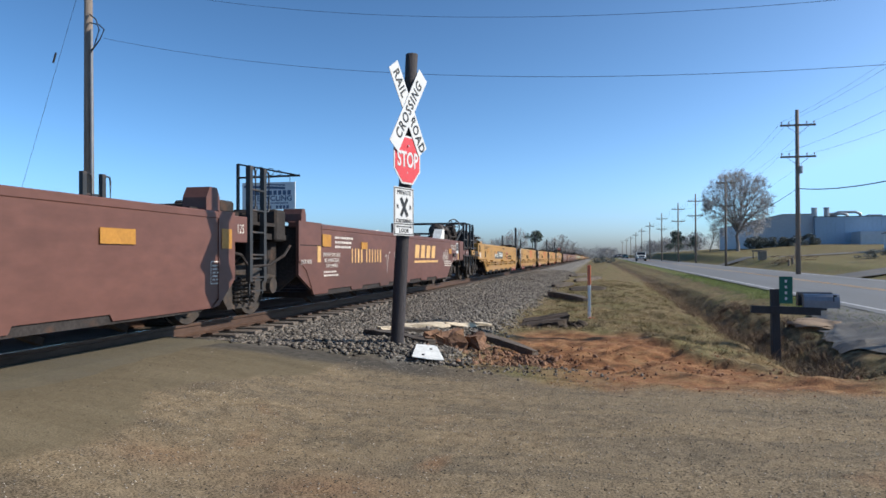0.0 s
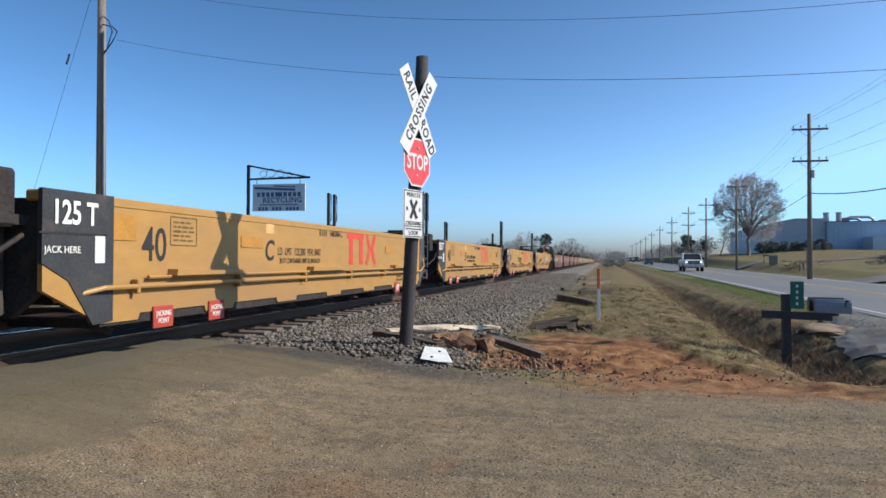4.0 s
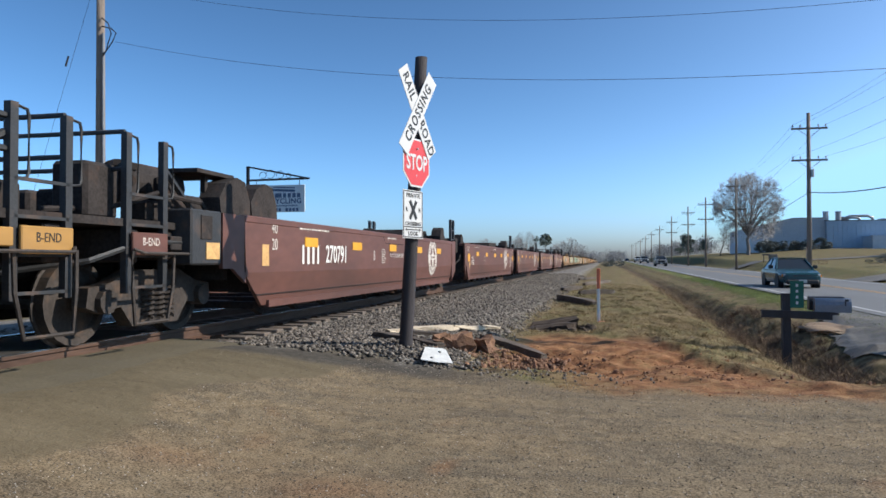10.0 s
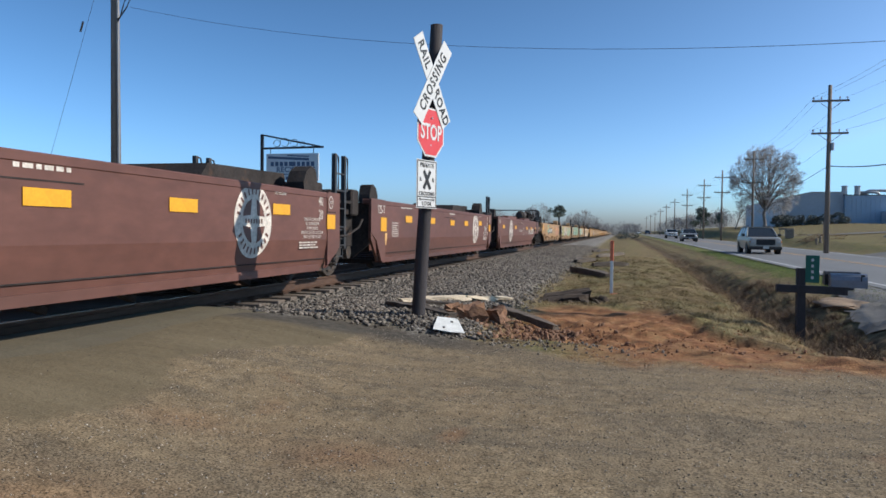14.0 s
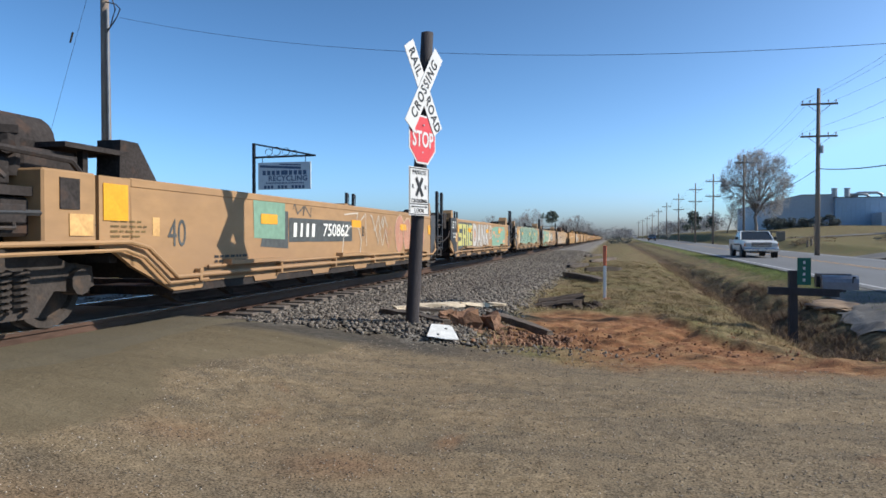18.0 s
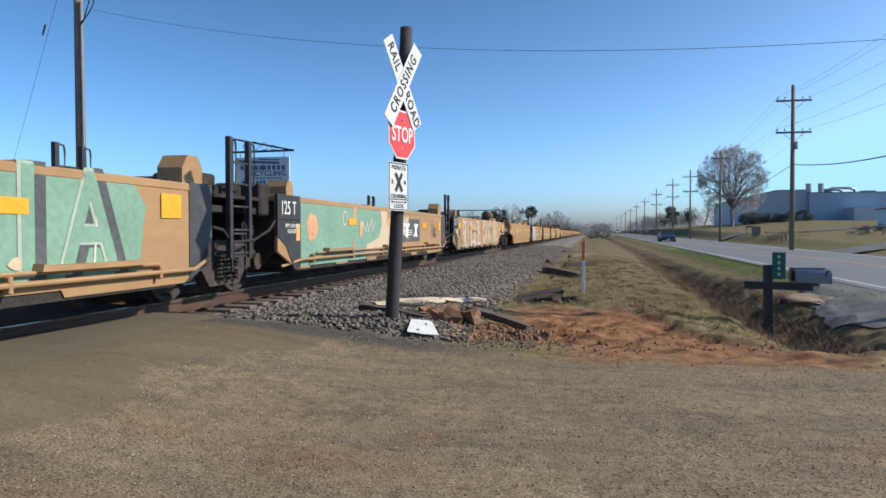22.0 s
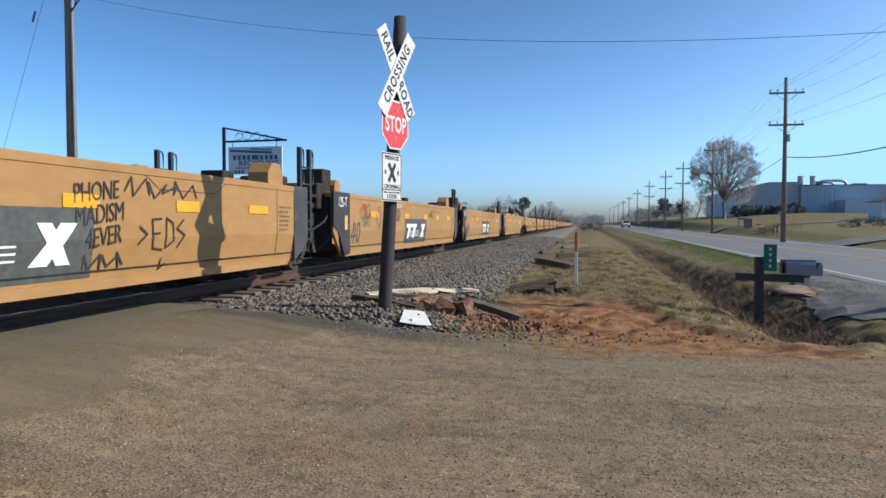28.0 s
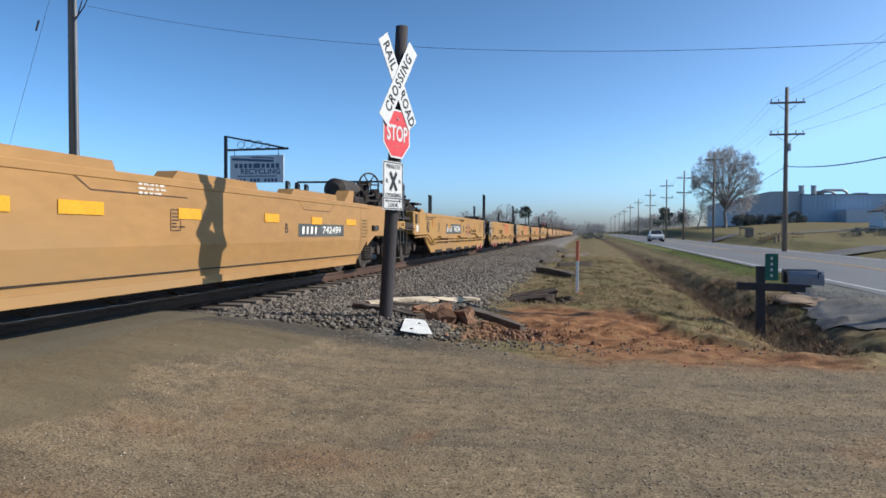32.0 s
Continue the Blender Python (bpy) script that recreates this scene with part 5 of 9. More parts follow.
def owner_logo(u, ya, yb, za, zb, folded):
    """Dark panel with slanted white bars."""
    mark(u, "logo_panel", lambda b: rect(b, (ya + yb) / 2, (za + zb) / 2, yb - ya, zb - za), M["g_dark"], folded, 0.005, "dark panel with slanted white bars")
    w, h, zc = yb - ya, (zb - za) * .58, (za + zb) / 2

    def bars(b):
        for k, c in enumerate((.16, .38)):
            rect(b, ya + c * w + .02, zc + h * .38, w * .22, h * .24, .35)
            rect(b, ya + c * w, zc - h * .05, w * .085, h * .9, .35)
        for k in range(3):
            rect(b, ya + .42 * w, zc - h * (.02 + .16 * k), w * .42, h * .05, .35)
        rect(b, ya + .80 * w, zc, w * .085, h, .95)
        rect(b, ya + .80 * w, zc, w * .07, h, -.65)
    mark(u, "logo", bars, M["white"], folded, 0.009)


def number_panel(u, ya, yb, z, h, digits, folded=False, slant=0.12):
    mark(u, "number_panel", lambda b: rect(b, (ya + yb) / 2, z, yb - ya, h), M["g_dark"], folded, 0.005, "dark panel with a white car number")
    fleet_number(u, ya + .12, yb - .12, z, h * .58, digits, "white", 4, 0.010, slant)


def jack_plates(u, ys):
    for y in ys:
        bm = B()
        box(bm, (HW + .012, y, 0.27), (.02, .36, .24), bevel=.006)
        p = part("jacking_plate", bm, M["redplate"], u, "red plate lettered jacking point")
        letter("JACKING", .085, M["white"], p, side_at(HW + .0245, y, .305), squeeze=.8)
        letter("POINT", .085, M["white"], p, side_at(HW + .0245, y, .225), squeeze=.8)


def text_box(u, y, z, w, h, material, seed=1):
    def bld(b):
        for dz in (-1, 1):
            rect(b, y, z + dz * h / 2, w, .014)
        for dy in (-1, 1):
            rect(b, y + dy * w / 2, z, .014, h)
        lines(b, y, z, w * .8, h * .8, 5, seed, .4)
    mark(u, "notice_box", bld, M[material])


def print_block(u, y, z, w, h, rows, material, seed=1, fill=.5):
    mark(u, "small_print", lambda b: lines(b, y, z, w, h, rows, seed, fill), M[material])


def slogan(u, y, z):
    """Small crossed red and blue strokes between two short words."""
    mark(u, "crossed_emblem", lambda b: (stroke(b, [(y - .17, z + .2), (y + .02, z), (y - .17, z - .2)], .05), stroke(b, [(y + .17, z + .2), (y - .02, z), (y + .17, z - .2)], .05)), M["redpaint"], lift=.006)
    mark(u, "crossed_emblem", lambda b: (stroke(b, [(y - .10, z + .23), (y + .0, z + .1), (y + .10, z + .23)], .035), stroke(b, [(y - .10, z - .23), (y + .0, z - .1), (y + .10, z - .23)], .035)), M["bluepaint"], lift=.008)
    words(u, "next\nload", y - .42, z, .17, "blackpaint", shear=.25)
    words(u, "any\nroad", y + .42, z, .17, "blackpaint", shear=.25)


def dress_flat(u, idx):
    e = {4: 0.42, 3: -0.40}.get(idx, 0.0)          # two units carry their end marks further in or out
    reflectors(u, [(-2.57, 1.14, .62, .15), (3.85, 1.14, .6, .15), (-5.25 + e, 1.22, .36, .26), (6.2, 1.2, .36, .26)], "reflector_dull")
    if idx != 0:
        words(u, "125 T", -5.95 + e, 1.31, .30, "white", lift=.02, bold=.006, squeeze=.82)
        mark(u, "sticker", lambda b: rect(b, -5.62 + e, .99, .14, .26), M["sign_white"], lift=.018)
        mark(u, "panel_seam", lambda b: rect(b, -5.95 + e * .4, 1.13, .85, .018), M["under"], lift=.018)
        words(u, "JACK HERE", -6.1 + e, .98, .09, "white", lift=.02)
        words(u, "40", -4.75 + e, 1.04, .52, "blackpaint", bold=.004, squeeze=.85)
        text_box(u, -4.2 + e, 1.22, .52, .32, "faded_print", 3)
        jack_plates(u, (-4.6 + e * (.7 if e > 0 else 1.2), -3.5 + e * (.7 if e > 0 else 1.2)))
    jack_plates(u, (4.47, 5.57) if idx != 4 else ())
    if idx in (1, 2, 3):
        words(u, "BCDEA"[idx], -2.05 + e * .3, 1.02, .42, "blackpaint", bold=.006, shear=.12)
        words(u, "LD  LMT  123,200  PER UNIT", -.95, 1.02, .17, "blackpaint", squeeze=.8)
        words(u, "20 FT CONTAINER LIMIT 61,500 EACH", -.94, .88, .115, "blackpaint", squeeze=.8)
        fleet_number(u, -.2, .95, 1.37, .12, "760366 " + "BCDEA"[idx], "blackpaint", lift=.005)

        def logo(b):
            rect(b, 1.37, 1.12, .21, .62)
            rect(b, 1.95, 1.12, .21, .62)
            rect(b, 1.62, 1.37, .95, .13)
            stroke(b, [(2.30, 1.40), (2.48, 1.13), (2.30, .85)], .13)
            stroke(b, [(2.82, 1.40), (2.62, 1.13), (2.82, .85)], .15)
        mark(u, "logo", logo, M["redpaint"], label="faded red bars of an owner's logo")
        mark(u, "patch", lambda b: rect(b, -2.03, 1.36, .26, .16), M["tan_text"])
        print_block(u, 5.45, 1.335, .9, .03, 1, "faded_print", 4 + idx, .4)
        words(u, "SPECIAL BRAKE BEAMS", 5.4, 1.245, .085, "faded_print", squeeze=.72)
        words(u, "SEE BADGE PLATE", 5.32, 1.16, .085, "faded_print", squeeze=.72)
        words(u, "INCH WHEELS", 5.3, 1.075, .085, "faded_print", squeeze=.72)
        print_block(u, 5.5, .96, 1.05, .10, 2, "faded_print", 9 + idx, .4)
        print_block(u, 5.3, 1.435, 1.1, .05, 2, "faded_print", 5, .4)
        words(u, "DO NOT LIFT", 4.65, .52, .085, "faded_print", squeeze=.8)
        print_block(u, 5.25, .52, .75, .03, 1, "faded_print", 6, .5)
        words(u, "JACK AT JACKING POINTS EMPTY CAR ONLY", 5.0, .44, .085, "faded_print", squeeze=.68)
    elif idx == 4:
        words(u, "LD  LMT  123,200  PER UNIT", -2.06, .99, .17, "blackpaint", squeeze=.8)
        words(u, "20 FT CONTAINER LIMIT 61,500 EACH", -2.05, .86, .115, "blackpaint", squeeze=.8)
        slogan(u, -.42, 1.04)
        words(u, "A", .42, 1.01, .40, "blackpaint", bold=.004)
        number_panel(u, 1.18, 4.3, 1.03, .36, "760366")
        fleet_number(u, .5, 1.6, 1.40, .12, "760366 A", "blackpaint", lift=.005)
        print_block(u, 5.0, 1.32, 1.2, .07, 1, "blackpaint", 7)
        text_box(u, 4.95, 1.05, .22, .3, "blackpaint", 9)
        print_block(u, 3.9, .44, 1.0, .10, 2, "blackpaint", 8)
        mark(u, "data_panel", lambda b: (rect(b, 6.4, 1.12, .5, .34)), M["sign_white"], lift=.006)
        mark(u, "data_panel_field", lambda b: (rect(b, 6.28, 1.14, .2, .22), rect(b, 6.52, 1.14, .2, .22)), M["endgrey"], lift=.009)
        reflectors(u, [(7.75, 1.05, .45, .3)])
        print_block(u, 7.7, 1.32, .7, .26, 5, "blackpaint", 11)
        jack_plates(u, (3.2, 4.4))
    else:
        words(u, "40", -6.1, 1.06, .5, "blackpaint", bold=.004, squeeze=.85)
        number_panel(u, -3.1, .02, 1.04, .36, "760366")
        fleet_number(u, -.35, .75, 1.39, .11, "760366 B", "blackpaint", lift=.005)
        words(u, "B", .65, 1.04, .34, "blackpaint", bold=.004)
        slogan(u, 1.78, 1.03)
        words(u, "LD  LMT  123,200  PER UNIT", 3.22, .98, .17, "blackpaint", squeeze=.8)
        words(u, "20 FT CONTAINER LIMIT 61,500 EACH", 3.22, .85, .115, "blackpaint", squeeze=.8)
        print_block(u, -5.6, 1.38, 1.6, .2, 3, "blackpaint", 3)
        text_box(u, -4.4, 1.06, .2, .3, "blackpaint", 4)
        print_block(u, 5.35, 1.14, .8, .46, 6, "blackpaint", 4, .3)
        


def dress_brown(u, idx):
    letters = "BCDEA"
    if idx == 0:
        fleet_number(u, -4.55, -2.42, 1.0, .30, "270791", "white", lift=.006)
        words(u, "B", -.89, 1.0, .30, "offwhite", squeeze=.6)
        text_box(u, -.28, 1.0, .2, .28, "offwhite", 3)
        words(u, "LD LMT 122,200 PER UNIT", .75, 1.02, .12, "offwhite", squeeze=.8)
        reflectors(u, [(-4.15, 1.2), (-1.95, 1.18), (.43, 1.19), (2.8, 1.18), (5.0, 1.18)])
        roundel(u, 4.25, 1.0, .49)
        print_block(u, -4.0, 1.41, 1.2, .06, 1, "offwhite", 6)
        print_block(u, .4, 1.40, .7, .07, 1, "offwhite", 7)
        words(u, "40\n20", -5.47, 1.25, .24, "offwhite", squeeze=.8)
        mark(u, "sticker", lambda b: rect(b, -5.75, .98, .2, .3), M["tan_text"])
    elif idx == 4:
        roundel(u, -2.45, .95, .50)
        reflectors(u, [(-.98, 1.11), (3.19, 1.1), (5.15, 1.09), (-4.6, 1.12)])
        words(u, "* LD LMT 122,200 PER UNIT", .8, .95, .13, "offwhite", squeeze=.8)
        print_block(u, 1.29, 1.34, .7, .08, 1, "offwhite", 7)
        text_box(u, 1.91, .95, .22, .32, "offwhite", 8)
        words(u, "A", 2.9, .93, .34, "offwhite", squeeze=.6)
        fleet_number(u, 3.95, 6.35, .92, .28, "270791", "white", lift=.006)
        print_block(u, 5.9, .58, .9, .1, 2, "offwhite", 9)
        words(u, "125-T", -5.62, 1.31, .26, "offwhite", lift=.02, squeeze=.8)
        mark(u, "window_plate", lambda b: rect(b, 7.75, 1.2, .4, .44), M["endgrey"], lift=.006)
        reflectors(u, [(7.25, 1.05, .4, .26)])
    else:
        words(u, "125-T", -5.52, 1.31, .24, "offwhite", lift=.02, squeeze=.8)
        reflectors(u, [(-5.35, 1.02, .36, .28)], lift=.016)
        mark(u, "sticker", lambda b: rect(b, -5.2, .72, .14, .24), M["tan_text"], True, .018)
        text_box(u, -4.54, .92, .42, .28, "offwhite", 3 + idx)
        print_block(u, -3.72, 1.41, .8, .06, 1, "offwhite", 6)
        reflectors(u, [(-3.53, 1.16), (-1.4, 1.16), (.88, 1.14), (2.8, 1.15), (5.14, 1.18)])
        words(u, letters[idx], -1.80, .97, .32, "offwhite", squeeze=.55)
        print_block(u, .88, 1.39, .7, .08, 1, "offwhite", 7)
        roundel(u, 4.35, 1.0, .49)
        words(u, "200 PER UNIT", 5.12, 1.41, .075, "offwhite", squeeze=.8)
        words(u, "110", 6.9, 1.35, .075, "offwhite", squeeze=.7, lift=.018)
        words(u, "2 INCH HF COMP SHOES\nNO. 24 BRAKE BEAM\n33 INCH WHEELS\nSPRG 7 OC D-5 7 IC D-6 5 IC D-6A\nSPRG 2 OC B-353 2 IC B-354", 6.2, .92, .068, "offwhite", squeeze=.8)
        print_block(u, 6.1, .66, .75, .12, 3, "offwhite", 9 + idx)
        words(u, "40\n20", 6.52, 1.24, .22, "offwhite", squeeze=.8)
        mark(u, "door_seam", lambda b: (rect(b, 6.92, 1.19, .38, .014), rect(b, 6.73, 1.34, .014, .3)), M["under"], lift=.016)
        mark(u, "ring_mark", lambda b: stroke(b, [(6.9 + .085 * math.cos(a), 1.35 + .10 * math.sin(a)) for a in np.linspace(0, 6.283, 18)], .016), M["offwhite"], lift=.018)
        reflectors(u, [(6.92, 1.03, .34, .24)], lift=.016)
    mark(u, "access_flap", lambda b: (stroke(b, [(-.35, 1.47), (-.1, 1.28), (1.3, 1.28)], .014)), M["under"], True)


def blob(rnd, y, z, ry, rz, n=16, j=.18):
    return [(y + ry * math.cos(2 * math.pi * k / n) * rnd.uniform(1 - j, 1 + j), z + rz * math.sin(2 * math.pi * k / n) * rnd.uniform(1 - j, 1 + j)) for k in range(n)]


def dress_old(u, idx, rnd=None):
    rnd = random.Random(50 + idx)
    if idx != 0:
        p = -0.4 if idx == 4 else 0.0
        words(u, "125 T", -6.12 + p, 1.30, .31, "white", lift=.02, squeeze=.82)
        mark(u, "panel_seam", lambda b: rect(b, -6.08 + p, 1.12, .86, .018), M["under"], lift=.018)
        words(u, "EMPTY LOAD 80%\nADJ. BLOCK", -6.0 + p, .98, .085, "white", lift=.02, squeeze=.75)
        mark(u, "sticker", lambda b: rect(b, -5.74 + p, .92, .15, .28), M["tan_text"], lift=.018)
    if idx == 0:
        mark(u, "spray_square", lambda b: poly(b, [(-3.78, .90), (-3.80, 1.46), (-2.83, 1.42), (-2.83, .88)]), M["g_green"])
        mark(u, "spray_shadow", lambda b: poly(b, [(-3.6, .78), (-3.55, .90), (-2.83, .88), (-2.83, 1.3), (-2.72, 1.3), (-2.72, .74)]), M["g_dark"], lift=.003)
        number_panel(u, -2.70, 0.0, 1.025, .37, "750862")
        mark(u, "graffiti_tag", lambda b: (stroke(b, curl(rnd, -2.2, 1.35, .7, .22, 8), .02)), M["g_dark"])
        mark(u, "graffiti_tag", lambda b: (stroke(b, [(-.5, .62), (-.42, .95), (-.1, 1.12), (.35, 1.1), (.5, .85), (.45, .6)], .03), stroke(b, [(-.4, 1.33), (.3, 1.38), (.2, 1.1), (.75, 1.38), (.8, .75)], .022), stroke(b, curl(rnd, 1.6, 1.2, 1.1, .35, 9), .025), stroke(b, curl(rnd, 1.7, .9, .9, .4, 7), .02)), M["g_white"], lift=.007)
        words(u, "B", .62, 1.02, .28, "blackpaint")
        for k in range(4):
            c, w, hh = 3.1 + .62 * k, .36 - .02 * k, (.42, .38, .40, .34)[k]
            mark(u, "spray_bubble", lambda b: poly(b, [(c + w * math.cos(a) * (1 + .06 * math.sin(3 * a + k)), 1.0 + hh * math.sin(a) * (1 + .05 * math.sin(2 * a + k))) for a in np.linspace(0, 6.2, 28)]), M["g_plum"], lift=.004 + .005 * k)
            mark(u, "spray_outline", lambda b: (stroke(b, [(c + w * 1.02 * math.cos(a) * (1 + .06 * math.sin(3 * a + k)), 1.0 + hh * 1.02 * math.sin(a) * (1 + .05 * math.sin(2 * a + k))) for a in np.linspace(-.5, 4.6, 24)], .022), stroke(b, [(c - .02, .8), (c, 1.0 + .1 * (k % 2)), (c + .04, 1.2)], .02)), M["g_cream"], lift=.007 + .005 * k)
        mark(u, "spray_heart", lambda b: stroke(b, [(2.25, .95), (2.1, 1.12), (2.0, 1.05), (2.1, .85), (2.27, .68), (2.42, .88), (2.48, 1.06), (2.38, 1.14), (2.25, .95)], .025), M["g_plum"], lift=.006)
        words(u, "40", -5.55, .94, .44, "g_dark", squeeze=.8)
        reflectors(u, [(-6.57, 1.25, .36, .36)])
        print_block(u, -6.35, .99, .6, .2, 4, "faded_print", 21, .4)
        mark(u, "sticker", lambda b: rect(b, -5.93, 1.02, .12, .2), M["tan_text"])
        print_block(u, -4.3, 1.45, 1.0, .06, 1, "blackpaint", 2)
        print_block(u, -4.33, .64, .9, .12, 2, "blackpaint", 3)
        reflectors(u, [(-3.34, 1.17, .5, .14), (.23, 1.17, .5, .14), (3.4, 1.15, .5, .14), (5.85, 1.12, .24, .24)])
    if idx == 1:
        mark(u, "spray_backing", lambda b: poly(b, [(-5.4, .50), (-5.4, 1.38), (-4.9, 1.45), (-3.1, 1.42), (-2.95, .95), (-3.0, .50)]), M["g_dark"], label="charcoal sprayed backing")

        def blocks(b):
            rect(b, -5.1, 1.28, .58, .16), rect(b, -5.1, 1.0, .5, .13), rect(b, -5.1, .72, .58, .15), rect(b, -5.32, 1.14, .16, .2), rect(b, -4.9, .86, .16, .22)
            rect(b, -4.59, 1.0, .18, .72), rect(b, -4.20, 1.0, .18, .72), rect(b, -4.4, 1.29, .4, .14), rect(b, -4.4, .95, .3, .12)
            rect(b, -3.9, 1.0, .2, .72)
            rect(b, -3.55, 1.0, .22, .72), rect(b, -3.25, 1.28, .4, .14), rect(b, -3.25, .72, .4, .14), rect(b, -3.12, 1.0, .16, .3)
        mark(u, "spray_letters", blocks, M["g_olive"], lift=.008, label="pale olive block letters")
        mark(u, "spray_face", lambda b: (stroke(b, [(-3.5 + .28 * math.cos(a), .95 + .28 * math.sin(a)) for a in np.linspace(0, 6.28, 14)], .03), stroke(b, curl(rnd, -3.4, 1.3, .5, .25, 7), .03)), M["g_blue"], lift=.011)
        mark(u, "spray_haze", lambda b: poly(b, blob(rnd, -1.25, .96, 2.0, .44, 40, .04)), M["g_smoke"], lift=.0012, label="grey sprayed haze behind letters")
        block_word(u, "DANK", -1.27, .95, 1.08, .84, (("g_smoke2", .08, .0045, .03, -.01, .96), ("g_silver", .04, .0075, 0, .01, .96)))
        mark(u, "spray_grid", lambda b: [rect(b, -2.5, .88 + .05 * k, .26, .012) for k in range(4)] + [rect(b, -2.61 + .07 * k, .955, .012, .17) for k in range(4)], M["g_white"], lift=.012)
        mark(u, "spray_patch", lambda b: (poly(b, blob(rnd, -2.72, 1.0, .2, .32)), poly(b, blob(rnd, -2.45, 1.0, .12, .25))), M["g_salmon"], lift=.005)
        mark(u, "spray_ring", lambda b: (stroke(b, [(.82 + .18 * math.cos(a), 1.13 + .25 * math.sin(a)) for a in np.linspace(.4, 6.28, 12)], .09), rect(b, 1.2, 1.1, .12, .55)), M["g_white"], lift=.007)
        mark(u, "spray_field", lambda b: poly(b, [(1.32, .58), (1.35, 1.30), (2.2, 1.38), (4.7, 1.40), (4.95, 1.2), (4.95, .55), (3.5, .5)]), M["g_green"], lift=.004, label="sea-green sprayed field")
        for k in range(9):
            y, z = rnd.uniform(1.5, 4.7), rnd.uniform(.6, 1.3)
            mark(u, "spray_patch", lambda b, y=y, z=z: poly(b, blob(rnd, y, z, rnd.uniform(.1, .34), rnd.uniform(.04, .11), 12, .3)), M["g_salmon"], lift=.0075 + .0006 * k)
        reflectors(u, [(-5.4, 1.2, .2, .2), (-3.5, 1.17, .5, .14), (.07, 1.17, .5, .14), (3.2, 1.16, .5, .14), (5.75, 1.12, .24, .24)], lift=.013)
    if idx == 2:
        mark(u, "spray_field", lambda b: poly(b, [(-4.35, .42), (-4.3, 1.48), (4.9, 1.48), (5.15, 1.2), (5.0, .45)]), M["g_green"], label="sea-green sprayed field across the side")
        mark(u, "spray_patch", lambda b: poly(b, [(-5.15, .75), (-4.9, 1.05), (-4.72, 1.38), (-4.45, 1.42), (-4.4, .75), (-4.6, .62), (-4.9, .6)]), M["g_cream"], lift=.006)
        mark(u, "spray_shadow", lambda b: (poly(b, [(-4.42, .5), (-4.45, 1.46), (-4.22, 1.46), (-4.2, .5)]),
                                           *[poly(b, [(y - .10 * s, .58), (y - .02, 1.40), (y + .10, 1.40), (y + .16 * s, .58)]) for y, s in ((-3.75, 1), (-3.3, .3))]),
             M["g_dark"], lift=.007)
        block_word(u, "OBEERTMSTIA", .25, .97, 1.36, .80, (("g_dark", .06, .0055, .13, -.01, .86), ("g_pale", .042, .0085, 0, 0, .86), ("g_green", .016, .0115, .025, 0, .86)))
        words(u, "40", -5.26, .98, .46, "blackpaint", lift=.003, squeeze=.8)
        reflectors(u, [(-5.42, 1.21, .34, .25)], lift=.012)
        mark(u, "spray_outline", lambda b: [stroke(b, [(y, .56), (y + .05, 1.0), (y + .02, 1.42)], .03) for y in (-3.92, -3.42, 4.3)], M["g_white"], lift=.010)
        mark(u, "spray_patch", lambda b: [poly(b, blob(rnd, rnd.uniform(-4, 3.5), rnd.uniform(.6, 1.35), rnd.uniform(.04, .11), rnd.uniform(.04, .10), 8, .3)) for _ in range(7)], M["g_cream"], lift=.013)
        reflectors(u, [(-3.24, 1.15, .5, .14), (.34, 1.14, .5, .14), (3.23, 1.14, .5, .14), (5.62, 1.22, .40, .28)], lift=.014)
        print_block(u, -4.6, 1.40, .3, .14, 3, "blackpaint", 4)
    if idx == 3:
        mark(u, "spray_field", lambda b: poly(b, [(-5.6, .35), (-5.6, 1.48), (-.95, 1.48), (-.9, 1.05), (-1.1, .75), (-2.0, .68), (-2.05, .35)]), M["g_green"], label="sea-green sprayed field")
        mark(u, "spray_patch", lambda b: (poly(b, [(-2.05, .40), (-2.0, .66), (-1.1, .80), (-.85, 1.1), (-.95, 1.46), (-.4, 1.46), (-.3, .42)]), poly(b, [(-.3, .42), (-.35, 1.2), (.2, 1.42), (.35, .9), (.1, .42)]), *[poly(b, [(y, .5 + d), (y + .02, 1.36), (y + .16, 1.36), (y + .14, .6 + d)]) for y, d in ((.45, .3), (.75, .1), (1.1, .35), (1.5, .2))]), M["g_cream"], lift=.006)
        mark(u, "spray_patch", lambda b: (poly(b, blob(rnd, -5.1, 1.0, .25, .25)), poly(b, blob(rnd, -2.4, 1.0, .1, .2)), poly(b, [(-2.95, .5), (-2.85, .9), (-2.8, .5)]), poly(b, [(-2.9, 1.2), (-2.88, 1.45), (-2.7, 1.45), (-2.72, 1.2)])), M["g_salmon"], lift=.009)
        mark(u, "spray_outline", lambda b: (stroke(b, curl(rnd, -1.9, 1.05, .9, .4, 8), .035), stroke(b, [(-3.4 + .12 * math.cos(a), 1.2 + .14 * math.sin(a)) for a in np.linspace(0, 6.28, 10)], .03)), M["g_white"], lift=.010)
        owner_logo(u, .6, 2.93, .68, 1.29, False)
        mark(u, "spray_patch", lambda b: [poly(b, [(y, .9 + d), (y, 1.30), (y + .16, 1.30), (y + .12, .85 + d)]) for y, d in ((.7, 0), (1.0, .1), (1.3, 0))], M["g_white"], lift=.012)
        mark(u, "graffiti_tag", lambda b: stroke(b, curl(rnd, 4.7, 1.0, .5, .7, 8), .012), M["g_dark"])
        print_block(u, 5.0, .92, .5, .3, 5, "blackpaint", 7)
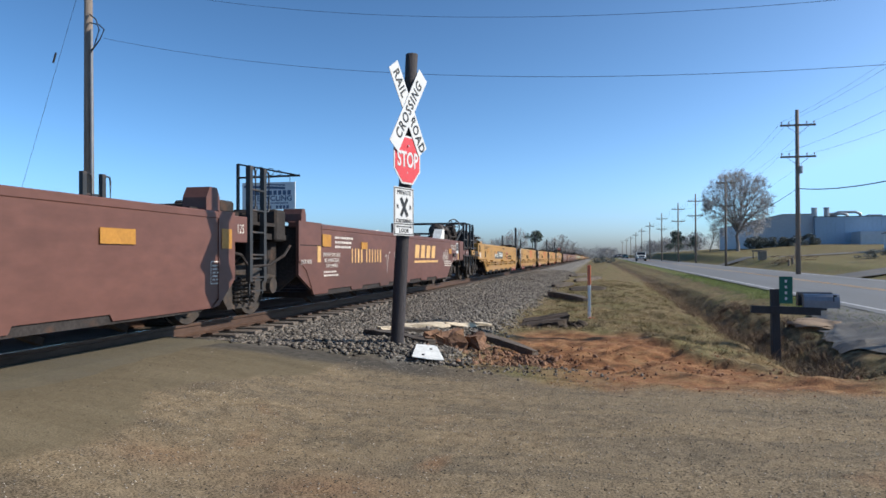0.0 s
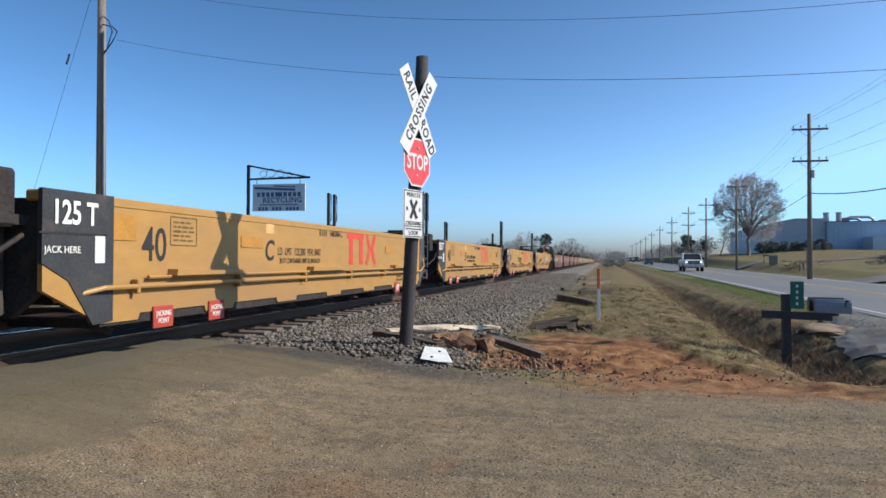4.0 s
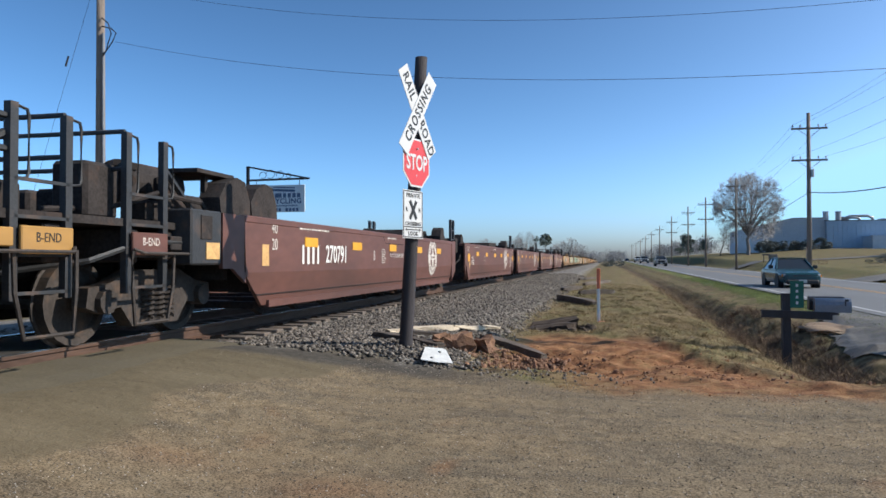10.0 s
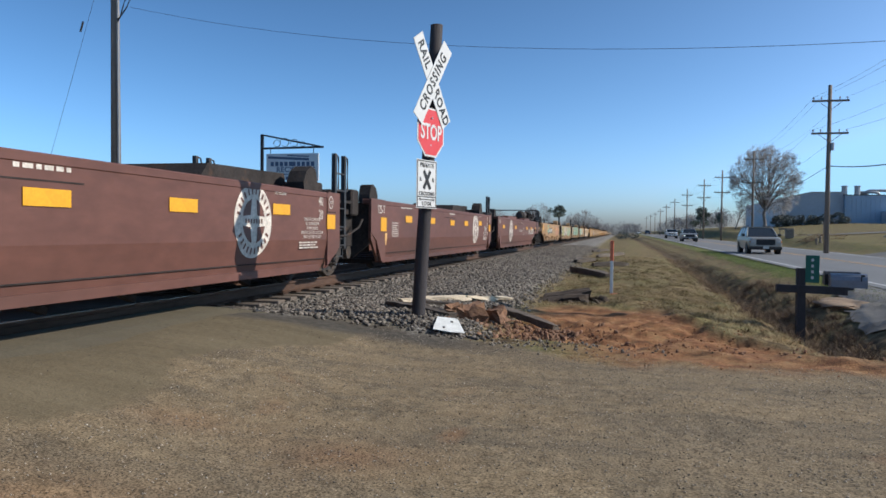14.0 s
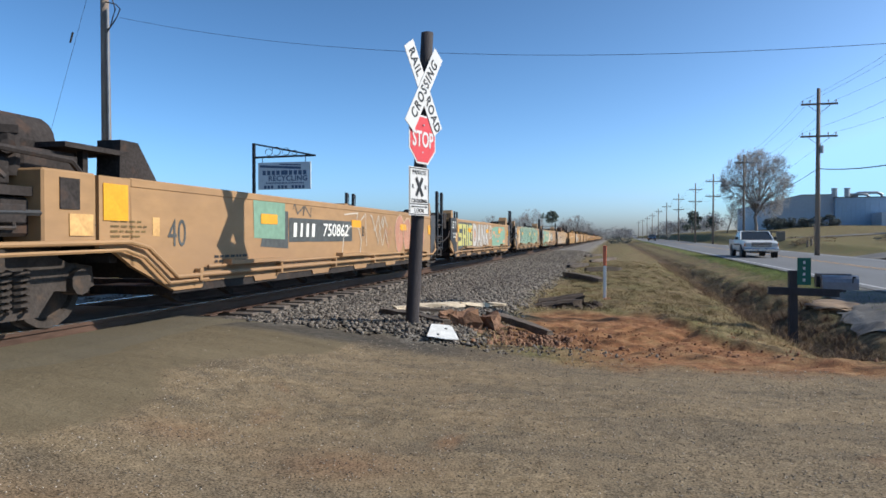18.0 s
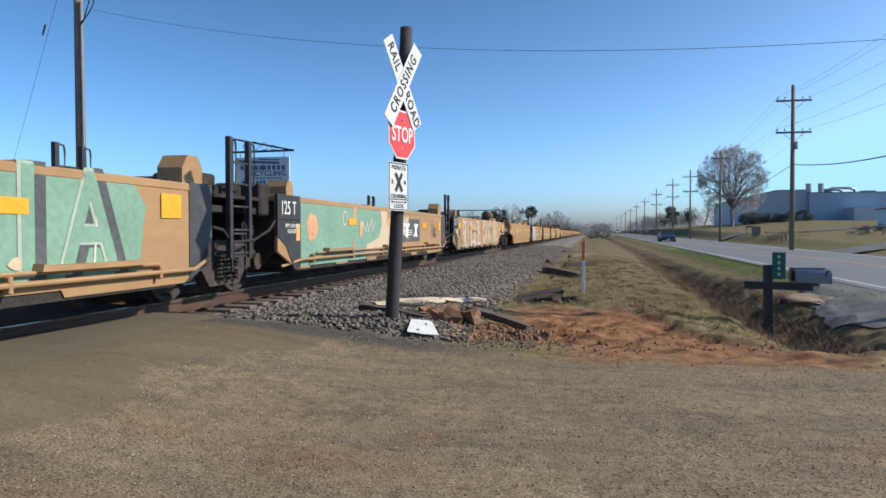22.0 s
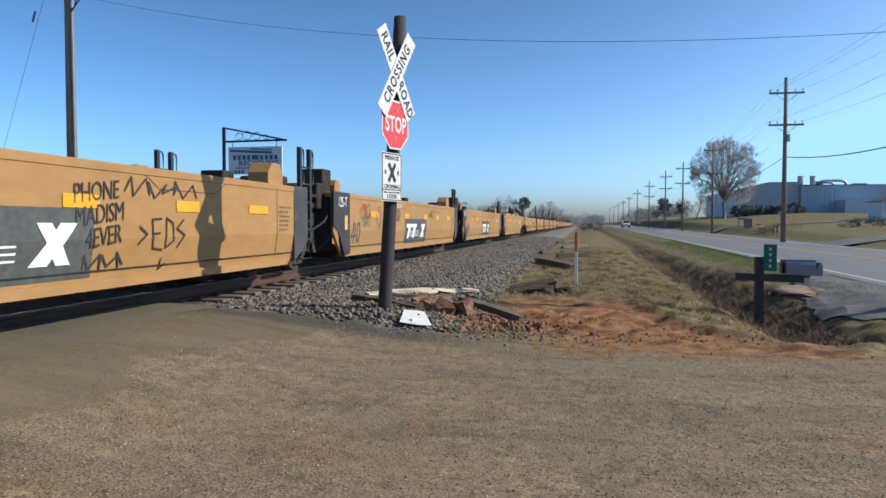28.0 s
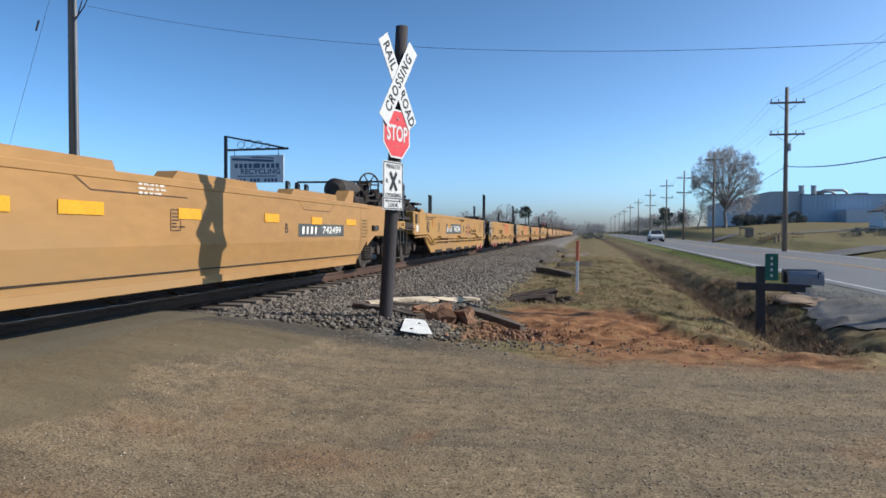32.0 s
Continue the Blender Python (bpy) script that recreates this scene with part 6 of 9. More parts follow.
        reflectors(u, [(-2.96, 1.14, .5, .14), (-.02, 1.15, .5, .14), (3.5, 1.13, .5, .14), (5.6, 1.12, .3, .26)], lift=.014)
    if idx == 4:
        words(u, "40", -5.65, .9, .46, "blackpaint", squeeze=.8)
        text_box(u, -5.3, .62, .4, .2, "blackpaint", 3)
        words(u, "LD  LMT  124,500  PER UNIT", -1.8, .96, .17, "blackpaint", squeeze=.8)
        words(u, "A", -.67, .93, .28, "blackpaint")
        mark(u, "number_panel", lambda b: rect(b, 2.0, 1.0, 2.36, .40), M["g_dark"], lift=.003)
        block_word(u, "DANK", 1.70, .90, 1.44, .68, (("g_cream", .065, .011, 0, 0, .56),))
        block_word(u, "ONE!", 4.56, .92, 1.38, .52, (("g_cream", .075, .011, 0, 0, .46),))
        mark(u, "graffiti_tag", lambda b: [stroke(b, [(y, 1.42), (y + .05 + d, .9), (y + .1 + d, .38)], w) for y, d, w in ((-4.9, .1, .09), (-4.3, -.15, .1), (-3.9, .1, .09), (-3.3, .2, .09), (-2.9, -.1, .1), (-2.5, .15, .09), (-2.05, .1, .1), (-1.6, .2, .09), (-1.2, .1, .1))], M["g_white"], lift=.006)
        mark(u, "graffiti_tag", lambda b: (stroke(b, [(-4.9, 1.4), (-4.4, 1.3), (-4.35, 1.0), (-4.8, .9), (-4.2, .42)], .10), stroke(b, [(-1.6, 1.40), (-1.15, 1.42), (-.9, 1.2), (-1.2, 1.0), (-.7, .9), (-.55, .5), (-1.1, .42)], .11), stroke(b, [(-3.1, .45), (-2.4, .6), (-1.6, .42)], .09)), M["g_white"], lift=.008)
        mark(u, "graffiti_tag", lambda b: (stroke(b, [(-2.7, 1.34), (-2.3, 1.30), (-1.9, 1.33), (-.9, 1.30)], .018), stroke(b, [(-2.7, 1.2), (-2.55, 1.18)], .018)), M["g_dark"], lift=.009)
        reflectors(u, [(-5.8, 1.19, .45, .17), (-3.02, 1.13, .52, .15), (.1, 1.14, .3, .15), (3.4, 1.12, .4, .14), (7.6, 1.17, .46, .42)], lift=.03)
        mark(u, "data_panel", lambda b: rect(b, 6.55, 1.05, .26, .15, .5), M["g_white"], lift=.006)
        mark(u, "sticker", lambda b: rect(b, 5.75, .62, .16, .22), M["reflector_dull"], lift=.006)


def dress_fold(u, idx):
    rnd = random.Random(90 + idx)
    if idx != 0:
        words(u, "125-T", -6.12, 1.32, .28, "white", lift=.02, squeeze=.8)
        mark(u, "sticker", lambda b: rect(b, -5.9, .92, .17, .28), M["tan_text"], True, .018)
    mark(u, "spray_number", lambda b: (stroke(b, [(-5.38, .92), (-5.5, .62), (-5.25, .66)], .05), stroke(b, [(-5.28, .9), (-5.35, .5)], .05), stroke(b, [(-5.06 + .1 * math.cos(a), .72 + .2 * math.sin(a)) for a in np.linspace(0, 6.28, 12)], .045)), M["g_dark"], True, .006)
    mark(u, "seam", lambda b: (rect(b, -4.95, .95, .012, 1.0), rect(b, 5.85, .95, .012, 1.0)), M["rail"], True)
    mark(u, "access_flap", lambda b: (stroke(b, [(-2.9, 1.46), (-2.6, 1.30), (-.9, 1.30)], .014), stroke(b, [(2.4, 1.46), (2.72, 1.28), (3.95, 1.28), (4.3, 1.46)], .010)), M["rail"], True)
    reflectors(u, [(-2.73, 1.12, .62, .13), (-.85, 1.11, .5, .13), (1.45, 1.11, .5, .13), (3.3, 1.10, .5, .13), (5.2, 1.10, .62, .12), (-3.9, 1.12, .62, .13)])
    print_block(u, -4.65, 1.26, .35, .16, 3, "redpaint", 3)
    print_block(u, -1.6, 1.36, .5, .14, 3, "offwhite", 4)
    print_block(u, 6.1, .98, .34, .42, 6, "faded_print", 5, .4)
    if idx in (1, 2, 3):
        words(u, " EDC"[idx], (0, -2.75, -2.5, -2.2)[idx], .95, .24, "blackpaint")
        owner_logo(u, -1.0, 1.62, .37, 1.04, True)
    if idx == 1:
        mark(u, "spray_fill", lambda b: poly(b, [(-5.9, .32), (-5.9, 1.46), (-2.95, 1.46), (-2.95, 1.1), (-2.6, 1.05), (-2.1, 1.02), (-1.85, .8), (-1.85, .5), (-2.1, .3)]), M["g_silver"], True, .005, "silver sprayed lettering with black outlines")
        mark(u, "spray_outline", lambda b: (stroke(b, [(-2.95, 1.46), (-2.95, 1.12), (-2.6, 1.06), (-2.1, 1.03), (-1.83, .8), (-1.83, .5), (-2.1, .3)], .03), stroke(b, [(-4.6, 1.42), (-4.2, .95), (-4.5, .4)], .05), stroke(b, [(-4.2, 1.4), (-3.9, .9), (-3.6, 1.1)], .05), stroke(b, [(-3.9, .9), (-3.8, .35)], .05), stroke(b, [(-2.3 + .22 * math.cos(a), .55 + .2 * math.sin(a)) for a in np.linspace(0, 6.28, 14)], .03), stroke(b, [(-2.5, .95), (-2.4, .78), (-2.3, .9), (-2.25, .75), (-2.15, .95)], .03), stroke(b, [(-1.75, .9), (-1.6, 1.3), (-1.2, 1.35), (-1.25, 1.0), (-1.6, .6)], .03)), M["g_black"], True, .010)
        for k, line in enumerate(("PHONE", "MADISM", "4EVER")):
            letter(line, .27, M["g_black"], u, side_at(HW + .010, 1.66 + .05 * k, 1.20 - .22 * k, 0) @ Matrix.Rotation(radians(6), 4, "Z"), shear=.18, squeeze=.78, space=.95)
        mark(u, "graffiti_tag", lambda b: [stroke(b, curl(rnd, 1.8, .52, .62, .16, 11), .026), stroke(b, curl(rnd, 2.75, 1.28, 1.3, .22, 15), .022), stroke(b, [(2.35, .86), (2.48, .78), (2.33, .68)], .026), stroke(b, [(2.75, .95), (2.58, .94), (2.6, .62), (2.78, .60)], .026), stroke(b, [(2.58, .78), (2.72, .79)], .024), stroke(b, [(2.85, .96), (2.84, .62), (3.0, .70), (2.98, .90), (2.85, .96)], .024), stroke(b, [(3.2, .94), (3.06, .84), (3.22, .76), (3.08, .62)], .024), stroke(b, [(2.78, .5), (2.74, .38), (2.86, .44)], .022)], M["g_black"], True, .009)
    if idx == 2:
        for y, z, w, r, n in ((-4.55, 1.18, .50, .13, 3), (-4.5, .98, .40, .10, 3), (-3.55, 1.05, .10, .20, 2), (-1.75, 1.13, .25, .12, 3), (2.3, 1.2, .5, .09, 4)):
            mark(u, "graffiti_tag", lambda b: stroke(b, [(y - w / 2 + w * q + r * math.cos(6.283 * n * q + 2.5) * .8, z + r * math.sin(6.283 * n * q + 2.5) * (1 + .35 * math.sin(9 * q))) for q in np.linspace(0, 1, 13 * n)], .018), M["g_dark"], True, .013)
    if idx == 3:
        mark(u, "graffiti_tag", lambda b: (stroke(b, curl(rnd, -3.6, 1.16, 1.0, .3, 10), .02), stroke(b, flowing([(-1.0, .9), (-.8, 1.2), (-.6, .95), (-.4, 1.1)]), .018)), M["g_black"], True, .013)
        mark(u, "graffiti_tag", lambda b: (
            stroke(b, flowing([(1.36, 1.165), (1.34, 1.29), (1.40, 1.41), (1.45, 1.36), (1.43, 1.23), (1.38, 1.155), (1.52, 1.19), (1.70, 1.20), (1.78, 1.10)]), .02),
            stroke(b, flowing([(1.74, 1.10), (1.905, 1.20), (2.07, 1.18), (2.11, 1.075), (2.02, .965), (1.83, .83), (1.84, .94), (1.80, 1.055), (1.74, 1.10)]), .022),
            stroke(b, [(1.735 + .085 * math.cos(a), .745 + .05 * math.sin(a)) for a in np.linspace(0, 6.283, 14)], .02)), M["g_dark"], True, .013)
        mark(u, "graffiti_tag", lambda b: (
            stroke(b, flowing([(2.72, 1.235), (2.65, 1.155), (2.68, 1.05), (2.79, 1.0), (2.84, 1.065), (2.80, 1.22), (2.77, 1.325), (2.86, 1.29), (2.87, 1.13), (2.95, 1.105), (3.05, 1.195), (3.04, 1.325), (2.94, 1.35), (2.92, 1.22), (2.95, 1.04)]), .02),
            stroke(b, [(2.97 + .045 * math.cos(a), 1.395 + .025 * math.sin(a)) for a in np.linspace(0, 6.283, 10)], .014),
            stroke(b, flowing([(3.26, 1.325), (3.40, 1.285), (3.29, 1.155), (3.47, 1.325), (3.56, 1.22), (3.45, 1.10), (3.38, .96), (3.47, .89), (3.59, 1.01), (3.69, .88), (3.68, 1.25), (3.62, 1.09)]), .02),
            stroke(b, [(3.24, 1.40), (3.31, 1.30), (3.40, 1.42), (3.47, 1.31)], .016),
            stroke(b, [(2.66, 1.43), (2.75, 1.25)], .018), stroke(b, flowing([(2.92, .91), (3.0, .94), (3.13, .955)]), .018), stroke(b, [(3.0, .96), (3.04, .88)], .014)), M["g_dark"], True, .014)
        text_box(u, 3.84, 1.27, .2, .17, "rail", 4)
        print_block(u, 1.85, 1.33, .55, .12, 3, "faded_print", 8)
    if idx == 4:
        number_panel(u, 2.48, 4.75, .93, .22, "742499", True, .1)
        words(u, "B", 1.99, .95, .22, "blackpaint")
        mark(u, "graffiti_tag", lambda b: stroke(b, curl(rnd, -4.0, 1.1, .5, .5, 8), .02), M["g_black"], True, .008)
        text_box(u, -1.15, 1.03, .2, .24, "rail", 5)
    if idx == 0:
        number_panel(u, -3.2, -1.2, .98, .24, "742499", True, .1)
        words(u, "A", -.9, .98, .22, "blackpaint")
        mark(u, "graffiti_tag", lambda b: stroke(b, curl(rnd, 2.6, .95, 1.4, .5, 12), .014), M["g_dark"], True, .008)


def dress_lead(u, idx):
    if idx == 2:
        words(u, "JACK HERE", -5.96, .84, .10, "offwhite", squeeze=.9, lift=.018)
        mark(u, "sticker", lambda b: rect(b, -5.4, .98, .16, .30), M["tan_text"], lift=.018)
        mark(u, "panel_seam", lambda b: (rect(b, -5.75, 1.12, .95, .016), rect(b, -5.28, 1.3, .016, .36)), M["under"], lift=.018)
        reflectors(u, [(-5.03, 1.22, .42, .22), (-2.88, 1.16, .4, .14), (6.2, 1.12, .42, .16)], "reflector_dull", .016)
        print_block(u, -4.14, 1.2, .9, .26, 3, "offwhite", 2)
        words(u, "3 INCH HF COMP SHOES\nNO. 24 BRAKE BEAM\n33 INCH WHEELS", -4.75, .86, .10, "offwhite", squeeze=.8)
        print_block(u, -4.75, .62, .8, .13, 2, "offwhite", 4)
        mark(u, "owner_marking", lambda b: glyphs(b, -3.7, -1.6, .95, .28, 10, (3,), 0, 5), M["tan_text"])
        words(u, "B", -.50, .93, .28, "offwhite", squeeze=.7)

        def logo(b):
            for k in range(4):
                rect(b, 1.72 + .66 * k, 1.08, .46, .36, .25)
            rect(b, 2.85, .80, 2.9, .06)
        mark(u, "logo", logo, M["tan_text"], label="faded yellow bars of an owner's logo")
        mark(u, "chalk_mark", lambda b: (stroke(b, flowing([(-1.34, .93), (-1.22, .95), (-1.17, .70), (-1.02, 1.0), (-.94, 1.04)]), .022), stroke(b, [(-1.17, .70), (-1.19, .56)], .02)), M["offwhite"])
        words(u, "2 INCH HF COMP SHOES\nNO. 24 BRAKE BEAM", 6.81, 1.25, .10, "offwhite", squeeze=.8)
        print_block(u, 5.9, .72, 1.2, .2, 3, "offwhite", 3)
        words(u, "L 261-6", 6.95, .85, .14, "offwhite")
        mark(u, "data_panel", lambda b: rect(b, 7.5, 1.24, .42, .36), M["sign_white"], lift=.006)
        mark(u, "data_panel_field", lambda b: (rect(b, 7.4, 1.27, .17, .24), rect(b, 7.6, 1.27, .17, .24)), M["endgrey"], lift=.009)
        mark(u, "sticker", lambda b: rect(b, 7.7, .95, .14, .22), M["tan_text"])
        mark(u, "chalk_mark", lambda b: stroke(b, curl(random.Random(3), 5.5, .95, .8, .5, 9), .03), M["offwhite"])
    elif idx == 1:
        reflectors(u, [(4.22, 1.13, .55, .16), (6.4, 1.16, .26, .26)], "reflector_dull", .016)
        text_box(u, 6.2, .72, .36, .28, "offwhite", 3)
        bm = B()
        box(bm, (1.47, 6.82, 1.3), (.03, .4, .36), bevel=.008)
        p = part("number_plate", bm, M["brown"], u)
        letter("125", .18, M["offwhite"], p, side_at(1.488, 6.82, 1.3), squeeze=.8)


DRESS = {"flat": dress_flat, "fold_brown": dress_brown, "flat_old": dress_old, "fold": dress_fold}
HW = 1.5
for i, u in enumerate(lead):
    dress_lead(u, i)
for n, us in enumerate(cars[:6]):
    for i, u in enumerate(us):
        bare = set(u.children)
        HW = WIDE.get(CARS[n][0], 1.5)
        if n < 4:
            DRESS[CARS[n][0]](u, i)
        elif CARS[n][0] == "flat":
            dress_flat(u, i)
        else:
            reflectors(u, [(-3.2, 1.15, .55, .15), (.2, 1.15, .55, .15), (3.4, 1.15, .55, .15)])
        off = -0.16 if (n, i) == (0, 3) else SHIFT.get((n, i), 0.0)
        if off:
            for c in set(u.children) - bare:
                c.matrix_basis = Matrix.Translation((0, -off, 0)) @ c.matrix_basis

# ---- crossing sign ----
DRIVES = []


def crossing_sign():
    th = new("crossing_sign")
    tagged(th, "railroad crossbuck and stop sign on a dark creosoted post", "road sign")
    gz = float(height(-2.45, 8.85))
    th.matrix_basis = pose(-2.50, 8.85, gz)
    bm = B()
    lean = Vector((0.055, 0.0, 1)).normalized()
    n = 10
    rings = []
    rnd = random.Random(2)
    for k in range(12):
        z = -0.15 + k * (3.93 - gz + 0.15) / 11
        r = 0.092 - 0.010 * k / 11
        c = lean * z
        rings.append([bm.verts.new((c.x + r * math.cos(2 * math.pi * j / n) * rnd.uniform(.97, 1.03), c.y + r * math.sin(2 * math.pi * j / n) * rnd.uniform(.97, 1.03), z)) for j in range(n)])
    for a, c in zip(rings, rings[1:]):
        for j in range(n):
            bm.faces.new((a[j], a[(j + 1) % n], c[(j + 1) % n], c[j]))
    bm.faces.new(rings[-1])
    part("post", bm, M["post_dark"], th, smooth=True)
    turn = Matrix.Rotation(radians(-18), 4, "Z")

    def face(z, off):
        c = lean * (z - gz)
        return Matrix.Translation(c) @ turn @ Matrix.Translation((off + 0.012, -0.17, 0)) @ SIDE
    zc = 3.18

    def blade(name, ang, off, label):
        bm = B()
        box(bm, (0, 0, 0), (1.22, 0.229, 0.008), bevel=0.002)
        ob = part(name, bm, M["sign_white"], th, label)
        ob.matrix_basis = face(zc, off) @ Matrix.Rotation(radians(ang), 4, "Z")
        return ob
    b1 = blade("crossbuck_blade", -56, 0.090, "white blade with black lettering")
    letter("RAIL", 0.19, M["sign_black"], b1, pose(-0.36, 0, 0.006), bold=0.004, space=1.12, squeeze=0.85)
    letter("ROAD", 0.19, M["sign_black"], b1, pose(0.36, 0, 0.006), bold=0.004, space=1.12, squeeze=0.85)
    b2 = blade("crossbuck_blade", 56, 0.099, "white blade with black lettering")
    letter("CROSSING", 0.19, M["sign_black"], b2, pose(0, 0, 0.006), bold=0.004, space=1.25, squeeze=0.85)
    for nm, rad, mtl, off, lab in (("stop_sign", 0.33, "sign_white", 0.112, "red octagonal stop sign with white border"), ("red_field", 0.305, "sign_red", 0.101, "")):
        bm = B()
        bmesh.ops.create_cone(bm, cap_ends=True, segments=8, radius1=rad, radius2=rad, depth=0.006, matrix=Matrix.Rotation(radians(22.5), 4, "Z"))
        ob = part(nm, bm, M[mtl], th if nm == "stop_sign" else st, lab)
        if nm == "stop_sign":
            st = ob
            ob.matrix_basis = face(2.54, off)
        else:
            ob.matrix_basis = pose(0, 0, 0.003)
    letter("STOP", 0.27, M["sign_white"], st, pose(0, -0.005, 0.009), bold=0.006, squeeze=0.74)
    bm = B()
    box(bm, (0, 0, 0), (0.46, 0.61, 0.006), bevel=0.002)
    pv = part("private_crossing_sign", bm, M["sign_white"], th, "white private crossing sign with black letters")
    pv.matrix_basis = face(1.89, 0.1)
    bm = B()
    for x, y, w, h in ((0, 0.288, 0.43, 0.012), (0, -0.288, 0.43, 0.012), (-0.212, 0, 0.012, 0.588), (0.212, 0, 0.012, 0.588), (0, -0.16, 0.43, 0.012)):
        box(bm, (x, y, 0.005), (w, h, 0.003))
    part("border", bm, M["sign_black"], pv)
    bm = B()
    for a in (57, -57):
        box(bm, (0, 0.055, 0.006 if a > 0 else 0.008), (0.27, 0.05, 0.003), rz=a)
    part("crossbuck_symbol", bm, M["sign_black"], pv)
    letter("PRIVATE", 0.075, M["sign_black"], pv, pose(0, 0.235, 0.006), bold=0.001, space=1.15)
    letter("R", 0.075, M["sign_black"], pv, pose(-0.145, 0.055, 0.006), bold=0.001)
    letter("R", 0.075, M["sign_black"], pv, pose(0.145, 0.055, 0.006), bold=0.001)
    letter("CROSSING", 0.07, M["sign_black"], pv, pose(0, -0.122, 0.006), bold=0.001, space=1.1)
    letter("LOOK", 0.075, M["sign_black"], pv, pose(0, -0.245, 0.006), bold=0.001, space=1.15)
    bm = B()
    box(bm, (0, -0.193, 0.006), (0.30, 0.012, 0.003))
    for s in (-1, 1):
        prism(bm, [(s * 0.18, -0.193), (s * 0.145, -0.173), (s * 0.145, -0.213)], "z", 0.005, 0.008)
    part("arrow", bm, M["sign_black"], pv)
    for z in (3.18, 2.72, 2.38, 2.12, 1.68):
        shared("bolt", "bolt", lambda: (lambda b: (bmesh.ops.create_cone(b, cap_ends=True, segments=6, radius1=0.012, radius2=0.012, depth=0.012), b)[-1])(B()), M["steel"], th, face(z, 0.108 if z > 3 else 0.122 if z > 2.3 else 0.108))


crossing_sign()


# ---- mailbox and its post ----
def mailbox_stand():
    th = new("mailbox_post")
    tagged(th, "dark timber cross-shaped mailbox post leaning beside the ditch", "post")
    bm = B()
    prism(bm, [(2.855, -0.55), (2.985, -0.55), (2.965, 0.77), (2.845, 0.77)], "y", 12.53, 12.66)
    part("upright", bm, M["post_dark"], th)
    bm = B()
    prism(bm, [(2.53, 0.38), (2.53, 0.50), (3.66, 0.475), (3.68, 0.44), (3.58, 0.43), (3.58, 0.35)], "y", 12.50, 12.60)
    part("crossbeam", bm, M["post_dark"], th)
    bm = B()
    box(bm, (3.06, 12.52, 0.76), (0.20, 0.012, 0.44), rz=-6)
    g = part("number_plate", bm, M["sign_green"], th, "green reflective number plate with white bars")
    bm = B()
    for k in range(4):
        box(bm, (3.06, 12.512, 0.905 - 0.095 * k), (0.035, 0.004, 0.045), rz=-6)
    part("number_bar", bm, M["sign_white"], g)
    mb = new("mailbox")
    tagged(mb, "dented grey tin mailbox on the crossbeam", "mailbox")
    bm = B()
    prof = [(-0.12, 0), (0.12, 0), (0.12, 0.12), (0.105, 0.18), (0.06, 0.215), (0, 0.225), (-0.06, 0.215), (-0.105, 0.18), (-0.12, 0.12)]
    prism(bm, prof, "y", -0.25, 0.25)
    b = part("box", bm, M["mailbox"], mb)
    bm = B()
    prism(bm, [(x * 1.05, z * 1.03 - 0.003) for x, z in prof], "y", -0.27, -0.25)
    d = part("door", bm, M["mailbox"], mb)
    bm = B()
    box(bm, (0, -0.28, 0.19), (0.03, 0.02, 0.03))
    part("latch", bm, M["steel"], d)
    bm = B()
    box(bm, (0.128, 0.16, 0.16), (0.008, 0.015, 0.10))
    box(bm, (0.128, 0.18, 0.20), (0.008, 0.05, 0.03))
    part("flag", bm, M["sign_black"], mb, "dark flag")
    mb.matrix_basis = pose(3.62, 12.62, 0.472, 0, 1, -97)
    mb2 = tagged(new("mailbox"), "dark older mailbox behind the grey one", "mailbox")
    part("box", one(lambda b: prism(b, prof, "y", -0.25, 0.25)), M["iron"], mb2)
    part("door", one(lambda b: prism(b, [(x * 1.05, z * 1.03 - 0.003) for x, z in prof], "y", -0.27, -0.25)), M["iron"], mb2)
    mb2.matrix_basis = pose(3.60, 12.89, 0.490, 0, 1, -97)
    part("bearer", one(lambda b: box(b, (3.60, 12.80, .462), (.16, .5, .05))), M["post_dark"], th)


mailbox_stand()


def marker_post():
    th = new("marker_post")
    tagged(th, "thin white utility marker with an orange top, in the verge", "marker post")
    x, y = -0.11, 15.4
    z = float(height(x, y))
    bm = B()
    box(bm, (x, y, z + 0.34), (0.065, 0.02, 0.74), bevel=0.004)
    part("stake", bm, M["marker_white"], th)
    bm = B()
    box(bm, (x, y, (z + 0.71 + 1.14) / 2), (0.072, 0.024, 1.14 - z - 0.71), bevel=0.008)
    part("cap", bm, M["marker_red"], th, "orange-red plastic cap")
    bm = B()
    bmesh.ops.create_cone(bm, cap_ends=True, segments=10, radius1=0.12, radius2=0.06, depth=0.03, matrix=pose(x + 0.06, y - 0.03, z + 0.012))
    part("base_ring", bm, M["marker_red"], th)


marker_post()


# ---- poles, wires ----
def wire(bm, a, b, sag, r=0.012, n=14):
    a, b = Vector(a), Vector(b)
    pipe(bm, [a.lerp(b, k / n) - Vector((0, 0, sag * 4 * (k / n) * (1 - k / n))) for k in range(n + 1)], r, 4)


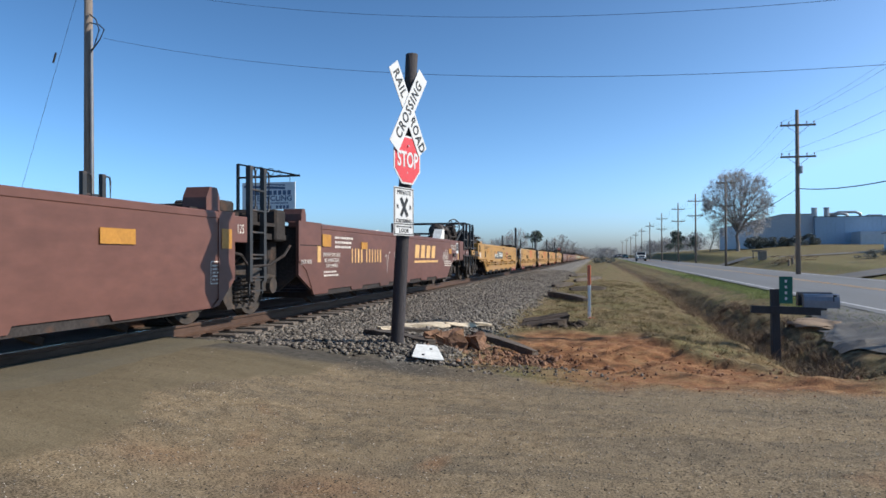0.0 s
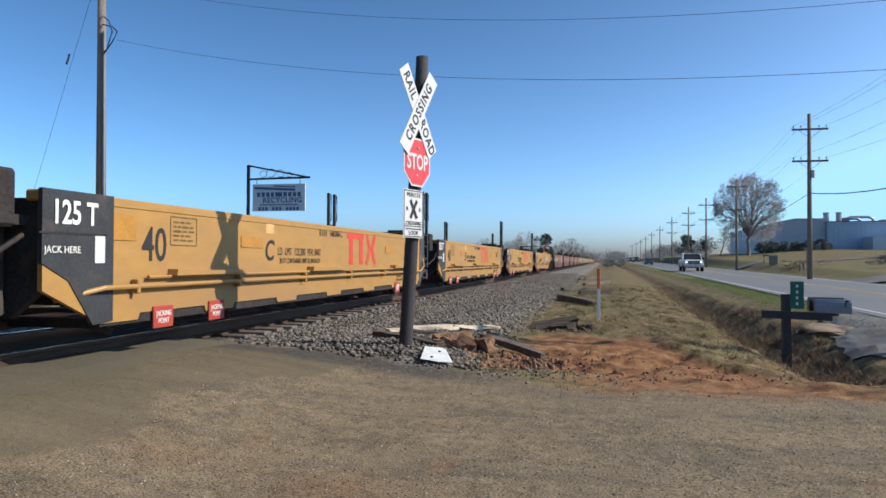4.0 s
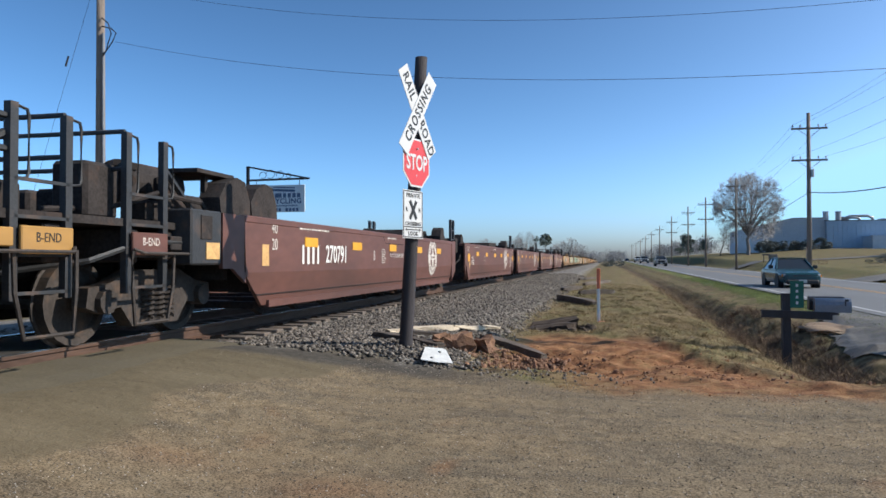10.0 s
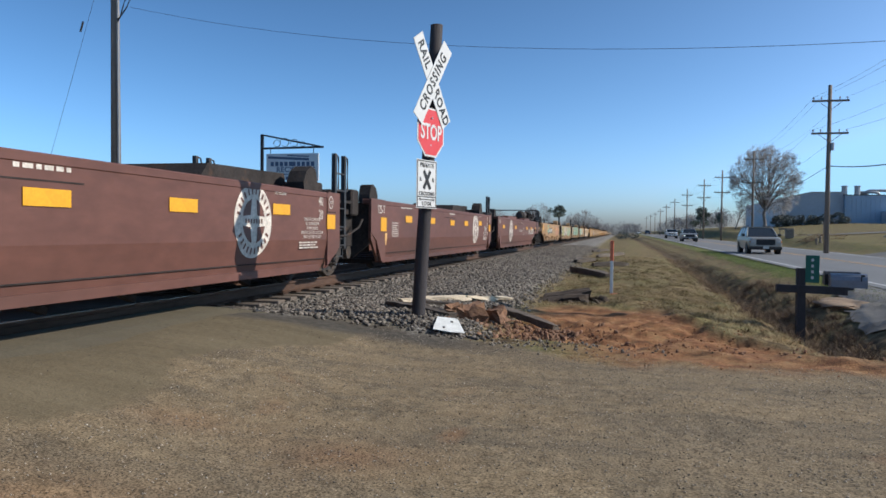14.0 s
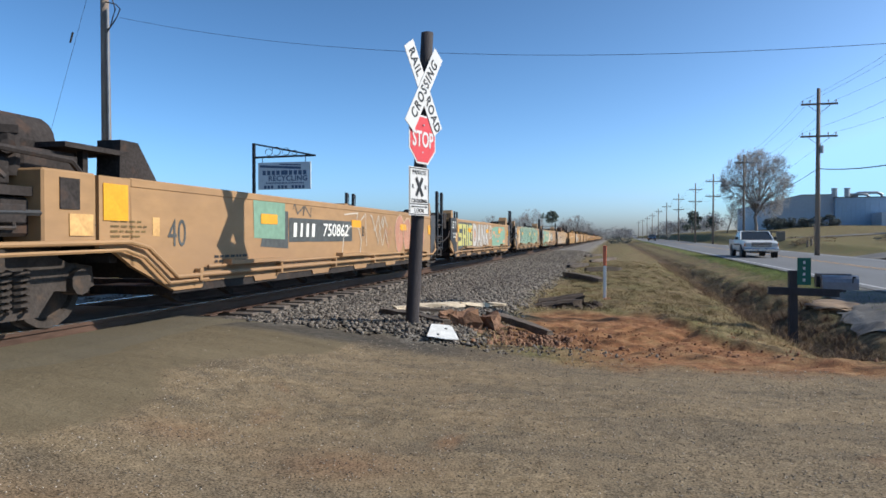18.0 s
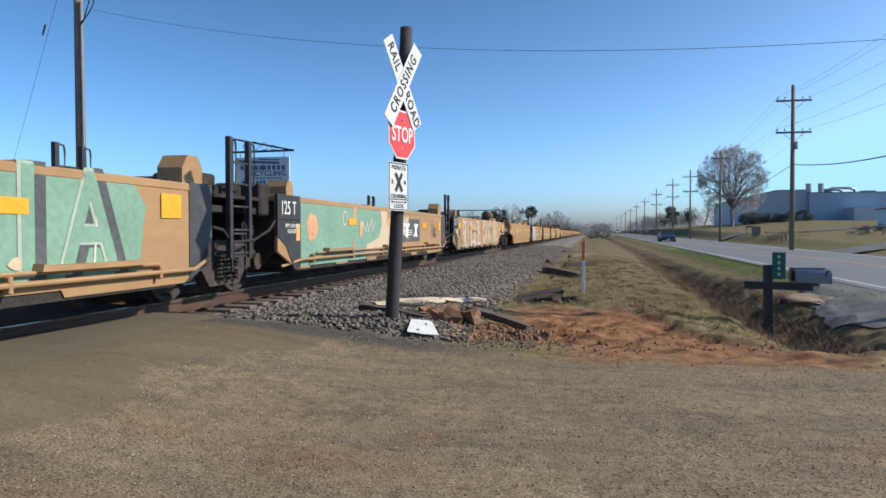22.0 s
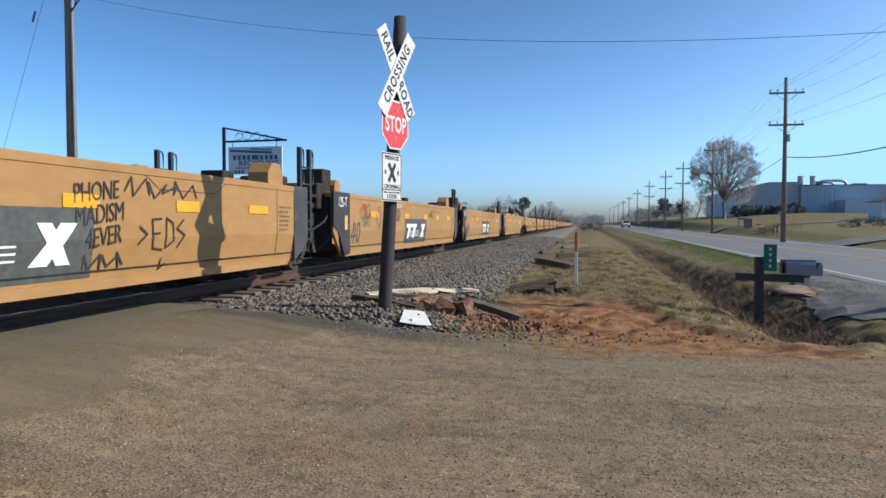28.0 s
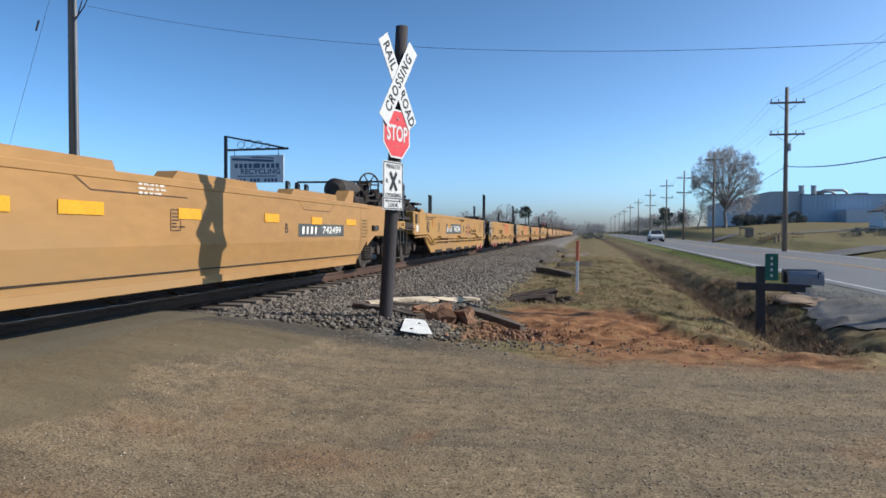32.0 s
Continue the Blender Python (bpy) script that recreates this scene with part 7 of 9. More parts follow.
def power_pole(x, y, top, arms, r=0.15, lean=0.0):
    th = new("utility_pole")
    tagged(th, "weathered wooden utility pole with crossarms and insulators" if arms else "plain weathered wooden utility pole", "utility pole", "utility poles along the highway" if arms else "")
    z0 = float(height(x, y))
    bm = B()
    rod(bm, (x, y, z0 - 0.3), (x + lean, y, top), r, 12, r * 0.68)
    part("shaft", bm, M["pole"], th, smooth=True)
    for za in arms:
        bm = B()
        box(bm, (x, y - r, za), (2.2, 0.10, 0.12))
        arm = part("crossarm", bm, M["pole"], th)
        for k in (-1.0, -0.55, 0.55, 1.0):
            shared("insulator", "insulator", lambda: (lambda b: (rod(b, (0, 0, 0), (0, 0, 0.1), 0.02, 6), rod(b, (0, 0, 0.08), (0, 0, 0.2), 0.055, 8, 0.035), b)[-1])(B()), M["insul"], arm, pose(x + k, y - r, za + 0.06))
        bm = B()
        for k in (-0.7, 0.7):
            rod(bm, (x + k, y - r - 0.03, za - 0.05), (x, y - r - 0.03, za - 0.6), 0.015, 5)
        part("brace", bm, M["pole"], arm)
    return th


ROW = [(13.25, 51, 11.1, (10.05, 7.95)), (15.05, 88, 10.95, (10.0, 7.3)), (14.9, 112, 10.8, (9.7, 7.5)), (14.6, 132, 10.95, (9.8, 7.7)), (14.3, 160, 10.9, (9.6, 7.4)),
       (14.4, 195, 10.6, (9.5,)), (14.4, 228, 10.4, (9.4,)), (14.5, 262, 10.2, (9.2,)), (14.6, 300, 10.2, (9.2,)), (14.8, 345, 10.4, (9.4,)), (15.0, 400, 10.6, (9.6,))]
for x, y, top, arms in ROW:
    power_pole(x, y, top, arms, 0.17 if y < 60 else 0.14)
p1 = [o for o in scene.objects if o.name == "utility_pole"][0]
bm = B()
rod(bm, (13.45, 50.9, 6.85), (13.45, 50.9, 7.35), 0.11, 12)
part("transformer", bm, M["duct"], p1, "small grey transformer can")


def spans():
    row = [(13.3, 14, 11.0, (10.0, 7.9))] + ROW[:9]
    for (xa, ya, ta, aa), (xb, yb, tb, ab) in zip(row, row[1:]):
        bm = B()
        for k in (-1.0, -0.55, 1.0):
            wire(bm, (xa + k, ya, aa[0] + 0.26), (xb + k, yb, ab[0] + 0.26), 0.6, 0.007)
        if len(aa) > 1 and len(ab) > 1:
            for k in (-1.0, 1.0):
                wire(bm, (xa + k, ya, aa[1] + 0.26), (xb + k, yb, ab[1] + 0.26), 0.6, 0.007)
        tagged(link("power_line", bm, M["wire"]), "thin sagging power wires between poles", "wire", "wires along the highway")
    bm = B()
    wire(bm, (13.25, 51, 5.85), (13.4, 14, 5.9), 1.1, 0.028)
    tagged(link("telephone_cable", bm, M["wire"]), "black telephone cable sagging between poles", "cable")
    bm = B()
    wire(bm, (13.25, 51, 5.85), (22.0, 128, 7.3), 0.6, 0.022)
    tagged(link("service_cable", bm, M["wire"]), "service cable running to the factory", "cable")


power_pole(13.3, 14, 11.0, (10.0, 7.9), 0.17)
spans()


def left_pole():
    x, y = -17.45, 21.9
    th = power_pole(x, y, 12.5, (), 0.19, -0.10)
    bm = B()
    rod(bm, (x + 0.20, y - 0.1, 0.3), (x + 0.11, y - 0.1, 9.4), 0.045, 8)
    part("conduit", bm, M["conduit"], th, "grey conduit on the pole")
    bm = B()
    for k, (w, h) in enumerate(((0.75, 0.95), (0.55, 1.25))):
        pipe(bm, [(x + 0.1, y - 0.12, 8.55 + 0.1 * k), (x + 0.3, y - 0.2, 8.7), (x + w * 0.8, y - 0.25, 9.0), (x + w, y - 0.25, 9.3), (x + w * 0.7, y - 0.2, 9.5 + 0.2 * k), (x + 0.05, y - 0.1, h + 8.7)], 0.022, 6)
    part("drip_loop", bm, M["wire"], th, "black looping service wires")
    bm = B()
    wire(bm, (x + 0.7, y - 0.2, 9.02), (13.3, 14.0, 5.15), 1.22, 0.0055, 28)
    tagged(link("service_cable", bm, M["wire"]), "long service cable sagging across the crossing", "cable")
    bm = B()
    wire(bm, (x, y, 11.25), (13.3, 14.0, 6.57), 1.48, 0.005, 28)
    tagged(link("power_line", bm, M["wire"]), "upper wire spanning the crossing", "wire")
    bm = B()
    rod(bm, (x - 0.1, y, 12.0), (-21.6, 22.0, 0.2), 0.006, 5)
    g = tagged(link("guy_wire", bm, M["wire"]), "taut guy wire behind the rails", "guy wire")
    bm = B()
    rod(bm, (-19.02, 21.95, 8.35), (-18.9, 21.95, 8.72), 0.035, 6)
    part("strain_insulator", bm, M["wire"], g)


left_pole()


def recycling_sign():
    th = new("hanging_sign")
    tagged(th, "pale blue recycling sign hung from a black iron bracket", "sign")
    y = 28.0
    z0 = float(height(-15.0, y))
    bm = B()
    box(bm, (-15.0, y, (z0 + 5.38) / 2), (0.11, 0.11, 5.38 - z0))
    part("pole", bm, M["iron"], th)
    bm = B()
    rod(bm, (-15.0, y, 5.36), (-12.2, y, 4.80), 0.035, 6)
    rod(bm, (-15.0, y, 4.77), (-12.15, y, 4.80), 0.045, 6)
    br = part("bracket", bm, M["iron"], th)
    bm = B()
    for c, r in ((-14.3, 0.16), (-13.95, 0.2), (-13.5, 0.17), (-13.1, 0.11)):
        pipe(bm, [(c + r * math.cos(a), y, 4.84 + r * 0.9 + r * 0.9 * math.sin(a)) for a in np.linspace(-2.2, 3.6, 12)], 0.014, 5)
    part("scroll", bm, M["iron"], br)
    bm = B()
    box(bm, (-13.57, y, 3.96), (2.44, 0.06, 1.16), bevel=0.01)
    bd = part("board", bm, M["sign_blue"], th)
    for x in (-14.6, -12.6):
        bm = B()
        rod(bm, (x, y, 4.5), (x, y, 4.78), 0.015, 5)
        part("hanger", bm, M["iron"], th)
    front = Matrix(((1, 0, 0, 0), (0, 0, -1, 0), (0, 1, 0, 0), (0, 0, 0, 1)))
    letter("RECYCLING", 0.31, M["sign_ink"], bd, Matrix.Translation((-13.4, y - 0.034, 3.84)) @ front, bold=0.008, space=1.05, squeeze=1.05)
    bm = B()
    rnd = random.Random(4)
    for x, z, w, h in ((-13.75, 4.33, 1.9, 0.10), (-13.3, 4.43, 1.0, 0.05)):
        box(bm, (x, y - 0.034, z), (w, 0.006, h), ry=3)
    for k in range(10):
        box(bm, (-14.5 + k * 0.215 - (0.06 if k > 4 else 0), y - 0.034, 4.09), (0.15, 0.006, 0.19))
    for k in range(26):
        box(bm, (-14.4 + k * 0.068, y - 0.034, 3.65), (0.045, 0.006, 0.06))
    for k in range(12):
        if k not in (3, 7):
            box(bm, (-14.45 + k * 0.16, y - 0.034, 3.48), (0.11, 0.006, 0.14))
    part("small_lettering", bm, M["sign_ink"], bd)


recycling_sign()


# ---- spoil, timbers and litter by the crossing ----
def lump(bm, c, s, rnd, sub=1):
    r = bmesh.ops.create_icosphere(bm, subdivisions=sub, radius=1)
    q = Euler((rnd.uniform(0, 6), rnd.uniform(0, 6), rnd.uniform(0, 6))).to_matrix()
    for v in r["verts"]:
        v.co = q @ Vector((v.co.x * s[0], v.co.y * s[1], v.co.z * s[2])) * rnd.uniform(0.78, 1.15) + Vector(c)


def timber(a, b, w, h, material, label, name="timber", rough=0.012):
    rnd = random.Random(int(abs(a[0]) * 100 + abs(b[1]) * 10))
    a, b = Vector(a), Vector(b)
    d = (b - a)
    bm = B()
    n = 7
    q = d.to_track_quat("X", "Z")
    rings = []
    for k in range(n):
        c = a.lerp(b, k / (n - 1))
        e = 0.6 if k in (0, n - 1) else 1.0
        rings.append([bm.verts.new(c + q @ Vector((rnd.uniform(-.03, .03), sy_ * w / 2 * e + rnd.uniform(-rough, rough), sz_ * h / 2 * e + rnd.uniform(-rough, rough)))) for sy_, sz_ in ((-1, -1), (1, -1), (1, 1), (-1, 1))])
    for p, c in zip(rings, rings[1:]):
        for j in range(4):
            bm.faces.new((p[j], p[(j + 1) % 4], c[(j + 1) % 4], c[j]))
    bm.faces.new(rings[0][::-1])
    bm.faces.new(rings[-1])
    return tagged(link(name, bm, material), label, "timber")


def gz_(x, y, o=0.0):
    return float(height(x, y)) + o


timber((-3.1, 10.05, gz_(-3.1, 10.05, .05)), (-2.3, 11.2, gz_(-2.3, 11.2, .07)), 0.13, 0.08, M["wood_pale"], "split pale timber lying on the ballast edge", rough=0.02)
timber((-2.35, 11.1, gz_(-2.35, 11.1, .07)), (-1.8, 12.5, gz_(-1.8, 12.5, .06)), 0.10, 0.06, M["wood_pale"], "long pale splinter of timber on the ballast edge", rough=0.02)
timber((-3.2, 9.7, gz_(-3.2, 9.7, .03)), (-2.1, 9.15, gz_(-2.1, 9.15, .03)), 0.2, 0.14, M["tie"], "old creosoted tie half buried in ballast", "old_tie")
timber((-2.9, 10.0, gz_(-2.9, 10.0, .03)), (-1.9, 10.35, gz_(-1.9, 10.35, .05)), 0.18, 0.12, M["tie"], "broken dark tie among the ballast", "old_tie")
timber((-1.85, 10.87, gz_(-1.85, 10.87, .08)), (-0.79, 9.75, gz_(-0.79, 9.75, .08)), 0.15, 0.09, M["tie"], "dark plank lying across the clay spoil", "plank")
for a, b in (((-1.45, 23.9), (-0.25, 20.9)), ((-1.0, 37.4), (0.35, 42.8)), ((-1.7, 30.0), (-1.0, 33.0)), ((-0.9, 27.5), (0.4, 28.4)), ((-1.6, 48.0), (-0.6, 52.0))):
    timber((*a, gz_(*a, .1)), (*b, gz_(*b, .1)), 0.24, 0.17, M["tie"], "discarded creosoted tie lying in the verge grass", "old_tie")


def spoil():
    rnd = random.Random(11)
    # broken brown blocks of earth and timber
    for c, sz, ang in (((-1.92, 9.62), (0.34, 0.26, 0.30), 20), ((-1.66, 9.80), (0.30, 0.22, 0.24), -25), ((-2.15, 9.35), (0.22, 0.18, 0.20), 40)):
        bm = B()
        bmesh.ops.create_cube(bm, size=1, matrix=pose(c[0], c[1], gz_(*c, sz[2] * 0.3), 14, -12, ang) @ Matrix.Diagonal((*sz, 1)))
        bmesh.ops.subdivide_edges(bm, edges=bm.edges[:], cuts=2, use_grid_fill=True)
        for v in bm.verts:
            v.co += Vector([rnd.uniform(-.035, .035) for _ in range(3)])
        tagged(link("broken_block", bm, M["earth_block"]), "broken brown block of rotted timber in the spoil", "block")

    def heap(name, n, cx, cy, sx_, sy_, sizes, material, label, category):
        bm = B()
        for k in range(n):
            x, y = rnd.gauss(cx, sx_), rnd.gauss(cy, sy_)
            if y < apron_edge(x) - 0.15 + rnd.uniform(-.2, .1) or x < -2.2 or x > 3.2:
                continue
            r = rnd.choice(sizes) * rnd.uniform(.7, 1.25)
            lump(bm, (x, y, gz_(x, y, r * 0.2)), (r, r * .75, r * .6), rnd)
        tagged(link(name, bm, material), label, category, kind="stuff")
    heap("rubble", 600, -1.05, 9.4, 0.45, 0.42, (0.010, 0.014, 0.02, 0.027, 0.035, 0.05), M["earth_block"], "dark reddish-brown rubble and broken clods", "rubble")
    heap("clay_clods", 700, 0.6, 9.4, 1.0, 1.1, (0.005, 0.007, 0.010, 0.013, 0.019), M["clod"], "loose orange clay crumbs", "rubble")
    heap("grey_rubble", 260, -0.8, 8.2, 0.8, 0.25, (0.008, 0.012, 0.018, 0.025), M["stone"], "grey broken stone along the edge of the crossing", "rubble")
    heap("trench_clods", 300, 1.7, 8.75, 0.9, 0.22, (0.010, 0.014, 0.02, 0.03), M["earth_block"], "brown clods in the small trench", "soil")
    # dark hole edge clods beside the verge
    bm = B()
    for k in range(70):
        a = rnd.uniform(0, 6.28)
        x, y = -0.8 + 0.5 * math.cos(a) * rnd.uniform(.7, 1.3), 14.2 + 0.65 * math.sin(a) * rnd.uniform(.7, 1.3)
        r = rnd.uniform(.03, .10)
        lump(bm, (x, y, gz_(x, y, r * .3)), (r, r * .9, r * .7), rnd)
    tagged(link("dark_clods", bm, M["earth_dark"]), "dark upturned soil clods around a hole", "soil", kind="stuff")
    for c, sz, ang in (((-1.1, 14.1), (0.95, 0.3, 0.26), 14), ((-0.75, 13.95), (0.40, 0.3, 0.34), -30), ((-0.95, 14.6), (0.9, 0.3, 0.3), 8)):
        bm = B()
        bmesh.ops.create_cube(bm, size=1, matrix=pose(c[0], c[1], gz_(*c, sz[2] * 0.30), 8, -9, ang) @ Matrix.Diagonal((*sz, 1)))
        bmesh.ops.subdivide_edges(bm, edges=bm.edges[:], cuts=2, use_grid_fill=True)
        for v in bm.verts:
            v.co += Vector([rnd.uniform(-.03, .03) for _ in range(3)])
        tagged(link("tie_stub", bm, M["earth_dark"]), "charred dark stub of a railway tie in the pit", "timber")
    bm = B()
    bmesh.ops.create_icosphere(bm, subdivisions=3, radius=1)
    for v in bm.verts:
        k = 1 + 0.18 * math.sin(5 * v.co.x + 3 * v.co.y) + 0.1 * math.sin(9 * v.co.y + 4 * v.co.z)
        v.co = Vector((4.75 + v.co.x * .55 * k, 16.6 + v.co.y * 1.0 * k, gz_(4.75, 16.6, .0) + v.co.z * .08 * k))
    tagged(link("dirt_mound", bm, M["tan_dirt"]), "low heap of tan clay on the edge of the asphalt", "dirt")
    # dropped metal sheet
    bm = B()
    pts = [(-0.20, -0.42), (-0.09, 0.40), (0.14, 0.44), (0.18, 0.36), (0.20, -0.40), (0.02, -0.46)]
    prism(bm, [(p[0], p[1] * 0.62) for p in pts], "z", 0, 0.006)
    sh = link("metal_sheet", bm, M["sheet_white"])
    sh.matrix_basis = pose(-2.06, 8.60, gz_(-2.06, 8.6, 0.05), 12, 8, 22)
    tagged(sh, "bent white-grey metal sheet lying beside the post", "sheet")
    bm = B()
    for x, y in ((-.05, -.15), (.08, .1)):
        bmesh.ops.create_cone(bm, cap_ends=True, segments=8, radius1=0.018, radius2=0.018, depth=0.012, matrix=pose(x, y, 0.008))
    part("rivet", bm, M["plastic"], sh)


spoil()


# ---- loose stone and grass ----
def scatter_stones(name, pts, rmin, rmax, material, label, category, seed, flat=0.7, sink=0.2):
    """Many small faceted stones in one mesh; each is a squashed octahedron with jittered corners."""
    rs = np.random.RandomState(seed)
    n = len(pts)
    base = np.array([(1, 0, 0), (-1, 0, 0), (0, 1, 0), (0, -1, 0), (0, 0, 1), (0, 0, -1)], float)
    tri = np.array([(0, 2, 4), (2, 1, 4), (1, 3, 4), (3, 0, 4), (2, 0, 5), (1, 2, 5), (3, 1, 5), (0, 3, 5)])
    r = rs.uniform(rmin, rmax, n)
    v = base[None] * rs.uniform(0.65, 1.25, (n, 6, 1)) + rs.uniform(-.22, .22, (n, 6, 3))
    # random turn about two axes
    a, b = rs.uniform(0, 6.28, n), rs.uniform(0, 6.28, n)
    ca, sa, cb, sb = np.cos(a), np.sin(a), np.cos(b), np.sin(b)
    x, y, z = v[..., 0], v[..., 1], v[..., 2] * 0.85
    y2, z2 = y * cb[:, None] - z * sb[:, None], y * sb[:, None] + z * cb[:, None]
    x3, y3 = x * ca[:, None] - y2 * sa[:, None], x * sa[:, None] + y2 * ca[:, None]
    v = np.stack([x3, y3, z2 * flat], -1) * r[:, None, None]
    zz = height(pts[:, 0], pts[:, 1]) + r * flat * (0.5 - sink)
    v += np.concatenate([pts, zz[:, None]], 1)[:, None, :]
    f = (np.arange(n)[:, None, None] * 6 + tri[None]).reshape(-1, 3)
    me = bpy.data.meshes.new(name)
    me.vertices.add(n * 6)
    me.vertices.foreach_set("co", v.astype(np.float32).ravel())
    me.loops.add(f.size)
    me.loops.foreach_set("vertex_index", f.astype(np.int32).ravel())
    me.polygons.add(len(f))
    me.polygons.foreach_set("loop_start", np.arange(0, f.size, 3, dtype=np.int32))
    me.update(calc_edges=True)
    me.materials.append(material)
    return tagged(new(name, me), label, category, kind="stuff")


rs = np.random.RandomState(8)


def ballast():
    def cloud(n, x0, x1, y0, y1):
        return np.stack([rs.uniform(x0, x1, n), rs.uniform(y0, y1, n)], 1)
    p = np.concatenate([cloud(19000, -5.4, -1.4, 7.0, 16), cloud(21000, -5.4, -1.4, 16, 32), cloud(18000, -5.4, -1.5, 32, 62), cloud(4000, -9.6, -5.4, 8.0, 30)])
    e = apron_edge(p[:, 0]) + rs.normal(0, 0.10, len(p))
    lim = -1.75 + 0.3 * wobble(p[:, 0], p[:, 1], 1.0, 4.0) + rs.normal(0, 0.22, len(p))
    p = p[(p[:, 1] > e) & (p[:, 0] < lim) & ~((p[:, 1] > 16) & (np.abs(p[:, 0] + 6.25) < .5))]
    scatter_stones("ballast", p, 0.022, 0.052, M["stone"], "grey crushed-stone ballast along the track", "ballast", 3)
    q = cloud(15000, -4.2, 5.0, 1.5, 9.0)
    q = q[q[:, 1] < apron_edge(q[:, 0]) + 0.2]
    keep = rs.uniform(0, 1, len(q)) < (1 - 0.97 * ground_masks(q[:, 0], q[:, 1])["smooth"])
    scatter_stones("gravel", q[keep], 0.003, 0.009, M["pebble"], "fine loose gravel on the dirt crossing", "gravel", 4)
    q = cloud(9000, -5.0, 5.0, 1.5, 8.6)
    q = q[(q[:, 1] < apron_edge(q[:, 0]) + 0.1) & (rs.uniform(0, 1, len(q)) < (1 - 0.85 * ground_masks(q[:, 0], q[:, 1])["smooth"]))]
    scatter_stones("dark_gravel", q, 0.003, 0.0075, M["dark_pebble"], "scattered dark stones on the dirt crossing", "gravel", 5)


ballast()


def blades(name, pts, hmin, hmax, wid, material, label, seed, spread=0.5):
    rr = np.random.RandomState(seed)
    n = len(pts)
    h = rr.uniform(hmin, hmax, n)
    a = rr.uniform(0, 6.28, n)
    w = wid * rr.uniform(.6, 1.4, n)
    lean = rr.normal(0, spread, (n, 2)) * h[:, None]
    z = height(pts[:, 0], pts[:, 1]) - 0.01
    dx, dy = np.cos(a) * w / 2, np.sin(a) * w / 2
    b0 = np.stack([pts[:, 0] - dx, pts[:, 1] - dy, z], 1)
    b1 = np.stack([pts[:, 0] + dx, pts[:, 1] + dy, z], 1)
    t = np.stack([pts[:, 0] + lean[:, 0], pts[:, 1] + lean[:, 1], z + h], 1)
    t1 = t + np.stack([dx, dy, 0 * dx], 1) * 0.25
    quads_ = np.stack([b0, b1, t1, t], 1).reshape(-1, 3)
    ob = quads(name, quads_, n, material)
    return tagged(ob, label, "grass", kind="stuff")


def verge():
    def cloud(n, x0, x1, y0, y1):
        return np.stack([rs.uniform(x0, x1, n), rs.uniform(y0, y1, n)], 1)

    def keepers(p, key, lo):
        m = ground_masks(p[:, 0], p[:, 1])
        worn = (np.abs(p[:, 0] - cut_edge(p[:, 1]) - .3) < .5) & (p[:, 1] < 11.5) & (rs.uniform(0, 1, len(p)) < .75)
        ok = (m["apron"] < 0.3) & (m["clay"] < 0.35) & (m["grit"] < 0.4) & ~worn
        return p[ok & (m[key] > lo)] if key else p[ok]
    p = np.concatenate([cloud(30000, -1.8, 3.6, 8.4, 18), cloud(26000, -1.8, 4.2, 18, 40)])
    blades("dry_grass", keepers(p, None, 0), 0.02, 0.075, 0.009, M["grass_dry"], "short dry brown verge grass", 1, 0.8)
    p = np.concatenate([cloud(14000, -1.8, 3.0, 12, 36), cloud(24000, 4.4, 6.3, 14, 50)])
    blades("green_grass", keepers(p, "green", 0.3), 0.025, 0.085, 0.009, M["grass_green"], "green grass along the highway edge", 2, 0.6)
    p = np.concatenate([cloud(16000, 2.4, 5.2, 8.7, 18), cloud(12000, 2.6, 5.0, 18, 45)])
    m = ground_masks(p[:, 0], p[:, 1])
    on_flare = (p[:, 0] > 4.1) & (p[:, 1] < 15)
    p = p[(m["weedy"] > 0.25) & (m["apron"] < .3) & ~on_flare]
    tufts = np.stack([rs.uniform(2.3, 4.3, 90), rs.uniform(8.8, 24, 90)], 1)
    q = np.repeat(tufts, 60, 0) + rs.normal(0, 0.07, (90 * 60, 2))
    blades("weed_tufts", q[(ground_masks(q[:, 0], q[:, 1])["apron"] < .3)], 0.08, 0.26, 0.010, M["weed_shadow"], "clumps of dead weeds in the ditch, toned dark as shadow pockets", 5, 0.7)
    spots = np.stack([rs.uniform(-1.2, 2.6, 260), rs.uniform(10.5, 34, 260)], 1)
    q = np.repeat(spots, 40, 0) + rs.normal(0, 0.06, (260 * 40, 2))
    m = ground_masks(q[:, 0], q[:, 1])
    blades("verge_tufts", q[(m["apron"] < .3) & (m["clay"] < .3)], 0.03, 0.11, 0.009, M["grass_dark"], "darker olive tufts in the verge", 6, 0.9)
    blades("ditch_weeds", p, 0.04, 0.16, 0.010, M["weed"], "matted dead brown weeds in the ditch", 3, 0.9)


verge()

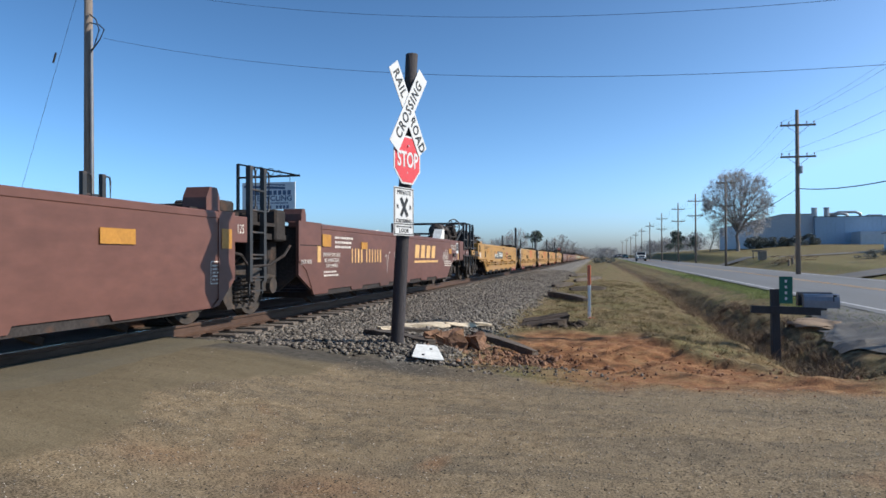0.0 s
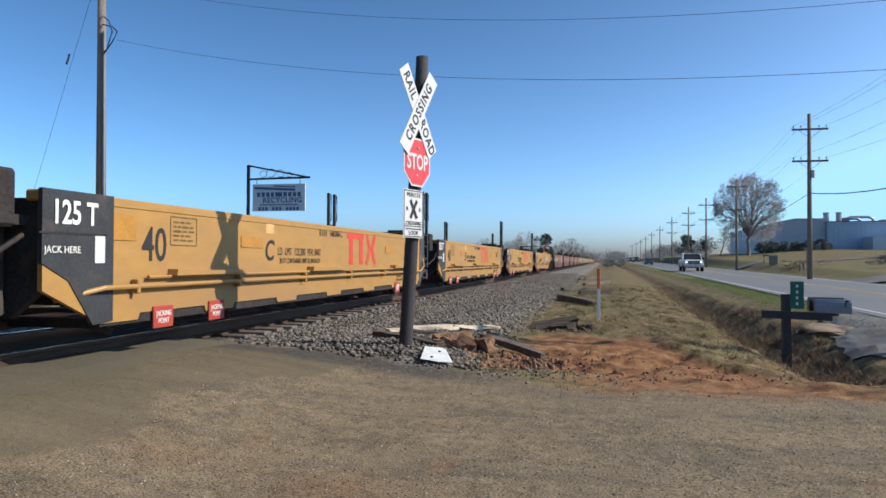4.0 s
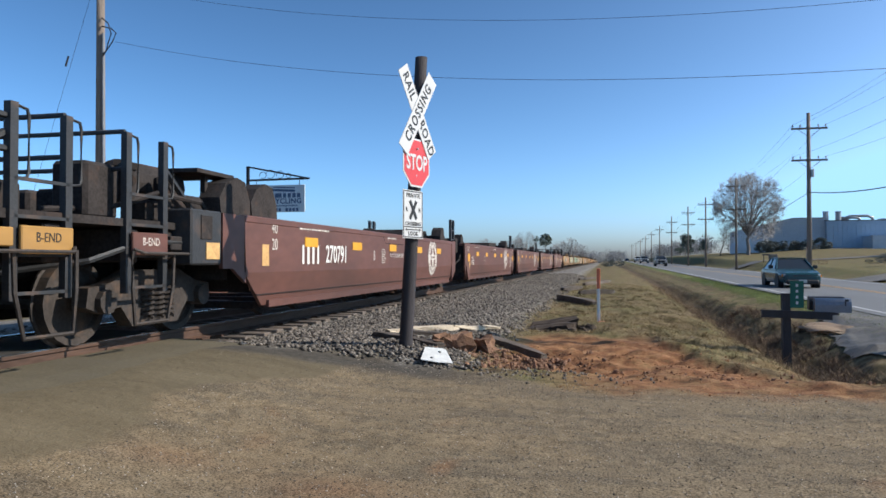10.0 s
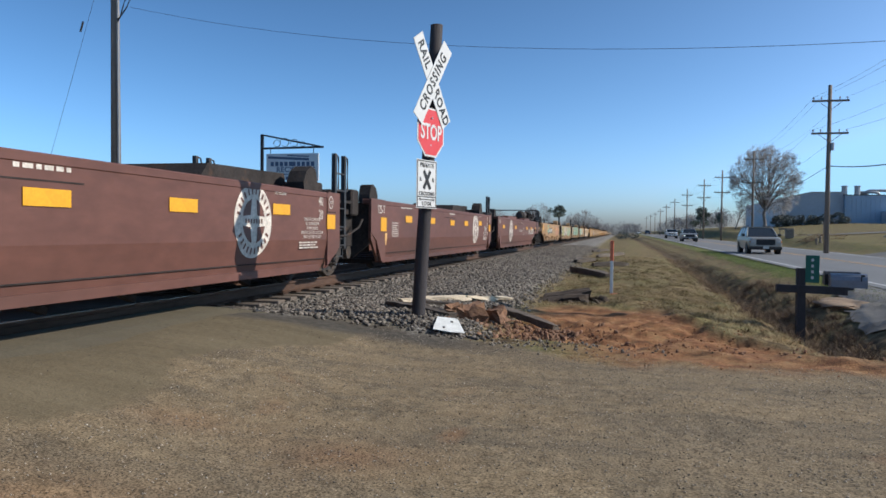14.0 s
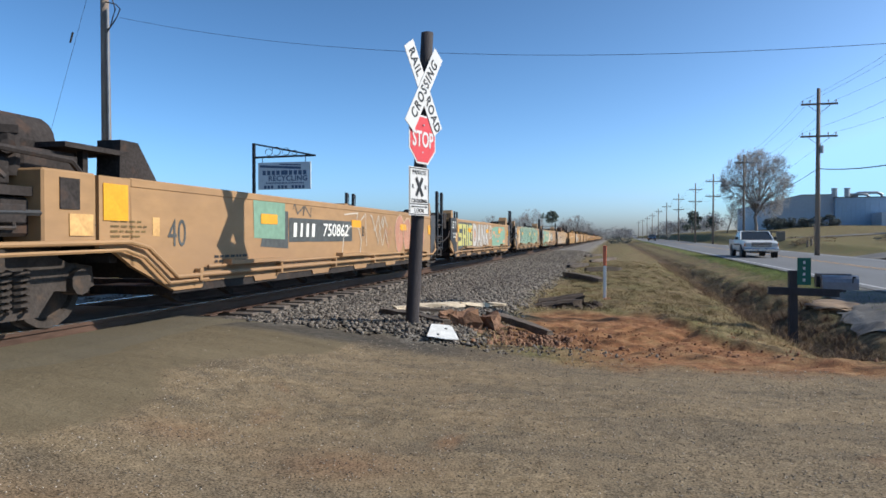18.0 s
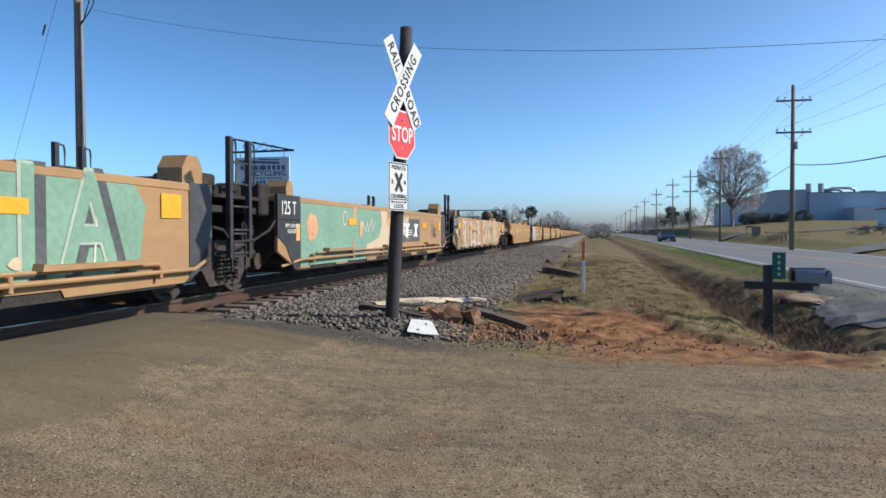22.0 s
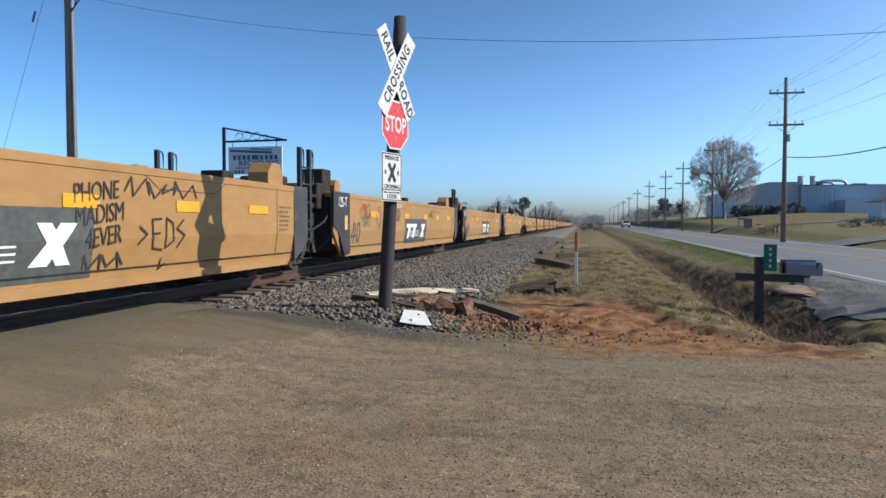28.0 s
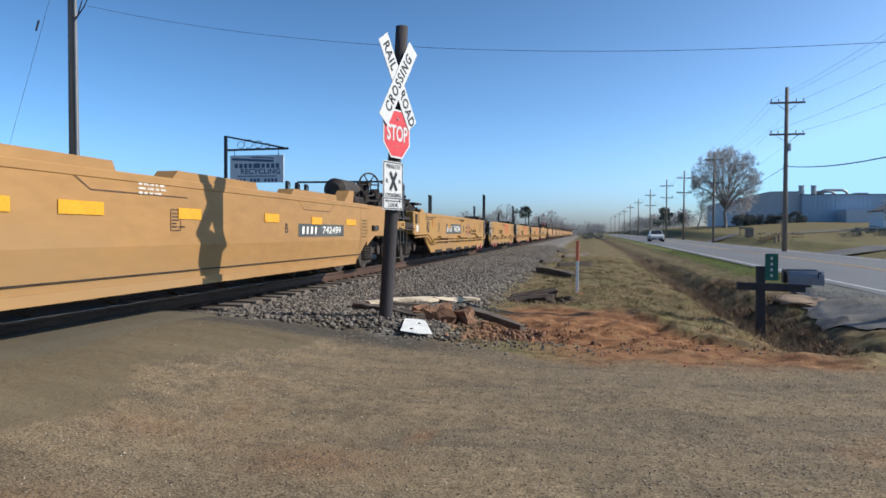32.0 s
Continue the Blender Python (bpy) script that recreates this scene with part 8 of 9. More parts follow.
# ---- trees and shrubs ----
def bare_tree(x, y, h, spread, seed, label, twigs=2600, name="tree", fork=0.3, levels=5, r0=None):
    """A leafless tree: tapered trunk and limbs, then a haze of fine twigs."""
    rnd = random.Random(seed)
    z0 = float(height(x, y)) - 0.1
    th = new(name)
    tagged(th, label, "tree")
    th.matrix_basis = pose(x, y, z0)
    limbs, tips = [], []
    r0 = r0 or h * 0.028

    def grow(p, d, length, r, lev):
        n = 3
        q = p.copy()
        for k in range(n):
            d2 = (d + Vector((rnd.uniform(-.16, .16), rnd.uniform(-.16, .16), rnd.uniform(-.02, .12)))).normalized()
            q2 = q + d2 * (length / n)
            ra, rb = r * (1 - 0.3 * k / n), r * (1 - 0.3 * (k + 1) / n)
            limbs.append((q.copy(), q2.copy(), ra, rb))
            if lev >= 3:
                tips.append((q2.copy(), d2.copy(), length))
            q, d = q2, d2
            if lev >= 1 and k < n - 1 and lev < levels:
                side = d.orthogonal().normalized()
                side.rotate(Matrix.Rotation(rnd.uniform(0, 6.28), 3, d))
                grow(q, (d * 0.75 + side * rnd.uniform(.55, .95)).normalized(), length * rnd.uniform(.5, .68), rb * 0.55, lev + 1)
        if lev < levels:
            nb = 3 if lev < 2 else 2
            a0 = rnd.uniform(0, 6.28)
            for k in range(nb):
                side = d.orthogonal().normalized()
                side.rotate(Matrix.Rotation(a0 + k * 6.28 / nb + rnd.uniform(-.4, .4), 3, d))
                w = spread * rnd.uniform(.6, 1.1)
                grow(q, (d + side * w + Vector((0, 0, 0.12))).normalized(), length * rnd.uniform(.62, .8), r * 0.52, lev + 1)
    grow(Vector((0, 0, 0)), Vector((0, 0, 1)), h * fork, r0, 0)
    top = max(b.z for a, b, _, _ in limbs)
    s = h * 0.95 / top
    vs, fs = [], []
    for a, b, ra, rb in limbs:
        seg = 6 if ra > r0 * 0.25 else 3
        d = (b - a).normalized()
        u = d.orthogonal().normalized()
        w = d.cross(u)
        i = len(vs)
        for c, r in ((a, ra), (b, rb)):
            for k in range(seg):
                an = 2 * math.pi * k / seg
                vs.append((c + u * (r * math.cos(an)) + w * (r * math.sin(an))) * s)
        for k in range(seg):
            fs.append((i + k, i + (k + 1) % seg, i + seg + (k + 1) % seg, i + seg + k))
    raw("trunk", vs, fs, M["bark"], th)
    vs, fs = [], []
    for k in range(twigs):
        p, d, ln_ = rnd.choice(tips)
        e = (d + Vector((rnd.gauss(0, .6), rnd.gauss(0, .6), rnd.gauss(0.1, .5)))).normalized()
        p = (p + Vector((rnd.gauss(0, .12), rnd.gauss(0, .12), rnd.gauss(0, .12))) * ln_) * s
        q = p + e * rnd.uniform(.03, .085) * h
        w = e.orthogonal().normalized() * h * 0.0011
        i = len(vs)
        vs += [p - w, p + w, q + w * .4, q - w * .4]
        fs.append((i, i + 1, i + 2, i + 3))
    raw("crown", vs, fs, M["twig"], th)
    return th


def leafy(x, y, h, w, seed, label, material, n=900, trunk=0.3, size=0.10, name="tree", category="tree", zc=None):
    """An evergreen or shrub: a crown of many small leaf clumps with an uneven outline."""
    rnd = random.Random(seed)
    z0 = float(height(x, y)) - 0.05
    th = new(name)
    tagged(th, label, category)
    th.matrix_basis = pose(x, y, z0)
    if trunk > 0.02:
        bm = B()
        rod(bm, (0, 0, 0), (rnd.uniform(-.1, .1), 0, h * 0.8), h * 0.022, 7, h * 0.008)
        part("trunk", bm, M["bark"], th)
    vs, fs = [], []
    lobes = [(rnd.gauss(0, .3) * w, rnd.gauss(0, .3) * w, h * (trunk + (1 - trunk) * rnd.uniform(.1, .85)), rnd.uniform(.2, .36)) for _ in range(9)]
    for k in range(n):
        lx, ly, lz, lr = rnd.choice(lobes)
        d = Vector((rnd.gauss(0, 1), rnd.gauss(0, 1), rnd.gauss(0, .8))).normalized() * rnd.uniform(.5, 1.05)
        p = Vector((lx + d.x * lr * w, ly + d.y * lr * w, max(0.05, min(h, lz + d.z * lr * (1 - trunk) * h * .6))))
        e = Vector((rnd.gauss(0, 1), rnd.gauss(0, 1), rnd.gauss(0, 1))).normalized()
        u = e.orthogonal().normalized()
        v = e.cross(u)
        s = size * h * rnd.uniform(.35, .8)
        i = len(vs)
        vs += [p + u * s, p + v * s * .6, p - u * s, p - v * s * .5]
        fs.append((i, i + 1, i + 2, i + 3))
    raw("crown", vs, fs, material, th)
    return th


def dome_tree(x, y, h, w, seed, label, mains=15, twigs=9000, fork=0.2, r0=0.35):
    """A broad leafless tree: limbs fanning from the trunk to the skin of a rounded crown, each dividing twice, with fine twigs."""
    rnd = random.Random(seed)
    th = new("tree")
    tagged(th, label, "tree")
    th.matrix_basis = pose(x, y, float(height(x, y)) - 0.1)
    mid_, rad = Vector((0, 0, h * 0.56)), Vector((w / 2, w / 2, h * 0.44))

    def skin(d, k):
        j = rnd.uniform(0.86, 1.06) * k
        return mid_ + Vector((d.x * rad.x, d.y * rad.y, d.z * rad.z)) * j

    limbs, ends = [], []

    def limb(p, q, r, up, n):
        """A bowed limb from p to q; gives its points."""
        pts = [p]
        for k in range(1, n + 1):
            t = k / n
            c = p.lerp(q, t) + Vector((0, 0, up * math.sin(math.pi * t))) + Vector([rnd.gauss(0, .012) * h for _ in range(3)]) * (1 if k < n else 0)
            pts.append(c)
            limbs.append((pts[-2], c, r * (1 - .75 * (k - 1) / n), r * (1 - .75 * k / n)))
        return pts
    limb(Vector((0, 0, 0)), Vector((0, 0, h * .34)), r0, 0, 4)
    for k in range(mains):
        a = k * 2.4 + rnd.uniform(-.3, .3)
        el = math.asin(min(1, max(-.75, -.72 + 1.72 * (k + .5) / mains)))
        d = Vector((math.cos(a) * math.cos(el), math.sin(a) * math.cos(el), math.sin(el)))
        base = Vector((0, 0, h * rnd.uniform(fork, .33)))
        pts = limb(base, skin(d, .82), r0 * rnd.uniform(.26, .42), h * .05 * (1 - d.z), 6)
        for j in range(7):
            st = pts[rnd.randint(2, 5)]
            d2 = (d + Vector([rnd.gauss(0, .42) for _ in range(3)])).normalized()
            p2 = limb(st, skin(d2, .95), r0 * .11, h * .015, 4)
            for i in range(5):
                d3 = (d2 + Vector([rnd.gauss(0, .22) for _ in range(3)])).normalized()
                s3 = p2[rnd.randint(1, 4)]
                p3 = limb(s3, s3.lerp(skin(d3, 1.0), rnd.uniform(.4, .95)), r0 * .045, 0, 2)
                ends.append((p3[1], p3[2]))
    vs, fs = [], []
    for a_, b_, ra, rb in limbs:
        seg = 6 if ra > r0 * .2 else 3
        d = (b_ - a_).normalized()
        u = d.orthogonal().normalized()
        v = d.cross(u)
        i = len(vs)
        for c, r in ((a_, ra), (b_, rb)):
            for k in range(seg):
                an = 2 * math.pi * k / seg
                vs.append(c + u * (r * math.cos(an)) + v * (r * math.sin(an)))
        for k in range(seg):
            fs.append((i + k, i + (k + 1) % seg, i + seg + (k + 1) % seg, i + seg + k))
    raw("trunk", vs, fs, M["bark"], th)
    vs, fs = [], []
    for k in range(twigs):
        a_, b_ = rnd.choice(ends)
        p = a_.lerp(b_, rnd.uniform(0, 1))
        e = ((p - mid_).normalized() * .7 + Vector([rnd.gauss(0, .6) for _ in range(3)])).normalized()
        q = p + e * rnd.uniform(.02, .06) * h
        n_ = e.orthogonal().normalized() * h * .0009
        i = len(vs)
        vs += [p - n_, p + n_, q + n_ * .4, q - n_ * .4]
        fs.append((i, i + 1, i + 2, i + 3))
    raw("crown", vs, fs, M["twig"], th)
    return th


dome_tree(26.0, 140, 15.4, 12.6, 21, "large leafless shade tree with a broad rounded crown on the lawn", 28, 24000, r0=0.38)
bare_tree(22.6, 150, 5.6, 0.45, 22, "smaller leafless tree beside the large one", 700, fork=0.25, levels=4, r0=0.09)
leafy(19.45, 182, 5.6, 4.0, 5, "dark rounded evergreen by the poles", M["pine"], 1600, 0.12, size=0.07)
leafy(22.3, 170, 4.2, 1.8, 6, "small slender pine beside the road", M["pine"], 700, 0.2, size=0.07)
myrtle = bare_tree(24.4, 62.5, 3.6, 0.55, 31, "small multi-stemmed bare tree on the lawn", 1200, fork=0.3, levels=4, r0=0.1)

LEFT = [(-27.2, 255, 12.4, 9.0, 2), (-31.5, 262, 10.0, 7.0, 1), (-11.8, 255, 9.6, 9.0, 6), (-15.0, 262, 9.0, 8.0, 7), (-8.5, 275, 7.6, 7.5, 8), (-36, 262, 9.0, 7.5, 3), (-44, 265, 10.0, 9.0, 9)]
for x, y, h, w, sd in LEFT:
    dome_tree(x, y, h, w, 100 + sd, "leafless tree in the woods behind the train", 12, 6000, r0=0.3)
leafy(-19.8, 250, 11.0, 5.0, 41, "tall dark pine behind the train", M["pine"], 900, 0.55, size=0.05)


def woods(name, x0, x1, y0, y1, n, hmin, hmax, seed, label, material, per=420):
    """A far strip of woods as one mass of leaf and twig clumps, with an uneven top."""
    r = np.random.RandomState(seed)
    tx, ty = r.uniform(x0, x1, n), r.uniform(y0, y1, n)
    hh = r.uniform(hmin, hmax, n)
    c = np.repeat(np.stack([tx, ty, height(tx, ty)], 1), per, 0)
    h = np.repeat(hh, per)
    d = r.normal(0, 1, (n * per, 3))
    d /= np.linalg.norm(d, axis=1)[:, None]
    d *= r.uniform(.3, 1.0, (n * per, 1)) ** 0.6
    p = c + np.stack([d[:, 0] * h * .36, d[:, 1] * h * .36, h * (.5 + .5 * d[:, 2])], 1)
    u = r.normal(0, 1, (n * per, 3))
    v = np.cross(u, r.normal(0, 1, (n * per, 3)))
    u /= np.linalg.norm(u, axis=1)[:, None]
    v /= np.linalg.norm(v, axis=1)[:, None]
    s = (h * r.uniform(.012, .038, n * per))[:, None]
    q = np.stack([p + u * s, p + v * s * .7, p - u * s, p - v * s * .7], 1).reshape(-1, 3)
    return tagged(quads(name, q, n * per, material), label, "woods", kind="stuff")


# pale grey holds the haze over the far woods
M["farwood"] = mat("far_winter_woods", (0.24, 0.235, 0.235), 0.95, vary=0.2, scale=0.2, fine=1, bump=0, island=0.35)
woods("far_woods", -60, -14, 285, 340, 40, 4, 7, 1, "grey-brown winter woods behind the railway", M["farwood"])
woods("far_woods", -14, 0.5, 320, 420, 26, 4.5, 7.0, 2, "grey-brown winter woods at the end of the track", M["farwood"])
woods("far_woods", 2, 16, 430, 560, 26, 4, 9, 3, "hazy winter woods at the end of the highway", M["farwood"])
woods("roadside_thicket", 16.5, 27, 190, 330, 46, 3, 5.5, 4, "leafless thicket beyond the poles", M["farwood"])
woods("roadside_thicket", 24, 60, 200, 300, 46, 3, 6.5, 5, "leafless thicket behind the lawn", M["farwood"])
woods("far_woods", -300, -60, 250, 420, 60, 5, 10, 6, "winter woods away from the track", M["farwood"], 160)
woods("far_woods", 60, 400, 260, 460, 60, 5, 10, 7, "winter woods behind the factory", M["farwood"], 160)
for k, (x, y, h, w) in enumerate(((0.6, 150, 1.7, 2.6), (2.3, 152, 1.5, 2.4), (3.6, 158, 1.2, 1.6))):
    leafy(x, y, h, w, 60 + k, "low dark evergreen thicket at the edge of the track", M["hedge"], 900, 0.0, size=0.09, name="bush", category="bush")
for k, (x, y, h, w) in enumerate(((16.6, 70, 0.75, 2.4), (17.6, 71, 0.7, 2.4), (18.8, 71.5, 0.6, 2.2))):
    leafy(x, y, h, w, 70 + k, "low dead brush on the lawn edge by the drive", M["weed"], 800, 0.0, size=0.11, name="bush", category="bush")
for k, x in enumerate((29.6, 31.2, 33.0, 34.8, 36.6, 38.4, 40.4)):
    leafy(x, 146.5, 2.3 + 0.25 * math.sin(k * 2.1), 2.4, 80 + k, "dark clipped evergreen hedge shrub along the factory wall", M["hedge"], 1500, 0.0, size=0.10, name="hedge_shrub", category="shrub")
for k, (x, y) in enumerate(((24.9, 72), (26.2, 72.4), (27.5, 72.2))):
    leafy(x, y, 1.0, 1.7, 90 + k, "low dark shrub on the lawn", M["hedge"], 800, 0.0, size=0.10, name="shrub", category="shrub")


# ---- factory and shed ----
def factory():
    th = new("factory")
    tagged(th, "long low blue metal factory with roof stacks and ducts", "building")
    zb = float(height(40, 150)) - 0.6
    bm = B()
    prism(bm, [(31.0, zb), (31.0, 8.4), (36.2, 9.55), (41.8, 9.55), (41.8, zb)], "y", 150, 190)
    w = part("grey_wing", bm, M["metal_grey"], th, "grey-blue wing with a sloping parapet")
    for k in range(22):
        x = 31.3 + k * 0.48
        zt = min(9.5, 8.4 + (x - 31) * 0.221) - 0.15
        shared("rib", ("rib", k), lambda zt=zt: (lambda b: (box(b, (0, 0, (zb + zt) / 2), (0.06, 0.05, zt - zb)), b)[-1])(B()), M["metal_grey"], w, pose(x, 149.98, 0))
    bm = B()
    box(bm, (66, 168, (zb + 9.0) / 2), (48.4, 38, 9.0 - zb))
    w2 = part("blue_hall", bm, M["metal_blue"], th, "blue metal hall")
    for k in range(60):
        shared("rib", "rib_blue", lambda: (lambda b: (box(b, (0, 0, (zb + 8.8) / 2), (0.07, 0.06, 8.8 - zb)), b)[-1])(B()), M["metal_blue"], w2, pose(42.2 + k * 0.8, 148.98, 0))
    bm = B()
    prism(bm, [(30.9, 8.38), (36.2, 9.55), (41.9, 9.55), (41.9, 9.75), (36.15, 9.75), (30.9, 8.58)], "y", 149.8, 190.1)
    part("parapet_cap", bm, M["duct"], w)
    bm = B()
    box(bm, (66, 168, 9.06), (48.7, 38.3, 0.14))
    part("roof_edge", bm, M["roof"], w2)
    for x in (42.45, 44.7):
        bm = B()
        rod(bm, (x, 152, 9.0), (x, 152, 10.9), 0.52, 12)
        rod(bm, (x, 152, 10.85), (x, 152, 11.0), 0.6, 12)
        part("roof_vent", bm, M["duct"], th, "short round metal stack")
    for pts, r in (([(44.7, 152, 9.7), (47.6, 152, 9.75), (48.3, 152, 9.6), (48.6, 152, 9.1)], 0.26), ([(45.4, 153.5, 9.3), (47.2, 153.5, 10.1), (50.4, 153.5, 10.15), (51.2, 153.5, 9.8), (51.3, 153.5, 9.0)], 0.28)):
        bm = B()
        pipe(bm, pts, r, 10)
        part("roof_duct", bm, M["duct"], th, "bent round roof duct", smooth=True)
    for x, w3 in ((54.5, 2.4), (47.0, 1.2)):
        bm = B()
        box(bm, (x, 156, 9.35), (w3, 2.0, 0.7), bevel=0.05)
        part("roof_unit", bm, M["duct"], th)
    bm = B()
    box(bm, (51.3, 146.4, (zb + 6.0) / 2), (6.6, 5.2, 6.0 - zb))
    part("annex", bm, M["metal_grey"], th, "paler low annex")


factory()


def white_shed():
    th = new("shed")
    tagged(th, "small pale painted shed at the lawn edge", "shed")
    x, y = 36.6, 92
    z = float(height(x, y))
    bm = B()
    box(bm, (x, y, z + 0.9), (5.4, 4.0, 2.1))
    part("wall", bm, M["sign_blue"], th)
    bm = B()
    prism(bm, [(x - 2.9, z + 1.9), (x, z + 3.0), (x + 2.9, z + 1.9), (x + 2.9, z + 2.02), (x, z + 3.14), (x - 2.9, z + 2.02)], "y", y - 2.2, y + 2.2)
    part("roof", bm, M["roof"], th)


white_shed()


def small_fixtures():
    for x, y, h in ((16.4, 66, 0.5), (16.8, 66.4, 0.5)):
        bm = B()
        z = float(height(x, y))
        rod(bm, (x, y, z), (x, y, z + h), 0.1, 8)
        rod(bm, (x, y, z + h), (x, y, z + h + 0.12), 0.13, 8, 0.04)
        tagged(link("valve_post", bm, M["wood_grey"]), "short weathered valve post in the lawn", "post")
    x, y = 17.3, 80.0
    z = float(height(x, y))
    bm = B()
    box(bm, (x, y, z + 0.5), (0.8, 0.6, 1.0), bevel=0.04)
    tagged(link("utility_box", bm, M["wood_grey"]), "brown-grey utility cabinet beside the drive", "cabinet")
    bm = B()
    rod(bm, (19.2, 75, float(height(19.2, 75))), (19.2, 75, float(height(19.2, 75)) + 1.6), 0.04, 6)
    tagged(link("marker_stake", bm, M["pole"]), "thin bare stake near the pole", "stake")
    x, y = 17.8, 84
    z = float(height(x, y))
    bm = B()
    for dx in (-.6, .6):
        box(bm, (x + dx, y, z + 0.4), (0.08, 0.08, 0.9))
    box(bm, (x, y, z + 0.8), (1.5, 0.06, 0.18))
    tagged(link("low_barrier", bm, M["wood_grey"]), "low wooden barrier on the lawn", "barrier")


small_fixtures()

# ---- vehicles ----
def loft(bm, rings):
    """Skin between closed rings of equal count, capped."""
    vs = [[bm.verts.new(p) for p in r] for r in rings]
    n = len(rings[0])
    for a, c in zip(vs, vs[1:]):
        for j in range(n):
            bm.faces.new((a[j], a[(j + 1) % n], c[(j + 1) % n], c[j]))
    bm.faces.new(vs[0][::-1])
    bm.faces.new(vs[-1])


def ring(y, w, z0, z1, ch=0.06, tuck=0.94):
    """A rounded cross-section of a body at y."""
    return [(-w * tuck, y, z0), (w * tuck, y, z0), (w, y, z0 + (z1 - z0) * .35), (w, y, z0 + (z1 - z0) * .7), (w - ch * .5, y, z1 - ch * .4), (w - ch * 2.0, y, z1), (-w + ch * 2.0, y, z1), (-w + ch * .5, y, z1 - ch * .4), (-w, y, z0 + (z1 - z0) * .7), (-w, y, z0 + (z1 - z0) * .35)]


def soften(bm, off=0.05):
    """Round the hard edges of a body."""
    bm.normal_update()
    sharp = [e for e in bm.edges if len(e.link_faces) == 2 and e.calc_face_angle() > 0.4]
    bmesh.ops.bevel(bm, geom=sharp, offset=off, segments=2, affect="EDGES", clamp_overlap=True)
    return bm


def tyre_bm():
    bm = B()
    seg = 22
    prof = [(-0.11, 0.24), (-0.12, 0.32), (-0.09, 0.355), (0.09, 0.355), (0.12, 0.32), (0.11, 0.24)]
    rings = [[bm.verts.new((x, r * math.cos(2 * math.pi * k / seg), r * math.sin(2 * math.pi * k / seg))) for k in range(seg)] for x, r in prof]
    for a, c in zip(rings, rings[1:] + rings[:1]):
        for k in range(seg):
            bm.faces.new((a[k], a[(k + 1) % seg], c[(k + 1) % seg], c[k]))
    return bm


def rim_bm():
    bm = B()
    bmesh.ops.create_cone(bm, cap_ends=True, segments=18, radius1=0.245, radius2=0.22, depth=0.12, matrix=Matrix.Rotation(radians(90), 4, "Y"))
    for k in range(5):
        a = 2 * math.pi * k / 5
        box(bm, (0.06, 0.13 * math.cos(a), 0.13 * math.sin(a)), (0.03, 0.05, 0.2), rx=math.degrees(a) - 90)
    rod(bm, (0.03, 0, 0), (0.085, 0, 0), 0.05, 8)
    return bm


def wheels(th, half, axles, r=0.36):
    k = r / 0.355
    for y in axles:
        for s in (1, -1):
            w = shared("wheel", "hub", lambda: (lambda b: (rod(b, (-0.1, 0, 0), (0.02, 0, 0), 0.2, 10), b)[-1])(B()), M["plastic"], th, Matrix.Translation((s * (half - 0.12), y, r)) @ Matrix.Diagonal((s, k, k, 1)))
            shared("tyre", "tyre", tyre_bm, M["tyre"], w)
            shared("rim", "rim", rim_bm, M["rim"], w)


def lamp_parts(th, half, yf, z, lit, size=(0.30, 0.06, 0.16)):
    for s in (1, -1):
        bm = B()
        box(bm, (s * (half - size[0] / 2 - 0.06), yf, z), size, bevel=0.015)
        h = part("headlight", bm, M["lens"], th, "lit headlight" if lit else "clear headlight")
        if lit:
            part("bulb", one(lambda b: box(b, (s * (half - size[0] / 2 - 0.06), yf - .03, z), (size[0] * .5, .03, size[2] * .5), bevel=.01)), M["lamp_on"], h)
        bm = B()
        box(bm, (s * (half - 0.03), yf + 0.05, z), (0.06, 0.1, size[2] * 0.8), bevel=0.01)
        part("turn_signal", bm, M["amber"], h)


